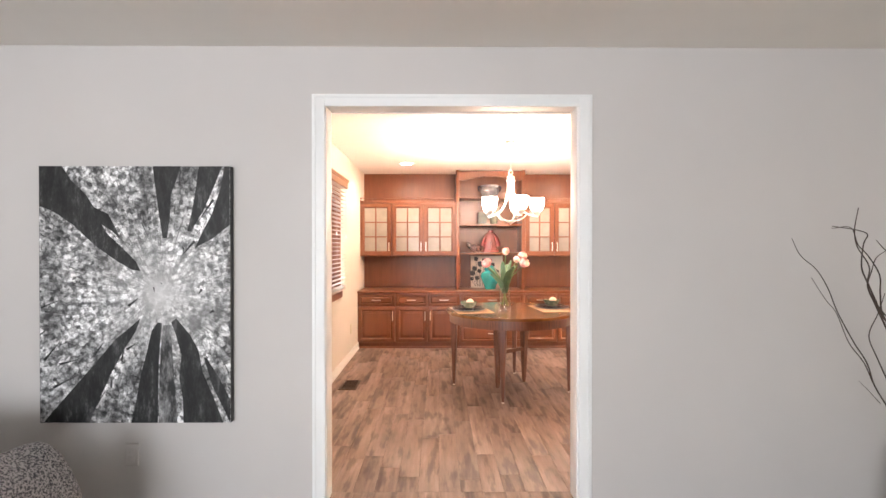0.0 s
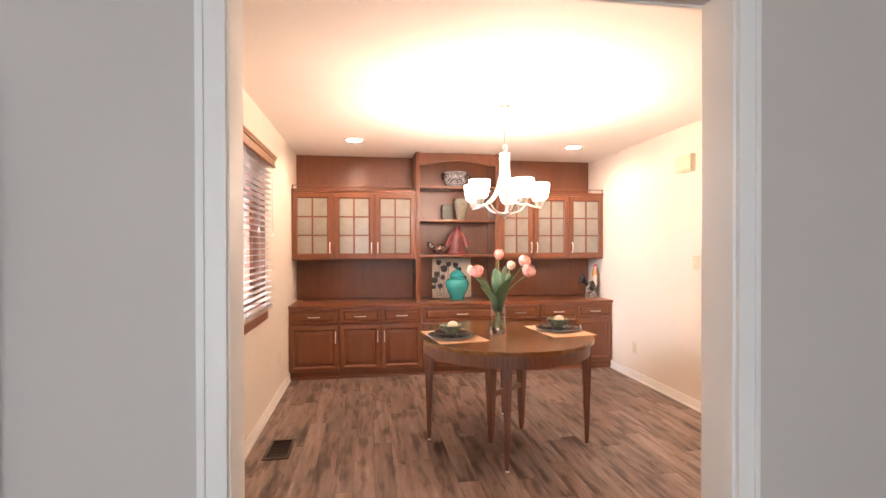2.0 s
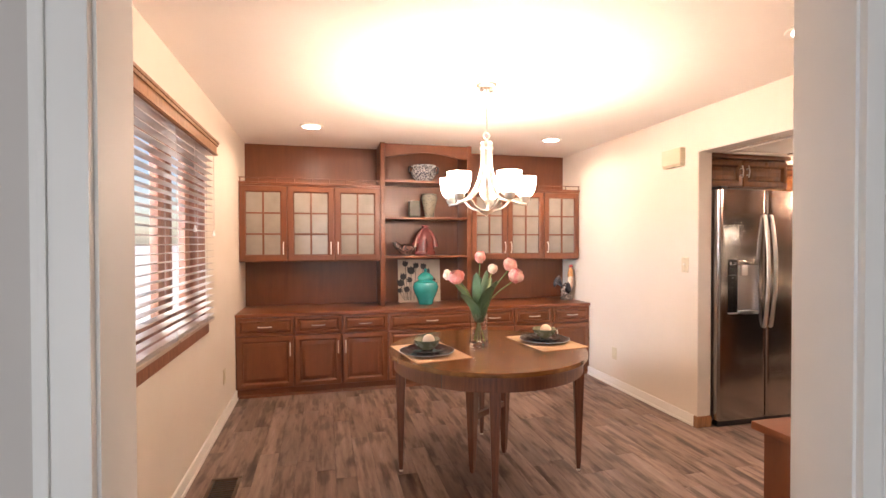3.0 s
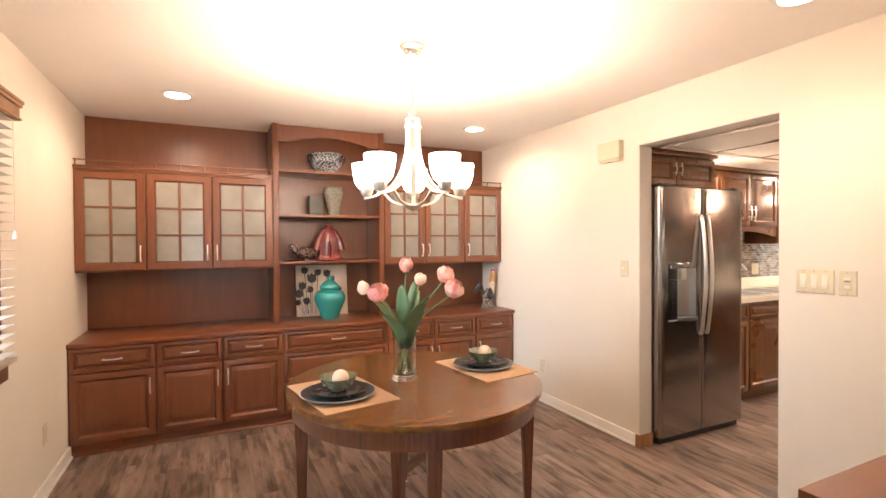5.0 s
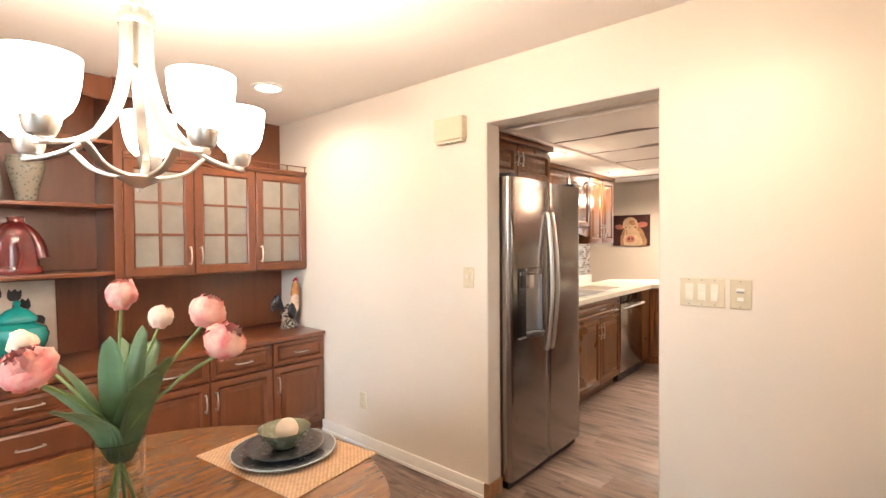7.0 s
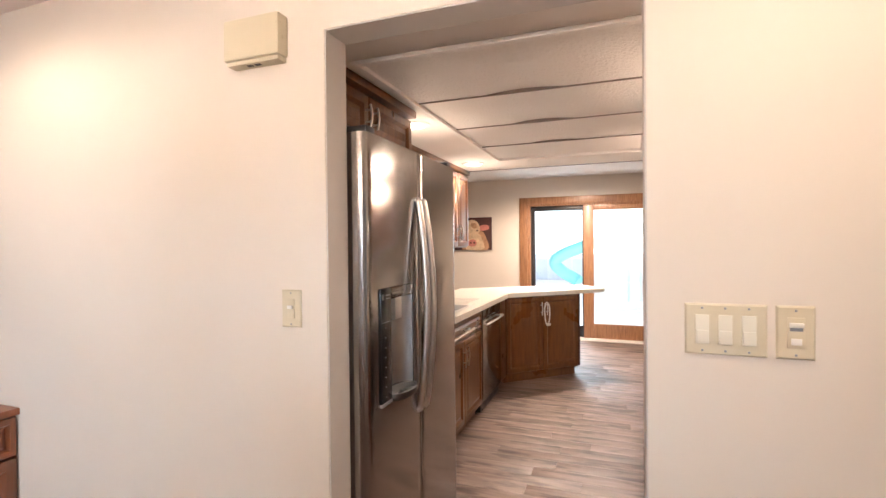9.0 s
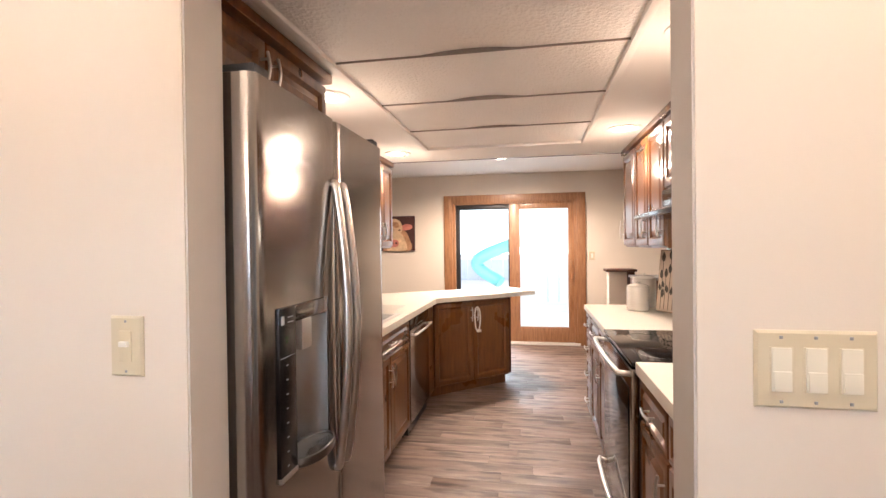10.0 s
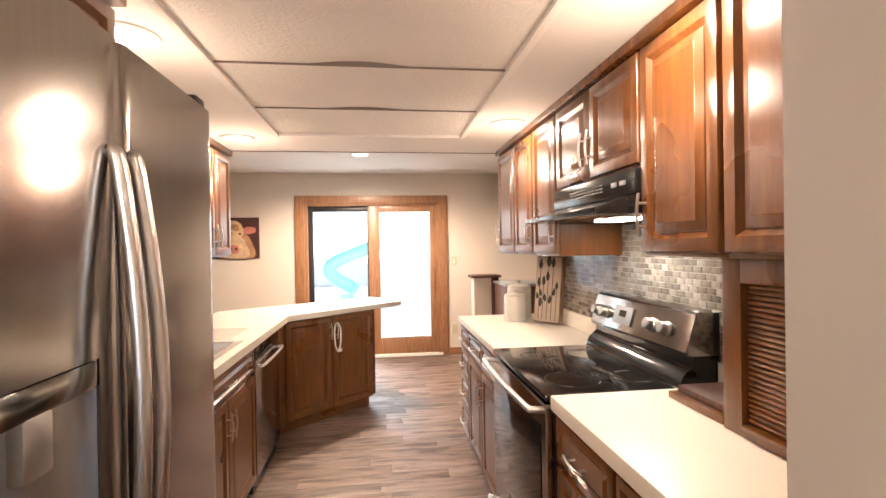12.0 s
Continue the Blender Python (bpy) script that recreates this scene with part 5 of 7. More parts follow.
def nested2(w, h, m):
    bm = nested(-w / 2, w / 2, -h / 2, h / 2, [(0.0, -0.002), (0.004, -0.006)])
    bm.transform(m)
    return bm


def screws(xs, h):
    return [("screw", x - 0.0025, x + 0.0025, -0.0072, s * h - 0.0025, s * h + 0.0025, M_GREYP) for x in xs for s in (-1, 1)]


M_ROCK = plain("pale_ivory_plastic", (0.76, 0.72, 0.60), 0.35, var=0.02, relief=0)
rock = lambda cx: [("rocker_frame", cx - 0.0165, cx + 0.0165, -0.0068, -0.034, 0.034, M_IVORY), ("rocker", cx - 0.0135, cx + 0.0135, -0.0095, -0.0328, 0.0328, M_ROCK), ("rocker_face", cx - 0.0122, cx + 0.0122, -0.0125, -0.031, -0.002, M_ROCK)]
wall_plate("light_switch", "ivory triple rocker switch plate on the cream wall", "light switch", "x", XE, 4.883, 1.203, 0.163, 0.116, -1, M_IVORY, rock(-0.046) + rock(0) + rock(0.046) + screws((-0.046, 0, 0.046), 0.048))
wall_plate("dimmer_switch", "ivory slide dimmer switch on the cream wall", "light switch", "x", XE, 4.750, 1.203, 0.072, 0.116, -1, M_IVORY,
           [("rocker", -0.0165, 0.0165, -0.0085, -0.033, 0.033, M_IVORY), ("slot", -0.012, 0.012, -0.0095, 0.004, 0.018, M_GREYP), ("slider", -0.013, 0.013, -0.014, 0.012, 0.022, M_WHITEP), ("button", -0.010, 0.010, -0.0105, -0.026, -0.012, M_WHITEP)] + screws((0,), 0.048))
wall_plate("fan_switch", "small ivory slider switch on the cream wall", "light switch", "x", XE, 6.059, 1.207, 0.072, 0.116, -1, M_IVORY,
           [("rocker", -0.013, 0.013, -0.0085, -0.03, 0.03, M_IVORY), ("slider", -0.009, 0.009, -0.015, 0.0, 0.01, M_WHITEP)] + screws((0,), 0.048))
outl = [("socket", -0.015, 0.015, -0.009, -0.035, -0.008, M_IVORY), ("socket", -0.015, 0.015, -0.009, 0.008, 0.035, M_IVORY)] + screws((0,), 0.0)[:1]
wall_plate("outlet", "ivory wall outlet low on the cream wall", "outlet", "x", XE, 6.98, 0.32, 0.07, 0.114, -1, M_IVORY, outl)
wall_plate("outlet", "cream wall outlet below the window", "outlet", "x", XW, 6.95, 0.34, 0.07, 0.114, 1, M_IVORY, outl)
wall_plate("outlet", "grey painted outlet below the canvas picture", "outlet", "y", YS, -1.30, 0.265, 0.07, 0.114, -1, M_LWALL, [("socket", -0.015, 0.015, -0.008, -0.035, -0.008, M_LWALL), ("socket", -0.015, 0.015, -0.008, 0.008, 0.035, M_LWALL)])
wall_plate("outlet", "white double outlet on the mosaic backsplash", "outlet", "y", YK1 - 0.008, 5.32, 1.10, 0.115, 0.114, -1, M_IVORY, outl)
wall_plate("outlet", "white outlet on the mosaic backsplash above the sink", "outlet", "y", YK1 - 0.008, 5.0, 1.10, 0.07, 0.114, -1, M_IVORY, outl)
wall_plate("light_switch", "ivory switch beside the sliding door", "light switch", "x", XF, 4.50, 1.22, 0.07, 0.114, -1, M_IVORY, [("rocker", -0.013, 0.013, -0.0085, -0.03, 0.03, M_WHITEP)])
wall_plate("outlet", "ivory outlet beside the sliding door", "outlet", "x", XF, 4.50, 0.33, 0.07, 0.114, -1, M_IVORY, outl)
chime = thing("door_chime", "ivory plastic door chime box high on the cream wall", "door chime", XE, 6.22, 2.05)
part("cover", one(XE - 0.05, XE - 0.001, 6.060, 6.270, 1.98, 2.107, bevel=0.008), M_IVORY, chime)
part("base_strip", one(XE - 0.042, XE - 0.001, 6.067, 6.263, 1.966, 1.9795, bevel=0.003), M_IVORY, chime)
part("slot", boxes([(XE - 0.032, XE - 0.020, 6.145, 6.165, 1.9645, 1.9658), (XE - 0.032, XE - 0.020, 6.175, 6.195, 1.9645, 1.9658)]), M_BLACKP, chime)

# ---- dining window with blinds ----
win = thing("window_1", "wooden casement window with half-open white blinds", "window", XW - 0.07, 5.5525, WZ0)
M_WFRAME = wood("red_brown_window_wood", (0.20, 0.085, 0.05), (0.29, 0.13, 0.08), (0.36, 0.175, 0.11), rough=0.45)
WX = XW - 0.10
part("window_frame", boxes([(XW - 0.149, XW - 0.001, WY0 + 0.001, WY0 + 0.03, WZ0, WZ1), (XW - 0.149, XW - 0.001, WY1 - 0.03, WY1 - 0.001, WZ0, WZ1), (XW - 0.149, XW - 0.001, WY0 + 0.03, WY1 - 0.03, WZ1 - 0.03, WZ1 - 0.001), (XW - 0.149, XW - 0.001, WY0 + 0.03, WY1 - 0.03, WZ0 + 0.001, WZ0 + 0.03)], 0.003), M_WFRAME, win)
for a, b in ((WY0 + 0.03, 5.27), (5.31, 5.85), (5.89, WY1 - 0.03)):
    sash = part("sash", boxes([(WX - 0.03, WX + 0.012, a, a + 0.10, WZ0 + 0.03, WZ1 - 0.03), (WX - 0.03, WX + 0.012, b - 0.10, b, WZ0 + 0.03, WZ1 - 0.03), (WX - 0.03, WX + 0.012, a + 0.10, b - 0.10, WZ1 - 0.09, WZ1 - 0.03), (WX - 0.03, WX + 0.012, a + 0.10, b - 0.10, WZ0 + 0.03, WZ0 + 0.10)], 0.004), M_WFRAME, win)
    part("pane", one(WX - 0.012, WX - 0.008, a + 0.10, b - 0.10, WZ0 + 0.10, WZ1 - 0.09), M_PANE, sash, "clear glass pane").visible_shadow = False
for c in (5.29, 5.87):
    part("mullion", one(XW - 0.148, XW - 0.06, c - 0.02, c + 0.02, WZ0 + 0.03, WZ1 - 0.03, bevel=0.003), M_WFRAME, win)
part("window_sill", one(XW - 0.058, XW + 0.012, WY0 - 0.02, WY1 + 0.02, WZ0 - 0.018, WZ0 + 0.0005, bevel=0.004), M_WFRAME, win)
part("apron", one(XW, XW + 0.014, WY0 - 0.02, WY1 + 0.02, WZ0 - 0.085, WZ0 - 0.0185, bevel=0.003), M_WFRAME, win)
val2 = thing("blind_valance", "stained wooden valance with moulded edges over the window blinds", "valance", XW + 0.04, 5.5525, 2.05)
part("board", boxes([(XW + 0.055, XW + 0.07, WY0 - 0.06, WY1 + 0.015, 1.958, 2.036), (XW + 0.001, XW + 0.055, WY0 - 0.06, WY0 - 0.045, 1.958, 2.036), (XW + 0.001, XW + 0.055, WY1 + 0.001, WY1 + 0.015, 1.958, 2.036)], 0.002), M_OAK, val2)
part("moulding", boxes([(XW + 0.001, XW + 0.085, WY0 - 0.075, WY1 + 0.028, 2.0365, 2.052), (XW + 0.07, XW + 0.08, WY0 - 0.068, WY1 + 0.022, 2.020, 2.036), (XW + 0.07, XW + 0.077, WY0 - 0.065, WY1 + 0.020, 1.961, 1.973)], 0.003), M_OAK, val2)
bl = thing("window_blind", "white two-inch slatted blinds hanging half open in the window", "blind", XW + 0.02, 5.5525, 2.0)
SX = XW + 0.030
slat_me = None
NS = 26
for k in range(NS):
    z = 0.915 + k * (1.955 - 0.915) / (NS - 1)
    if slat_me is None:
        bm = bmesh.new()
        sec = [(-0.025, -0.0012), (-0.012, 0.0006), (0.0, 0.0012), (0.012, 0.0006), (0.025, -0.0012)]
        top = [[bm.verts.new((a, y, b + 0.0014)) for a, b in sec] for y in (-0.815, 0.815)]
        bot = [[bm.verts.new((a, y, b - 0.0014)) for a, b in sec] for y in (-0.815, 0.815)]
        for L in (top, bot):
            for i in range(4):
                bm.faces.new((L[0][i], L[0][i + 1], L[1][i + 1], L[1][i]))
        for i in (0, 4):
            bm.faces.new((top[0][i], top[1][i], bot[1][i], bot[0][i]))
        for e in (0, 1):
            bm.faces.new(top[e] + bot[e][::-1])
        slat_me = finish(bm, "slat", M_SLAT)
    ob = new("slat", slat_me)
    ob.parent = bl
    ob.matrix_basis = HOME[bl].inverted() @ pose(SX, 5.5525, z, 0, -2, 0)
    HOME[ob] = HOME[bl]
part("bottom_rail", one(SX - 0.025, SX + 0.025, 4.73, 6.375, 0.873, 0.893, bevel=0.003), M_SLAT, bl)
part("head_rail", one(SX - 0.025, SX + 0.022, 4.73, 6.375, 1.966, 1.993), M_SLAT, bl)
for y in (4.95, 5.5525, 6.17):
    for dx in (-0.026, 0.026):
        part("ladder_cord", tube([(SX + dx, y, 0.88), (SX + dx, y, 1.97)], 0.0012, 6), M_SLAT, bl)
for y, z in ((6.335, 1.46), (5.86, 1.48)):
    part("pull_cord", tube([(SX + 0.034, y, 1.97), (SX + 0.034, y, z)], 0.0014, 6), M_SLAT, bl)
    part("tassel", lathe([(0.004, 0.0), (0.010, -0.03), (0.010, -0.036), (0, -0.038)], 12, (SX + 0.034, y, z)), M_WHITEP, bl)

# ---- things on the table ----
TT = TZ + 0.0005


def woven():
    mat, nt, b = nodes_of("woven_jute")
    co = coords(nt)
    wv = nt.nodes.new("ShaderNodeTexWave")
    wv.inputs["Scale"].default_value = 60
    wv.wave_type, wv.bands_direction = "BANDS", "X"
    w2 = nt.nodes.new("ShaderNodeTexWave")
    w2.inputs["Scale"].default_value = 60
    w2.bands_direction = "Y"
    nt.links.new(co, wv.inputs["Vector"])
    nt.links.new(co, w2.inputs["Vector"])
    h = mixed(nt, wv.outputs["Color"], w2.outputs["Color"], 1.0, "MULTIPLY")
    twill = nt.nodes.new("ShaderNodeTexWave")
    twill.inputs["Scale"].default_value, twill.inputs["Distortion"].default_value = 40, 0.6
    twill.bands_direction = "DIAGONAL"
    nt.links.new(co, twill.inputs["Vector"])
    c = ramp(nt, noise_at(nt, co, 90, 3), [(0.3, (0.40, 0.235, 0.125)), (0.7, (0.53, 0.33, 0.185))])
    c = mixed(nt, c, ramp(nt, twill.outputs["Fac"], [(0.25, (0.80,) * 3), (0.75, (1.08,) * 3)]), 0.9, "MULTIPLY")
    nt.links.new(c, b.inputs["Base Color"])
    bump(nt, b, h, 0.6, 0.0015)
    b.inputs["Roughness"].default_value = 0.85
    return mat


M_MAT = woven()
M_PLATE = plain("charcoal_glaze", (0.035, 0.036, 0.038), 0.22, var=0.15, scale=12, relief=0.05, coat=0.5)
M_RIM = plain("pale_grey_glaze", (0.36, 0.38, 0.38), 0.25, relief=0)
M_BIGPLATE = plain("pewter_glaze", (0.085, 0.088, 0.092), 0.2, var=0.15, scale=12, relief=0.05, coat=0.5)
M_BOWL = plain("sage_green_glaze", (0.155, 0.165, 0.105), 0.25, var=0.15, scale=12, relief=0.05, coat=0.5)
M_BALL = plain("cream_cloth", (0.68, 0.53, 0.40), 0.8, var=0.08, scale=20, relief=0.4)


def setting(cx, cy, rot, px, py):
    m = thing("placemat", "rectangular woven jute placemat on the oak table", "placemat", cx, cy, TT, rot, "placemats")
    part("mat", one(-0.235, 0.235, -0.165, 0.165, 0, 0.003, bevel=0.0012), M_MAT, m, local=True)
    for lab, r, z in (("large pewter grey dinner plate on the placemat", 0.160, 0.0035), ("smaller charcoal plate stacked on the dinner plate", 0.122, 0.017)):
        p = thing("plate", lab, "plate", px, py, TT + z, 0, "plates")
        part("dish", lathe([(0, 0), (r * 0.6, 0), (r * 0.66, 0.004), (r, 0.014), (r * 1.01, 0.017), (r * 0.98, 0.0175), (r * 0.68, 0.008), (0, 0.007)], 48), M_BIGPLATE if r > 0.13 else M_PLATE, p, local=True)
        part("rim", lathe([(r * 0.985, 0.0172), (r * 1.012, 0.0168), (r * 1.012, 0.0182), (r * 0.985, 0.0184)], 48), M_RIM if r > 0.13 else M_PLATE, p, local=True)
    b = thing("bowl", "small sage green glazed bowl on the stacked dark plates", "bowl", px, py, TT + 0.0275, 0, "bowls")
    part("bowl_body", lathe([(0, 0), (0.034, 0), (0.036, 0.005), (0.062, 0.022), (0.080, 0.055), (0.0815, 0.058), (0.077, 0.057), (0.058, 0.027), (0.03, 0.011), (0, 0.010)], 40), M_BOWL, b, local=True)
    s = thing("soap_ball", "round cream ball resting in the green bowl", "ball", px + 0.012, py + 0.004, TT + 0.0385, 0, "cream balls")
    part("ball", lathe([(0.036 * math.sin(math.pi * i / 12), 0.036 - 0.036 * math.cos(math.pi * i / 12)) for i in range(13)], 24), M_BALL, s, local=True)


setting(0.582, 5.692, -80, 0.560, 5.655)
setting(1.372, 5.785, -83, 1.372, 5.800)

vx, vy = 0.912, 5.765
vase = thing("vase", "clear glass cylinder vase with a thick base on the oak table", "vase", vx, vy, TT)
part("glass", lathe([(0, 0), (0.057, 0), (0.060, 0.004), (0.057, 0.030), (0.053, 0.10), (0.0545, 0.19), (0.055, 0.205), (0.0515, 0.205), (0.051, 0.19), (0.0495, 0.10), (0.053, 0.036), (0.048, 0.028), (0, 0.026)], 40), M_GLASS, vase, local=True)
M_STEM = plain("tulip_stem", (0.16, 0.24, 0.07), 0.45, var=0.1, relief=0)
M_TLEAF = plain("tulip_leaf", (0.092, 0.155, 0.070), 0.42, var=0.25, scale=14, relief=0.2, rscale=60)


def petal_mat(name, a, b_):
    mat, nt, b = nodes_of(name)
    co = coords(nt)
    nt.links.new(ramp(nt, noise_at(nt, co, 26, 4, (1, 1, 0.5)), [(0.36, a), (0.62, b_)]), b.inputs["Base Color"])
    b.inputs["Roughness"].default_value = 0.55
    b.inputs["Subsurface Weight"].default_value = 0.15
    b.inputs["Subsurface Radius"].default_value = (0.01, 0.005, 0.004)
    return mat


M_PETAL = petal_mat("pink_petal", (0.78, 0.19, 0.19), (0.84, 0.42, 0.35))
M_PETALW = petal_mat("pale_petal", (0.78, 0.40, 0.35), (0.82, 0.66, 0.50))
M_PETALM = petal_mat("rose_and_cream_petal", (0.76, 0.20, 0.20), (0.82, 0.50, 0.39))
tul = thing("tulips", "bunch of pink and cream tulips with long leaves in a vase", "flowers", vx, vy, TT + 0.03)


def petal(bm, base, axis, ang, L, W, open_):
    ax = axis.normalized()
    sd = ax.orthogonal().normalized()
    rad = (Matrix.Rotation(ang, 3, ax) @ sd)
    tan = ax.cross(rad)
    rows = []
    for i in range(8):
        t = i / 7
        r = W * (0.25 + 1.0 * math.sin(math.pi * min(1, t * 0.78 + 0.05))) * (1 + open_ * t)
        c = base + ax * (L * t) + rad * r
        half = W * (0.35 + 0.75 * math.sin(math.pi * (0.12 + 0.80 * t)))
        wob = 0.15 * W * math.sin(ang * 3 + i * 2)
        ruf = 0.13 * W * t
        rows.append([bm.verts.new(c + tan * half * s - rad * (abs(s) ** 2) * half * 0.55 + ax * wob * abs(s) + rad * ruf * math.sin(7 * s + i * 1.9 + ang * 5) + ax * (ruf * 0.9 * math.sin(9 * s + ang * 4) if i == 7 else 0)) for s in (-1, -0.66, -0.33, 0, 0.33, 0.66, 1)])
    for a, b in zip(rows, rows[1:]):
        for i in range(6):
            bm.faces.new((a[i], a[i + 1], b[i + 1], b[i]))


def tulip(tip, base, size, mat, open_=0.1, n=9, seed=1):
    rnd = random.Random(seed)
    tip, base = Vector(tip), Vector(base)
    root = Vector((vx + (vx - base.x) * 1.6, vy + (vy - base.y) * 1.6, TT + 0.035))
    neck = Vector((base.x, base.y, TT + 0.22))
    st = part("stem", tube([root, neck, (neck + tip) / 2 + Vector((0, 0, 0.02)), tip], 0.0042, 8, taper=0.85), M_STEM, tul)
    ax = (tip - ((neck + tip) / 2)).normalized() + Vector((0, 0, 0.5))
    ax.normalize()
    bm = bmesh.new()
    full = open_ > 0.5
    for wide, count, opening, length in ((1.0, 7, 1.0, 0.90), (0.84, 7, 0.8, 1.0), (0.64, 6, 0.45, 1.02), (0.44, 6, 0.2, 1.0), (0.24, 5, 0.0, 0.98)) if full else ((1.0, 4, 1.0, 0.97), (0.84, 4, 0.8, 1.0), (0.5, 4, 0.5, 0.95)):
        for k in range(count):
            L = size * length * rnd.uniform(0.84, 1.10)
            petal(bm, tip + ax * (size * 0.02 * rnd.random()), ax, (k + 0.5 * wide) * 2 * math.pi / count + rnd.uniform(-0.25, 0.25), L, size * (0.46 if full else 0.41) * wide, (0.34 if full else 0.05) * opening * rnd.uniform(0.5, 1.3))
    me = finish(bm, "flower_head", mat)
    me.shade_smooth()
    me.attributes.remove(me.attributes["sharp_edge"]) if "sharp_edge" in me.attributes else None
    me.transform(HOME[tul].inverted())
    ob = new("flower_head", me)
    ob.parent = st
    HOME[ob] = HOME[tul]


TIPS = [((0.920, 5.765, 1.255), (0.905, 5.765), 0.066, M_PETALM, 0.25), ((1.035, 5.87, 1.180), (0.925, 5.785), 0.060, M_PETALW, 0.05), ((1.045, 5.61, 1.215), (0.925, 5.745), 0.066, M_PETALM, 0.75),
        ((1.045, 5.535, 1.155), (0.92, 5.74), 0.070, M_PETALM, 0.85), ((0.775, 5.95, 1.140), (0.895, 5.785), 0.062, M_PETALW, 0.5), ((0.735, 5.60, 1.150), (0.90, 5.745), 0.070, M_PETAL, 0.85)]
for i, (tip, b, s, mt, op) in enumerate(TIPS):
    tulip(tip, (b[0], b[1], 0), s, mt, op, 14 if op > 0.5 else 9, i)
for i, (dx, dy, h, wd) in enumerate([(-0.125, -0.055, 0.185, 0.028), (-0.110, -0.100, 0.130, 0.030), (-0.015, -0.015, 0.245, 0.027), (0.085, 0.075, 0.205, 0.026), (0.045, 0.02, 0.255, 0.027), (0.045, -0.115, 0.205, 0.026), (0.02, -0.125, 0.175, 0.030), (-0.08, 0.03, 0.19, 0.024), (0.03, 0.085, 0.215, 0.024)]):
    bm = bmesh.new()
    pts = spline([(vx, vy, TT + 0.15), (vx + dx * 0.30, vy + dy * 0.35, TT + 0.215 + h * 0.25), (vx + dx * 0.8, vy + dy * 0.8, TT + 0.215 + h * 0.7), (vx + dx * 1.35, vy + dy * 1.35, TT + 0.215 + h)], 4)
    side = Vector((-dy, dx, 0)).normalized()
    if i % 3 == 0:
        side = (side + Vector((0.4, -0.6, 0))).normalized()
    out = Vector((dx, dy, 0)).normalized()
    rows = []
    for j, p in enumerate(pts):
        t = j / (len(pts) - 1)
        w_ = 0.88 * wd * (0.42 + 1.0 * math.sin(math.pi * (0.1 + 0.9 * t)) ** 0.8) * (1 if t < 0.99 else 0.1)
        rows.append([bm.verts.new(p + side * w_ * s + out * 0.35 * w_ * s * s) for s in (-1, -0.5, 0, 0.5, 1)])
    for a, b in zip(rows, rows[1:]):
        for q in range(4):
            bm.faces.new((a[q], a[q + 1], b[q + 1], b[q]))
    ob = part("leaf", bm, M_TLEAF, tul)
    sol = ob.modifiers.new("thick", "SOLIDIFY")
    sol.thickness = 0.0016

# ---- things on the shelves ----
M_TEAL = plain("turquoise_glaze", (0.015, 0.27, 0.26), 0.16, var=0.12, scale=8, relief=0.05, coat=0.8)
M_RED = plain("red_glaze", (0.17, 0.021, 0.018), 0.18, var=0.25, scale=10, relief=0.1, coat=0.8)
M_GREYV = plain("grey_green_stoneware", (0.09, 0.09, 0.075), 0.5, var=0.2, scale=12, relief=0.3)


def patterned(name, a, b_, scale, thr=0.5):
    mat, nt, b = nodes_of(name)
    co = coords(nt)
    vo = nt.nodes.new("ShaderNodeTexVoronoi")
    vo.inputs["Scale"].default_value = scale
    nt.links.new(co, vo.inputs["Vector"])
    f = mixed(nt, vo.outputs["Distance"], noise_at(nt, co, scale * 1.4, 3), 0.5)
    nt.links.new(ramp(nt, f, [(thr - 0.06, a), (thr + 0.02, b_)]), b.inputs["Base Color"])
    b.inputs["Roughness"].default_value = 0.22
    b.inputs["Coat Weight"].default_value = 0.6
    return mat


M_BLUEW = patterned("blue_and_white_glaze", (0.012, 0.016, 0.045), (0.42, 0.42, 0.42), 70, 0.50)
M_FLORAL = patterned("cream_floral_glaze", (0.12, 0.13, 0.10), (0.26, 0.235, 0.18), 55, 0.42)
M_ROOST = patterned("speckled_glaze", (0.015, 0.013, 0.013), (0.30, 0.25, 0.21), 60, 0.52)
M_HEN = patterned("brown_speckled_glaze", (0.02, 0.012, 0.012), (0.13, 0.055, 0.04), 60, 0.52)
M_DARKBL = plain("dark_blue_glaze", (0.012, 0.014, 0.025), 0.2, var=0.2, coat=0.6)
YSH = 7.83
b1 = thing("fish_bowl", "blue and white patterned ceramic planter on the top shelf", "planter", 0.985, YSH, 2.0005)
part("body", lathe([(0, 0), (0.07, 0), (0.075, 0.012), (0.12, 0.06), (0.135, 0.10), (0.125, 0.135), (0.115, 0.15), (0.13, 0.165), (0.13, 0.175), (0.112, 0.172), (0.105, 0.15), (0, 0.14)], 40), M_BLUEW, b1, local=True)
for s in (-1, 1):
    part("handle", tube([(s * 0.115, 0, 0.155), (s * 0.15, 0, 0.16), (s * 0.15, 0, 0.11), (s * 0.13, 0, 0.10)], 0.010, 8), M_DARKBL, b1, local=True)
b2 = thing("square_vase", "square grey-green stoneware vase on the second shelf", "vase", 0.885, YSH, 1.6355)
part("body", prism([(-0.055, -0.055), (0.055, -0.055), (0.055, 0.055), (-0.055, 0.055)], 0.015, 0.175, 0.012), M_GREYV, b2, local=True)
for fx, fy in ((-0.04, -0.04), (0.04, -0.04), (-0.04, 0.04), (0.04, 0.04)):
    part("foot", one(fx - 0.01, fx + 0.01, fy - 0.01, fy + 0.01, 0, 0.015), M_GREYV, b2, local=True)
b3 = thing("tall_vase", "tall cream and green floral vase on the second shelf", "vase", 1.045, YSH, 1.6355)
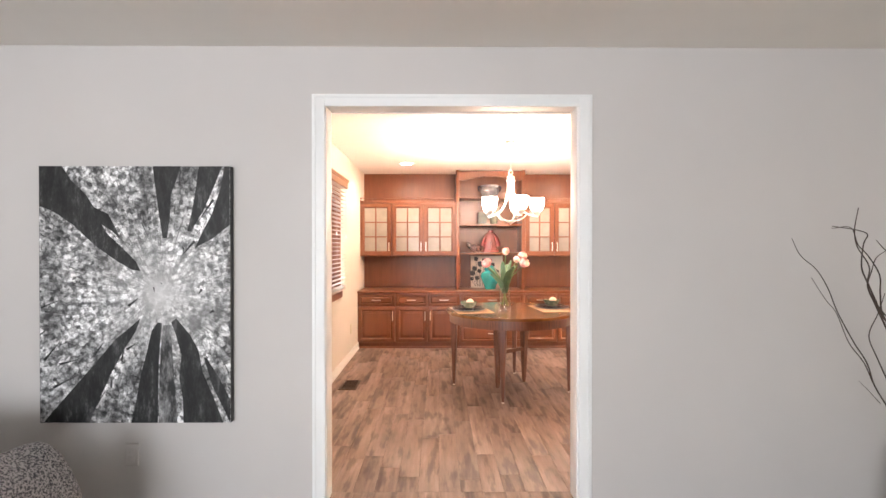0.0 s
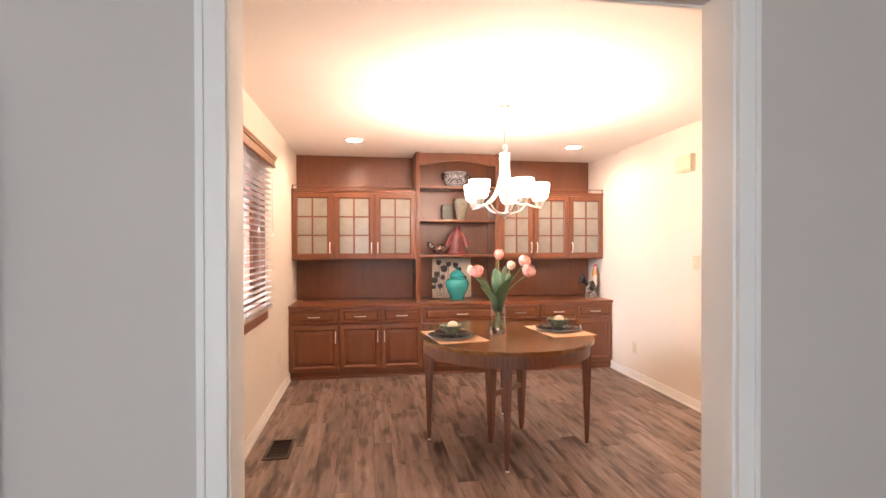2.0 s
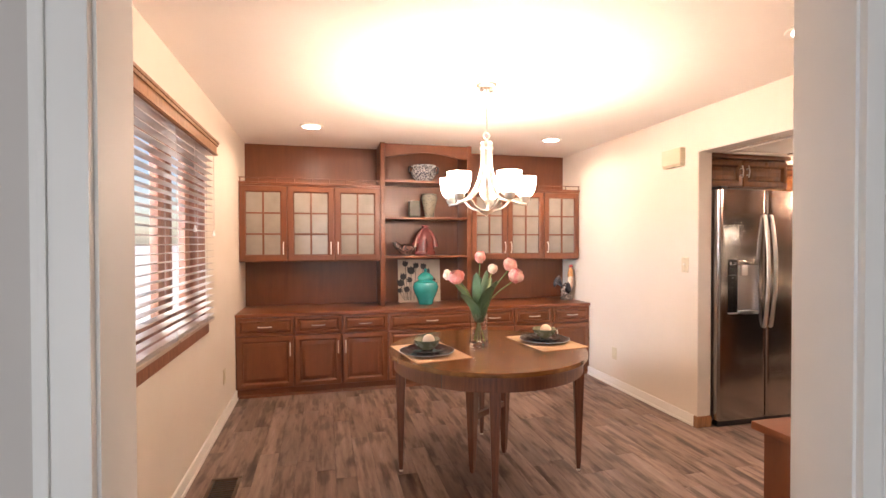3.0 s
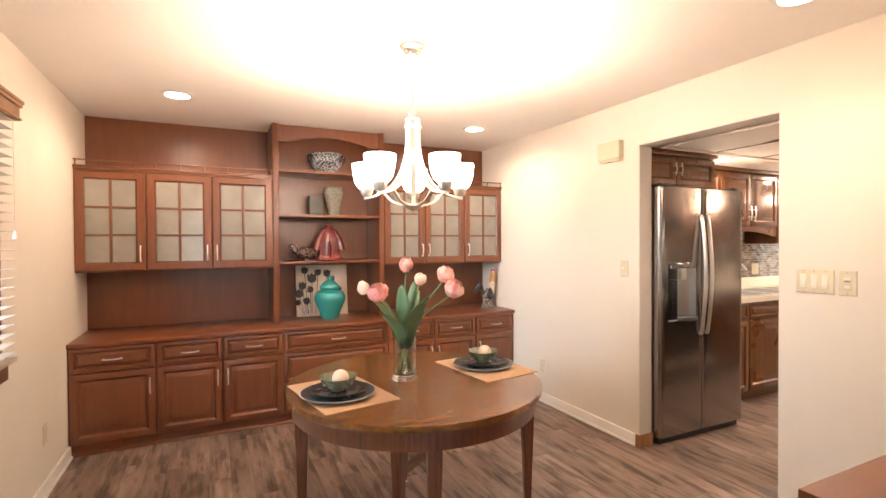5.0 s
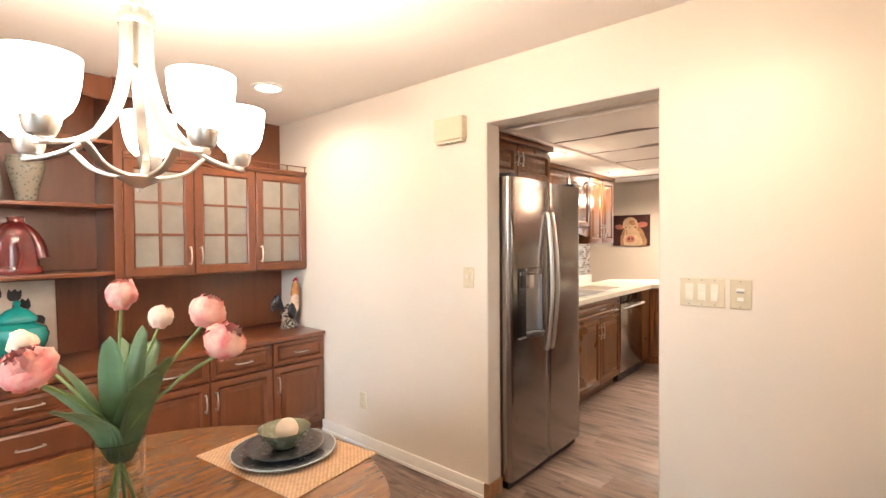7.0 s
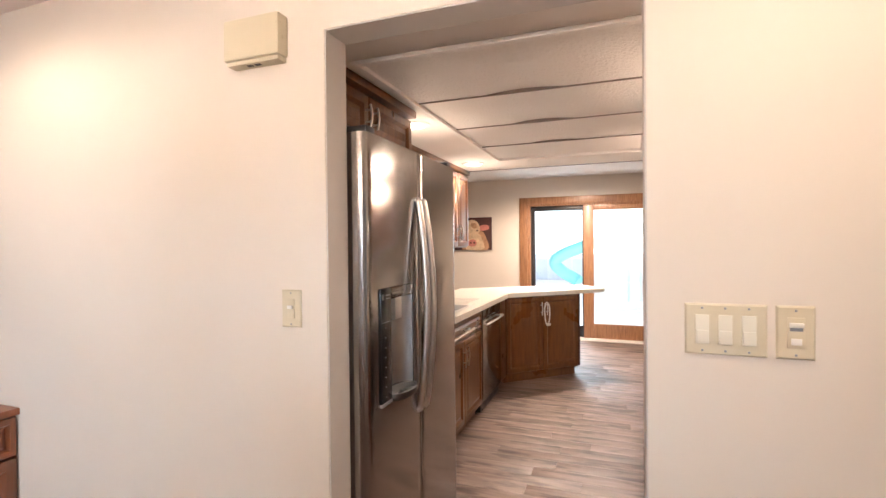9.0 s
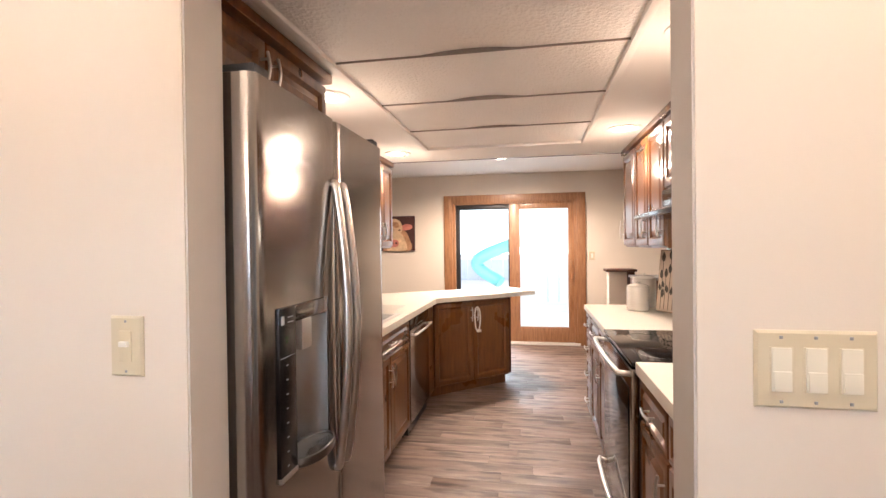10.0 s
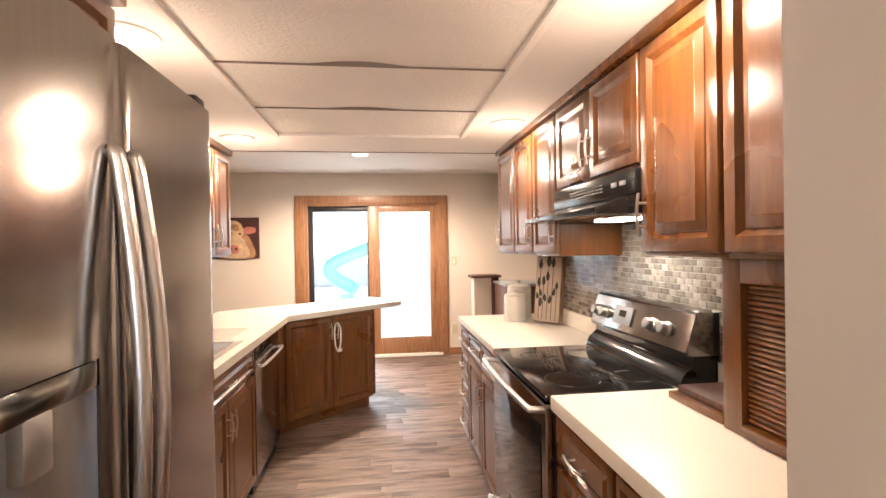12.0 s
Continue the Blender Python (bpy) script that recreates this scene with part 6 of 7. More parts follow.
part("body", lathe([(0, 0), (0.042, 0), (0.046, 0.01), (0.055, 0.07), (0.078, 0.16), (0.088, 0.21), (0.078, 0.235), (0.082, 0.25), (0.074, 0.25), (0.065, 0.235), (0, 0.22)], 36), M_FLORAL, b3, local=True)
b4 = thing("red_robe_vase", "glossy red robe-shaped ceramic vase on the third shelf", "vase", 1.0, YSH, 1.2505)
prof = [(0, 0), (0.072, 0), (0.076, 0.015), (0.073, 0.045), (0.070, 0.09), (0.068, 0.14), (0.066, 0.19), (0.058, 0.232), (0.036, 0.265), (0.024, 0.285), (0.030, 0.305), (0.026, 0.308), (0.020, 0.285), (0, 0.27)]
part("robe", lathe(prof, 40, squash=(1.35, 0.7)), M_RED, b4, local=True)
for s in (-1, 1):
    part("sleeve", tube([(s * 0.035, -0.005, 0.262), (s * 0.070, -0.014, 0.215), (s * 0.096, -0.020, 0.155), (s * 0.108, -0.024, 0.085)], 0.021, 14, taper=1.75, flat=0.75), M_RED, b4, local=True)
part("hem", lathe([(0, 0.001), (0.080, 0.001), (0.083, 0.008), (0.082, 0.036), (0.078, 0.042), (0, 0.042)], 40, squash=(1.35, 0.72)), M_RED, b4, local=True)
part("sash", tube([(0, -0.066, 0.17), (0.01, -0.072, 0.10), (0.0, -0.064, 0.03)], 0.010, 8), M_RED, b4, local=True)
M_COMB = plain("red_comb_glaze", (0.40, 0.03, 0.04), 0.25, relief=0)
me_ = bpy.data.meshes["robe"]
for v in me_.vertices:
    a = math.atan2(v.co.y, v.co.x)
    k = 1 + 0.06 * max(0.0, 1 - v.co.z / 0.2) * math.sin(11 * a)
    v.co.x, v.co.y = v.co.x * k, v.co.y * k
b5 = thing("hen_figurine", "small dark speckled ceramic hen with a red comb on the shelf", "figurine", 0.80, YSH - 0.02, 1.2505)
bm = lathe([(0.001, -0.075), (0.035, -0.06), (0.048, -0.02), (0.042, 0.03), (0.024, 0.07), (0.001, 0.085)], 20, m=pose(0.0, 0, 0.052) @ pose(0, 0, 0, 0, 90, 0))
lathe([(0.001, 0), (0.02, 0.01), (0.012, 0.05), (0.016, 0.06), (0.001, 0.08)], 12, bm=bm, m=pose(0.05, 0, 0.05, 0, 35, 0))
lathe([(0.001, 0), (0.03, 0.01), (0.024, 0.06), (0.001, 0.085)], 12, bm=bm, squash=(1, 0.4), m=pose(-0.055, 0, 0.06, 0, -50, 0))
lathe([(0, -0.052), (0.03, -0.052), (0.026, -0.02), (0, -0.02)], 16, bm=bm, m=pose(0, 0, 0.053))
bm.transform(Matrix.Scale(1.2, 4))
part("figure", bm, M_HEN, b5, local=True)
part("comb", lathe([(0, -0.012), (0.020, -0.006), (0.026, 0.008), (0.016, 0.024), (0, 0.030)], 16, (0.098, -0.012, 0.125), squash=(1.1, 0.5)), M_COMB, b5, local=True)
art = thing("tulip_picture", "square cream picture of black tulip silhouettes leaning on the panelling", "picture", 0.955, 7.93, 0.753)
m = pose(0.955, 7.90, 0.754) @ pose(0, 0, 0, -6, 0, 0)
part("canvas", box(bmesh.new(), -0.225, 0.225, -0.012, 0.012, 0, 0.45, 0.003, m), M_ART, art)
M_INK = plain("black_ink", (0.022, 0.02, 0.02), 0.6, relief=0)
bm = bmesh.new()
BLOOMS = [(-0.172, 0.27, 0.036, -8), (-0.088, 0.335, 0.044, 4), (-0.200, 0.205, 0.040, 6), (-0.035, 0.385, 0.032, 5), (0.045, 0.375, 0.034, -6), (0.082, 0.320, 0.034, 10), (0.140, 0.225, 0.036, 78), (-0.138, 0.135, 0.032, 20),
          (-0.212, 0.125, 0.026, -70), (-0.150, 0.405, 0.032, -12), (-0.105, 0.235, 0.030, 75)]
for x, z, r, lean in BLOOMS:
    c, s_ = math.cos(radians(lean)), math.sin(radians(lean))
    outline = [(-0.45, -0.9), (0.45, -0.9), (0.85, -0.45), (0.92, 0.25), (0.80, 1.0), (0.40, 0.62), (0.0, 1.08), (-0.40, 0.62), (-0.80, 1.0), (-0.92, 0.25), (-0.85, -0.45)]
    bm.faces.new([bm.verts.new(m @ Vector((x + r * (a * c - b * s_), -0.0135, min(0.447, z + r * (a * s_ + b * c))))) for a, b in outline])
    if z > 0.12:
        foot = x * 0.55 - 0.045
        bm.faces.new([bm.verts.new(m @ Vector(p)) for p in ((foot - 0.002, -0.013, 0.02), (foot + 0.002, -0.013, 0.02), (x + 0.003, -0.013, z - r * 0.6), (x - 0.003, -0.013, z - r * 0.6))])
part("tulip_print", bm, M_INK, art, "black tulip silhouettes", kind="stuff")
jar = thing("ginger_jar", "glossy turquoise ginger jar with a domed lid on the cherry top", "jar", 0.985, 7.74, 0.7525)
part("body", lathe([(r * 1.14, h * 1.14) for r, h in [(0, 0), (0.062, 0), (0.066, 0.012), (0.078, 0.05), (0.108, 0.12), (0.116, 0.16), (0.104, 0.195), (0.066, 0.215), (0.060, 0.222), (0, 0.222)]], 44), M_TEAL, jar, local=True)
part("lid", lathe([(r * 1.14, h * 1.14) for r, h in [(0.072, 0.2225), (0.074, 0.236), (0.068, 0.248), (0.042, 0.275), (0.014, 0.288), (0.010, 0.296), (0.016, 0.306), (0.010, 0.318), (0, 0.322)]], 40), M_TEAL, jar, local=True)
rs = thing("rooster_figurine", "tall ceramic rooster with black tail and cream breast on cherry top", "figurine", 2.56, 7.72, 0.7525)
M_CREAMG = plain("cream_glaze", (0.60, 0.44, 0.33), 0.3, var=0.2, scale=20, coat=0.5)
M_HACKLE = plain("amber_glaze", (0.50, 0.23, 0.07), 0.3, var=0.3, scale=30, coat=0.5)
part("base", lathe([(0, 0), (0.066, 0), (0.070, 0.012), (0.058, 0.03), (0.050, 0.05), (0, 0.06)], 24, squash=(1.1, 0.8)), M_ROOST, rs, local=True)
part("body", lathe([(0, -0.085), (0.035, -0.075), (0.062, -0.04), (0.068, 0.0), (0.056, 0.045), (0.032, 0.08), (0, 0.09)], 28, m=pose(-0.005, 0, 0.115, 0, 28, 0), squash=(0.85, 0.75)), M_ROOST, rs, local=True)
part("breast", lathe([(0, -0.07), (0.030, -0.055), (0.046, -0.015), (0.044, 0.03), (0.030, 0.075), (0.020, 0.11), (0, 0.12)], 24, m=pose(0.030, -0.012, 0.165, 0, 10, 0), squash=(0.9, 0.85)), M_CREAMG, rs, local=True)
part("hackle", lathe([(0, -0.045), (0.032, -0.035), (0.035, -0.01), (0.026, 0.03), (0.022, 0.055), (0.012, 0.075), (0, 0.08)], 20, (0.048, -0.004, 0.275), squash=(1, 0.85)), M_HACKLE, rs, local=True)
for k, (dx, dz, hook) in enumerate(((-0.050, 0.125, 0.045), (-0.070, 0.110, 0.040), (-0.085, 0.085, 0.030), (-0.090, 0.055, 0.020), (-0.080, 0.030, 0.015))):
    part("tail_feather", tube([(-0.040, 0, 0.130), (-0.055 + dx * 0.4, (k - 2) * 0.004, 0.150 + dz * 0.6), (-0.045 + dx, (k - 2) * 0.007, 0.140 + dz), (-0.045 + dx - hook * 0.5, (k - 2) * 0.008, 0.125 + dz - hook)], 0.010, 8, taper=0.9, flat=0.6), M_DARKBL, rs, local=True)
part("wing", lathe([(0, -0.06), (0.03, -0.04), (0.036, 0.0), (0.02, 0.05), (0, 0.07)], 16, (-0.005, -0.048, 0.13), squash=(1.1, 0.4)), M_DARKBL, rs, local=True)
bm = bmesh.new()
for k, (dx, dz, r) in enumerate(((-0.014, 0.0, 0.010), (-0.004, 0.010, 0.012), (0.008, 0.012, 0.012), (0.018, 0.004, 0.009))):
    lathe([(0, -r), (r * 0.8, -r * 0.5), (r, 0), (r * 0.6, r * 0.9), (0, r * 1.3)], 12, (0.052 + dx, -0.004, 0.358 + dz), bm, squash=(1, 0.4))
part("comb", bm, M_COMB, rs, local=True)
part("beak", lathe([(0, 0.022), (0.007, 0), (0, -0.003)], 10, m=pose(0.068, -0.006, 0.333, 0, 100, 0)), M_HACKLE, rs, local=True)
part("wattle", lathe([(0, -0.02), (0.010, -0.015), (0.008, 0.01), (0, 0.015)], 12, (0.070, -0.006, 0.308), squash=(1, 0.5)), M_COMB, rs, local=True)

# floor register
M_REG = plain("brown_metal", (0.10, 0.065, 0.045), 0.4, 0.6, relief=0)
vt = thing("floor_register", "brown metal floor register set in the plank floor by the wall", "floor vent", -0.575, 5.77, 0.0)
part("frame", boxes([(-0.655, -0.49, 5.62, 5.645, 0.004, 0.010), (-0.655, -0.49, 5.915, 5.94, 0.004, 0.010), (-0.655, -0.635, 5.645, 5.915, 0.004, 0.010), (-0.51, -0.49, 5.645, 5.915, 0.004, 0.010), (-0.635, -0.51, 5.775, 5.785, 0.004, 0.009)], 0.001), M_REG, vt)
# flat black sheet under the louvers, paints the shade of the open duct
part("well", one(-0.635, -0.51, 5.645, 5.915, 0.0035, 0.0045), M_BLACKP, vt)
for k in range(11):
    if k != 5:
        part("louver", one(-0.634, -0.511, 5.655 + k * 0.0245, 5.659 + k * 0.0245, 0.0047, 0.0085), M_REG, vt)

# console by the doorway wall
con = thing("console_table", "long stained wooden console with a plain top against the doorway wall", "console table", 2.0, 4.05, 0)
part("top", one(1.445, 2.63, 3.80, 4.31, 0.722, 0.75, bevel=0.004), M_CHERRY_H, con)
part("body", one(1.475, 2.60, 3.83, 4.285, 0.08, 0.7215, bevel=0.003), M_CHERRY, con)
part("plinth", one(1.50, 2.58, 3.85, 4.25, 0.0, 0.0795), M_DARKW, con)

# ---- living room ----
can_ = thing("canvas_print", "large black and white canvas print of tall trees seen from below", "picture", -1.258, YS, 0.44)


def forest():
    mat, nt, b = nodes_of("forest_print")
    tc = nt.nodes.new("ShaderNodeTexCoord").outputs["Object"]
    leaf = noise_at(nt, tc, 26, 8, (1, 1, 1), 0.75)
    vo = nt.nodes.new("ShaderNodeTexVoronoi")
    vo.inputs["Scale"].default_value = 48
    nt.links.new(tc, vo.inputs["Vector"])
    big = noise_at(nt, tc, 3.2, 3)
    sep = nt.nodes.new("ShaderNodeVectorMath")
    sep.operation = "DISTANCE"
    nt.links.new(tc, sep.inputs[0])
    sep.inputs[1].default_value = (0.127, -0.02, 0.656)
    vo.inputs["Scale"].default_value = 56
    split = nt.nodes.new("ShaderNodeSeparateXYZ")
    away = nt.nodes.new("ShaderNodeVectorMath")
    away.operation = "SUBTRACT"
    nt.links.new(tc, away.inputs[0])
    away.inputs[1].default_value = (0.127, -0.02, 0.656)
    nt.links.new(away.outputs[0], split.inputs[0])
    turn = nt.nodes.new("ShaderNodeMath")
    turn.operation = "ARCTAN2"
    nt.links.new(split.outputs["Z"], turn.inputs[0])
    nt.links.new(split.outputs["X"], turn.inputs[1])
    polar = nt.nodes.new("ShaderNodeCombineXYZ")
    nt.links.new(turn.outputs[0], polar.inputs["X"])
    nt.links.new(sep.outputs["Value"], polar.inputs["Y"])
    rays = noise_at(nt, polar.outputs[0], 1.0, 7, (9.0, 3.2, 1.0), 0.7)
    twigs = noise_at(nt, polar.outputs[0], 1.0, 5, (34.0, 9.0, 1.0), 0.65)
    cell = mixed(nt, vo.outputs["Color"], leaf, 0.80)
    bw = nt.nodes.new("ShaderNodeRGBToBW")
    nt.links.new(cell, bw.inputs[0])
    c = ramp(nt, bw.outputs[0], [(0.36, (0.03,) * 3), (0.45, (0.20,) * 3), (0.52, (0.50,) * 3), (0.60, (0.92,) * 3)])
    broad = noise_at(nt, tc, 6.0, 6, (1, 1, 1), 0.7)
    c = mixed(nt, c, ramp(nt, broad, [(0.38, (0.22,) * 3), (0.50, (0.85,) * 3), (0.62, (1.5,) * 3)]), 0.9, "MULTIPLY")
    c = mixed(nt, c, ramp(nt, rays, [(0.38, (0.15,) * 3), (0.50, (0.9,) * 3), (0.64, (1.4,) * 3)]), 0.75, "MULTIPLY")
    c = mixed(nt, c, ramp(nt, twigs, [(0.37, (0.06,) * 3), (0.42, (1.0,) * 3)]), 0.7, "MULTIPLY")
    c = mixed(nt, c, ramp(nt, big, [(0.36, (0.5,) * 3), (0.58, (1.25,) * 3)]), 0.8, "MULTIPLY")
    near = ramp(nt, sep.outputs["Value"], [(0.02, (0.70,) * 3), (0.12, (0.30,) * 3), (0.40, (0.0,) * 3)])
    c = mixed(nt, c, (0.85, 0.85, 0.84), near)
    nt.links.new(c, b.inputs["Base Color"])
    b.inputs["Roughness"].default_value = 0.55
    return mat


M_FOREST = forest()
M_CANEDGE = plain("canvas_edge", (0.03, 0.03, 0.03), 0.6)
CX0, CX1, CZ0, CZ1 = -1.738, -0.778, 0.442, 1.742
part("canvas", one(CX0, CX1, YS - 0.038, YS - 0.002, CZ0, CZ1, bevel=0.002), M_FOREST, can_)


def bark(name, lo, mid, hi):
    mat, nt, b = nodes_of(name)
    tc = nt.nodes.new("ShaderNodeTexCoord").outputs["Object"]
    nt.links.new(ramp(nt, noise_at(nt, tc, 20, 7, (1, 1, 0.35), 0.75), [(0.42, (lo,) * 3), (0.56, (mid,) * 3), (0.68, (hi,) * 3)]), b.inputs["Base Color"])
    b.inputs["Roughness"].default_value = 0.55
    return mat


M_BARK = bark("printed_bark", 0.004, 0.025, 0.13)
M_BARKLIT = bark("printed_pale_bark", 0.02, 0.22, 0.55)
PX = lambda x, y: (CX0 + (x - 131) / 568 * (CX1 - CX0), CZ1 - (y - 22) / 760 * (CZ1 - CZ0))
TRUNKS = [[(131, 22), (200, 22), (224, 61), (270, 106), (294, 143), (336, 163), (356, 200), (373, 237), (348, 214), (317, 195), (336, 225), (373, 258), (418, 303), (432, 332), (406, 328), (356, 299), (294, 254), (233, 196), (171, 155), (131, 140)],
          [(469, 22), (553, 22), (540, 61), (523, 106), (520, 172), (511, 233), (498, 236), (487, 163), (476, 81)],
          [(606, 22), (676, 22), (645, 98), (619, 155), (583, 214), (571, 214), (586, 155), (597, 89)],
          [(683, 22), (698, 22), (698, 196), (645, 237), (594, 264), (614, 221), (645, 163), (670, 89)],
          [(142, 780), (191, 723), (257, 649), (311, 587), (356, 534), (402, 497), (431, 472), (418, 509), (381, 567), (340, 641), (307, 715), (278, 780)],
          [(403, 782), (418, 715), (431, 641), (451, 567), (464, 509), (482, 484), (495, 486), (488, 558), (484, 641), (482, 782)],
          [(485, 782), (487, 641), (492, 558), (498, 492), (520, 492), (526, 567), (531, 649), (541, 782)],
          [(559, 782), (556, 706), (546, 649), (553, 583), (538, 525), (523, 484), (538, 472), (579, 521), (604, 567), (616, 632), (645, 698), (678, 782)],
          [(698, 782), (678, 739), (649, 682), (633, 632), (619, 587), (629, 591), (670, 657), (699, 715)]]
for k, poly in enumerate(TRUNKS):
    bm = bmesh.new()
    fv = [bm.verts.new((x, YS - 0.0392, z)) for x, z in (PX(a, b) for a, b in poly)]
    bm.faces.new(fv)
    part("trunk_print", bm, M_BARKLIT if k == 6 else M_BARK, can_)
bm = bmesh.new()
rnd = random.Random(8)
for k in range(34):
    a, b = rnd.uniform(140, 690), rnd.uniform(40, 760)
    dx, dy = (a - 490) * 0.22 + rnd.uniform(-30, 30), (b - 400) * 0.22 + rnd.uniform(-30, 30)
    p, q, r_ = PX(a, b), PX(min(695, max(135, a + dx)), min(778, max(26, b + dy))), PX(min(695, max(135, a + dx + 6)), min(778, max(26, b + dy + 6)))
    bm.faces.new([bm.verts.new((x, YS - 0.0388, z)) for x, z in (p, q, r_)])
part("twig_print", bm, M_BARK, can_, kind="stuff")
for a in (CX1, CX0 - 0.0015):
    part("edge", one(a, a + 0.0015, YS - 0.037, YS - 0.002, CZ0, CZ1), M_CANEDGE, can_)



def tweed():
    mat, nt, b = nodes_of("black_white_tweed")
    tc = nt.nodes.new("ShaderNodeTexCoord").outputs["Object"]
    f = noise_at(nt, tc, 130, 3, (1, 1, 1), 0.8)
    nt.links.new(ramp(nt, f, [(0.44, (0.03, 0.03, 0.04)), (0.54, (0.42, 0.40, 0.40))]), b.inputs["Base Color"])
    bump(nt, b, f, 0.8, 0.003)
    b.inputs["Roughness"].default_value = 0.9
    return mat


M_TWEED = tweed()
arm = thing("armchair", "black and white tweed upholstered armchair with a rounded arm", "armchair", -1.83, 2.85, 0)
rail = [(-1.30, 2.45), (-1.30, 3.20), (-1.12, 3.20), (-1.12, 2.45)]
bm = bmesh.new()
sec = [(-1.37, 0.10), (-1.375, 0.46), (-1.365, 0.53), (-1.325, 0.575), (-1.28, 0.585), (-1.22, 0.55), (-1.16, 0.47), (-1.12, 0.38), (-1.09, 0.30), (-1.09, 0.10)]
for s in (0,):
    L = [[bm.verts.new((x, y, z)) for x, z in sec] for y in (2.35, 2.40, 3.10, 3.15)]
    for i in (0, 3):
        for v in L[i]:
            v.co.x = -1.18 + (v.co.x + 1.18) * 0.86
            v.co.z = 0.1 + (v.co.z - 0.1) * 0.95
    for a, b in zip(L, L[1:]):
        for i in range(len(sec)):
            j = (i + 1) % len(sec)
            bm.faces.new((a[i], a[j], b[j], b[i]))
    bm.faces.new(L[0]), bm.faces.new(L[3][::-1])
bmesh.ops.translate(bm, vec=(-0.045, 0, -0.008), verts=bm.verts[:])
ob = part("arm", bm, M_TWEED, arm)
ob.modifiers.new("round", "SUBSURF").render_levels = 2
part("back", one(-2.25, -1.515, 3.0, 3.16, 0.10, 0.60, bevel=0.05), M_TWEED, arm)
part("seat", one(-2.25, -1.42, 2.3, 2.99, 0.10, 0.46, bevel=0.05), M_TWEED, arm)
part("arm", one(-2.45, -2.255, 2.35, 3.15, 0.10, 0.60, bevel=0.06), M_TWEED, arm)
for x, y in ((-2.4, 2.42), (-1.19, 2.42), (-2.4, 3.08), (-1.19, 3.08)):
    part("leg", lathe([(0, 0), (0.018, 0), (0.026, 0.1), (0, 0.1)], 12, (x, y, 0)), M_DARKW, arm)

M_TWIG = plain("dry_twig", (0.07, 0.05, 0.04), 0.8, var=0.2, scale=20)
M_POT = plain("dark_grey_pot", (0.07, 0.07, 0.07), 0.5)
tw = thing("twig_arrangement", "tall dry curly willow twigs standing in a dark floor vase", "twigs", 2.45, 3.15, 0)
part("floor_vase", lathe([(0, 0), (0.10, 0), (0.13, 0.1), (0.12, 0.3), (0.06, 0.45), (0.07, 0.5), (0.055, 0.5), (0.05, 0.45), (0, 0.4)], 28, (0, 0, 0)), M_POT, tw, local=True)
TWIGS = [[(2.287, 0.491), (2.094, 0.731), (2.038, 0.856), (1.997, 0.94), (1.931, 1.066), (1.876, 1.166), (1.829, 1.242), (1.776, 1.3), (1.736, 1.37)],
         [(2.292, 0.491), (2.101, 0.724), (2.045, 0.852), (1.992, 0.935), (1.929, 1.059), (1.873, 1.119), (1.827, 1.207)],
         [(2.136, 0.677), (2.071, 0.735), (2.027, 0.777)],
         [(2.334, 0.491), (2.194, 0.91), (2.117, 1.056), (2.078, 1.112), (2.038, 1.189), (2.029, 1.252), (2.038, 1.345), (2.038, 1.386), (1.992, 1.405), (1.908, 1.421)],
         [(2.345, 0.491), (2.217, 0.91), (2.129, 1.049), (2.101, 1.142), (2.108, 1.219), (2.071, 1.298), (2.015, 1.345), (1.978, 1.414), (1.913, 1.412)],
         [(2.352, 0.491), (2.206, 0.887), (2.101, 1.084), (2.062, 1.173), (2.085, 1.252), (2.031, 1.335), (2.004, 1.405), (2.027, 1.498)],
         [(2.357, 0.491), (2.252, 0.956), (2.194, 1.235), (2.117, 1.328), (2.094, 1.363)],
         [(2.362, 0.491), (2.229, 0.91), (2.106, 1.08), (2.071, 1.166), (2.078, 1.235), (2.083, 1.289), (2.136, 1.319)],
         [(2.334, 0.491), (2.176, 0.724), (2.117, 0.87), (2.085, 0.963), (2.106, 1.056), (2.136, 1.142)]]
for k, pl in enumerate(TWIGS):
    y0 = 3.15 + (k % 3 - 1) * 0.012
    r = (0.0036, 0.003, 0.0016, 0.0048, 0.0042, 0.0048, 0.004, 0.004, 0.004)[k]
    part("twig", tube([(x, y0 + 0.012 * math.sin(i * 1.7 + k), z) for i, (x, z) in enumerate([(2.45, 0.46)] + pl if k != 2 else pl)], r, 6, taper=0.35, steps=5), M_TWIG, tw)

# ---- plank floors ----
floor = structure("floor", boxes([(XW - 0.1, XF, YS + 0.02, YN + 0.1, -0.1, -0.0015), (XK, XF, YN + 0.1, 9.3, -0.1, -0.0015), (XK + 0.1, XF, 2.4, YS + 0.02, -0.1, -0.0015)]), M_MULCH, "grey-brown vinyl plank floor")
PW, PL = 0.118, 0.92
plank_meshes = {}


def plank(x0, x1, y0, y1):
    key = (round(x1 - x0, 3), round(y1 - y0, 3))
    if key not in plank_meshes:
        w, l = key
        plank_meshes[key] = finish(box(bmesh.new(), 0.0006, w - 0.0006, 0.0006, l - 0.0006, -0.001, 0.003, 0.0007), "plank", M_PLANK)
    ob = new("plank", plank_meshes[key])
    ob.location = (x0, y0, 0)
    ob.parent = floor
    return ob


def lay(x0, x1, y0, y1, seed):
    rnd = random.Random(seed)
    x, n = x0, 0
    while x < x1 - 0.01:
        xe = min(x + PW, x1)
        y = y0 - round(rnd.uniform(0.1, PL), 2)
        while y < y1 - 0.01:
            a, b = max(y, y0), min(y + PL, y1)
            if b - a > 0.02:
                plank(x, xe, a, b)
                n += 1
            y += PL
        x = xe


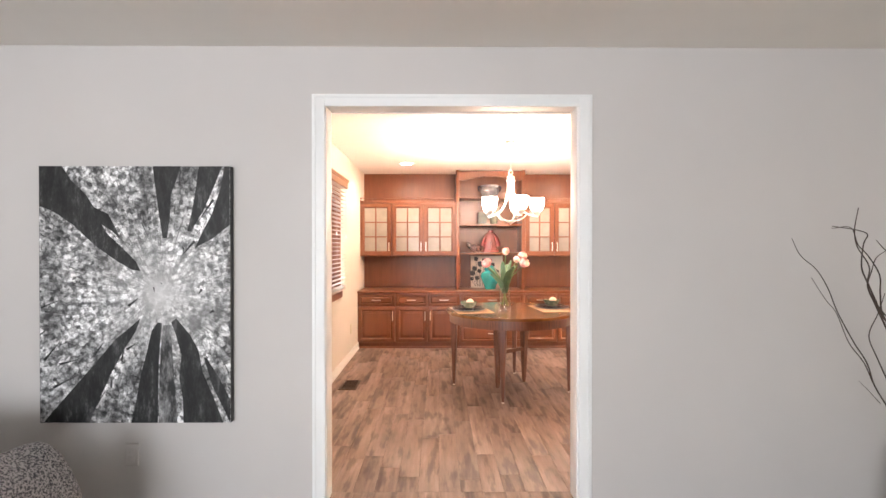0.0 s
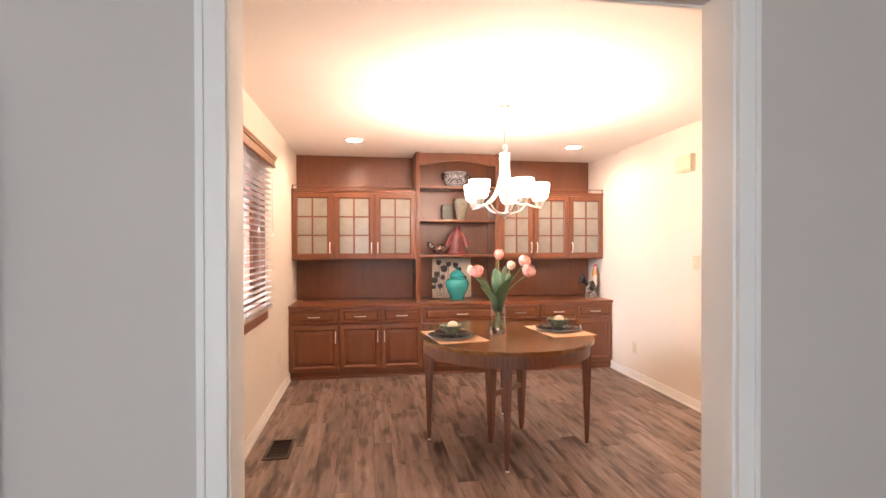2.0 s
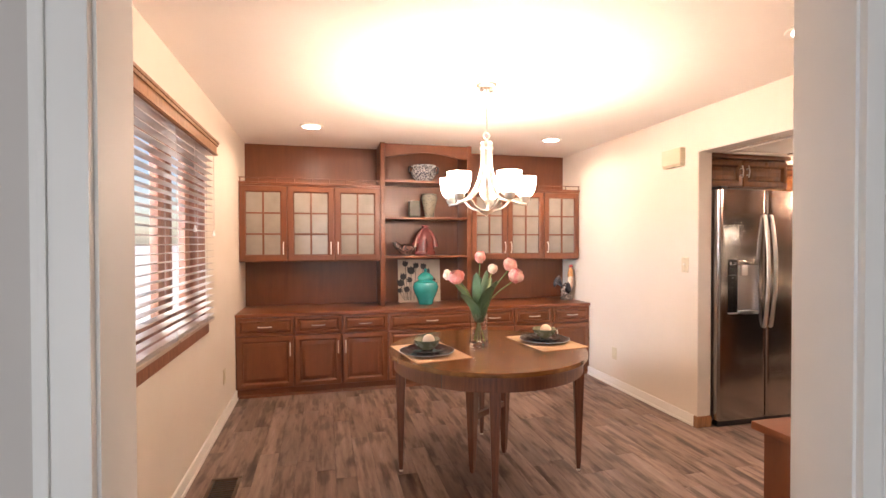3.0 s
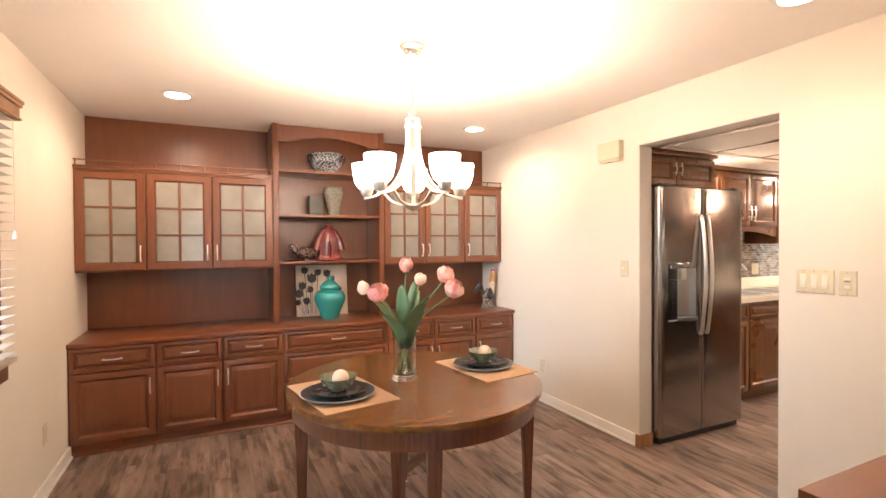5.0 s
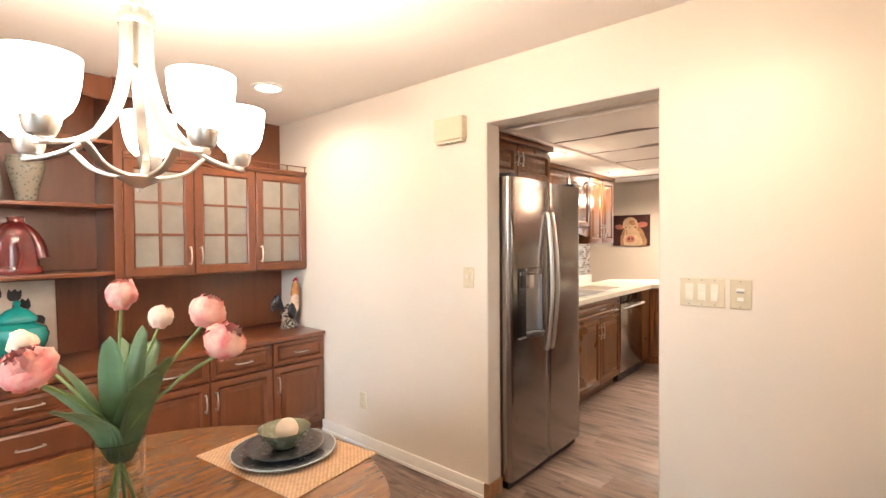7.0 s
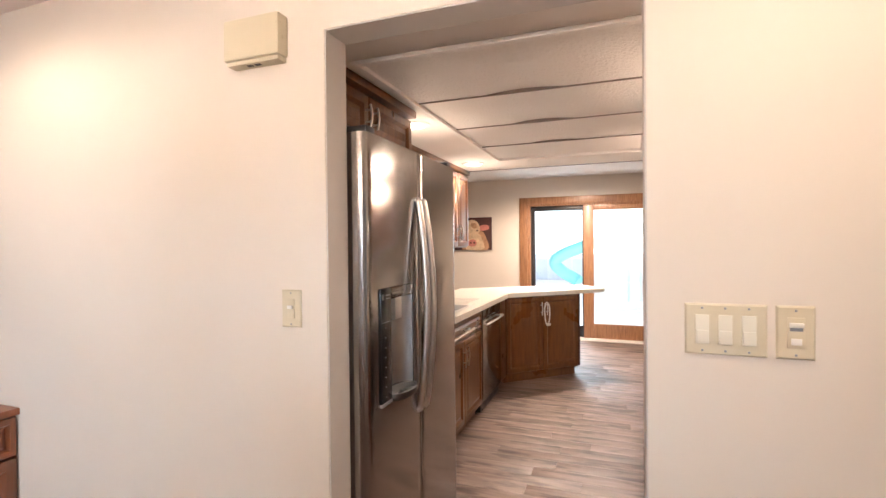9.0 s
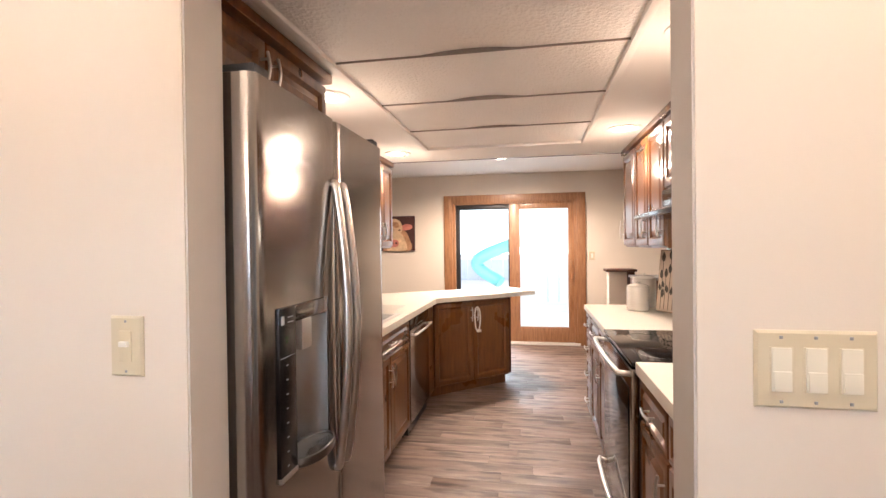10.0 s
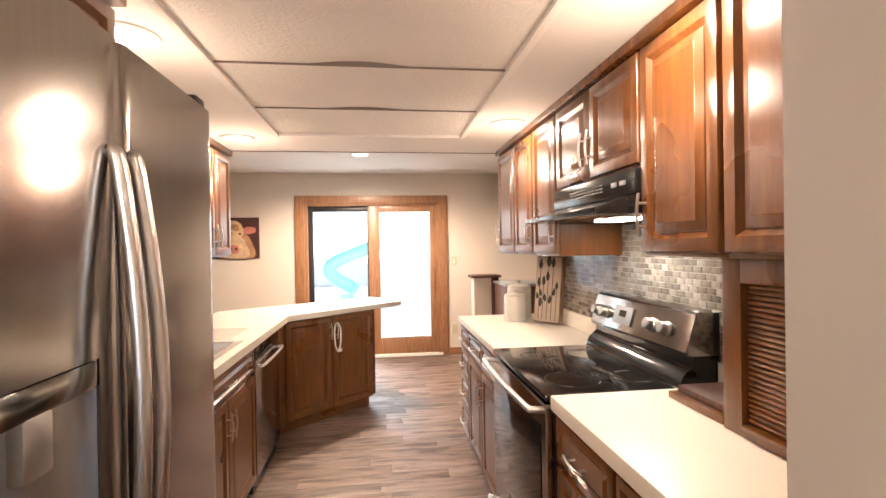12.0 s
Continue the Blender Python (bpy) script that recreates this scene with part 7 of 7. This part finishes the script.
lay(XW, XK, YD + 0.004, YN, 1)
lay(-0.300, 0.995, YS + 0.02, YD + 0.004, 2)
lay(XK, XF, YK0, YK1, 3)
bm = bmesh.new()
rnd = random.Random(5)
for (ax, bx, ay, by) in ((XK + 0.1, XF, YK1 + 0.12, 9.2), (XK + 0.1, XF, 2.4, YK0 - 0.12), (XSW, XF, YK0 - 0.12, YK0), (XNW, XF, YK1, YK1 + 0.12)):
    x = ax
    while x < bx - 0.01:
        y = ay - rnd.uniform(0.1, PL)
        while y < by:
            a, b = max(y, ay), min(y + PL, by)
            if b - a > 0.02:
                box(bm, x + 0.0006, min(x + PW, bx) - 0.0006, a + 0.0006, b - 0.0006, -0.001, 0.003)
            y += PL
        x += PW
part("far_planks", bm, M_PLANK, floor, kind="stuff", local=True)

# ---- mosaic backsplashes ----


def mosaic_mat():
    mat, nt, b = nodes_of("glass_mosaic")
    info = nt.nodes.new("ShaderNodeObjectInfo").outputs["Random"]
    geo = nt.nodes.new("ShaderNodeNewGeometry").outputs["Random Per Island"]
    add = nt.nodes.new("ShaderNodeMath")
    add.operation = "ADD"
    nt.links.new(info, add.inputs[0])
    nt.links.new(geo, add.inputs[1])
    fr = nt.nodes.new("ShaderNodeMath")
    fr.operation = "FRACT"
    nt.links.new(add.outputs[0], fr.inputs[0])
    c = ramp(nt, fr.outputs[0], [(0.0, (0.10, 0.085, 0.07)), (0.25, (0.22, 0.19, 0.155)), (0.45, (0.38, 0.35, 0.31)), (0.7, (0.14, 0.115, 0.09)), (1.0, (0.46, 0.43, 0.38))])
    c = mixed(nt, c, ramp(nt, noise_at(nt, coords(nt), 60, 3), [(0.3, (0.8,) * 3), (0.7, (1.2,) * 3)]), 0.5, "MULTIPLY")
    nt.links.new(c, b.inputs["Base Color"])
    b.inputs["Roughness"].default_value = 0.16
    b.inputs["Coat Weight"].default_value = 0.6
    return mat


M_TILE = mosaic_mat()
M_GROUT = plain("pale_grout", (0.50, 0.48, 0.44), 0.85, var=0.05)
structure("backsplash_grout", boxes([(3.47, 5.80, YK0, YK0 + 0.003, 1.0, 1.59), (3.71, XNW - 0.002, YK1 - 0.003, YK1, 1.0, 1.53)]), M_GROUT)
TW, TH, TG = 0.048, 0.0225, 0.0024
tile_me = finish(box(bmesh.new(), 0, TW, 0, 0.006, 0, TH, 0.0012), "tile", M_TILE)
joined = bmesh.new()
count = 0
r = 0
z = 1.004
while z + TH < 1.585:
    x = 3.48 - (TW + TG) * (0.5 if r % 2 else 0.0)
    while x < 5.80:
        a, b = max(x, 3.475), min(x + TW, 5.80)
        if b - a > 0.006 and not (z > 1.36 and not 3.81 < x < 4.54):
            if 3.56 < x < 4.50 and z < 1.40 and b - a > TW - 0.001:
                ob = new("tile", tile_me)
                ob.location = (x, YK0 + 0.002, z)
                ob.parent = wall_ks
                count += 1
            else:
                box(joined, a, b, YK0 + 0.002, YK0 + 0.008, z, z + TH)
        x += TW + TG
    z += TH + TG
    r += 1
part("far_tiles", joined, M_TILE, wall_ks, kind="stuff", local=True)
joined = bmesh.new()
r, z = 0, 1.014
while z + TH < 1.52:
    x = 3.72 - (TW + TG) * (0.5 if r % 2 else 0.0)
    while x < 5.89:
        a, b = max(x, 3.715), min(x + TW, 5.893)
        if b - a > 0.006:
            box(joined, a, b, YK1 - 0.008, YK1 - 0.002, z, z + TH)
        x += TW + TG
    z += TH + TG
    r += 1
part("sink_tiles", joined, M_TILE, wall_kn, kind="stuff", local=True)
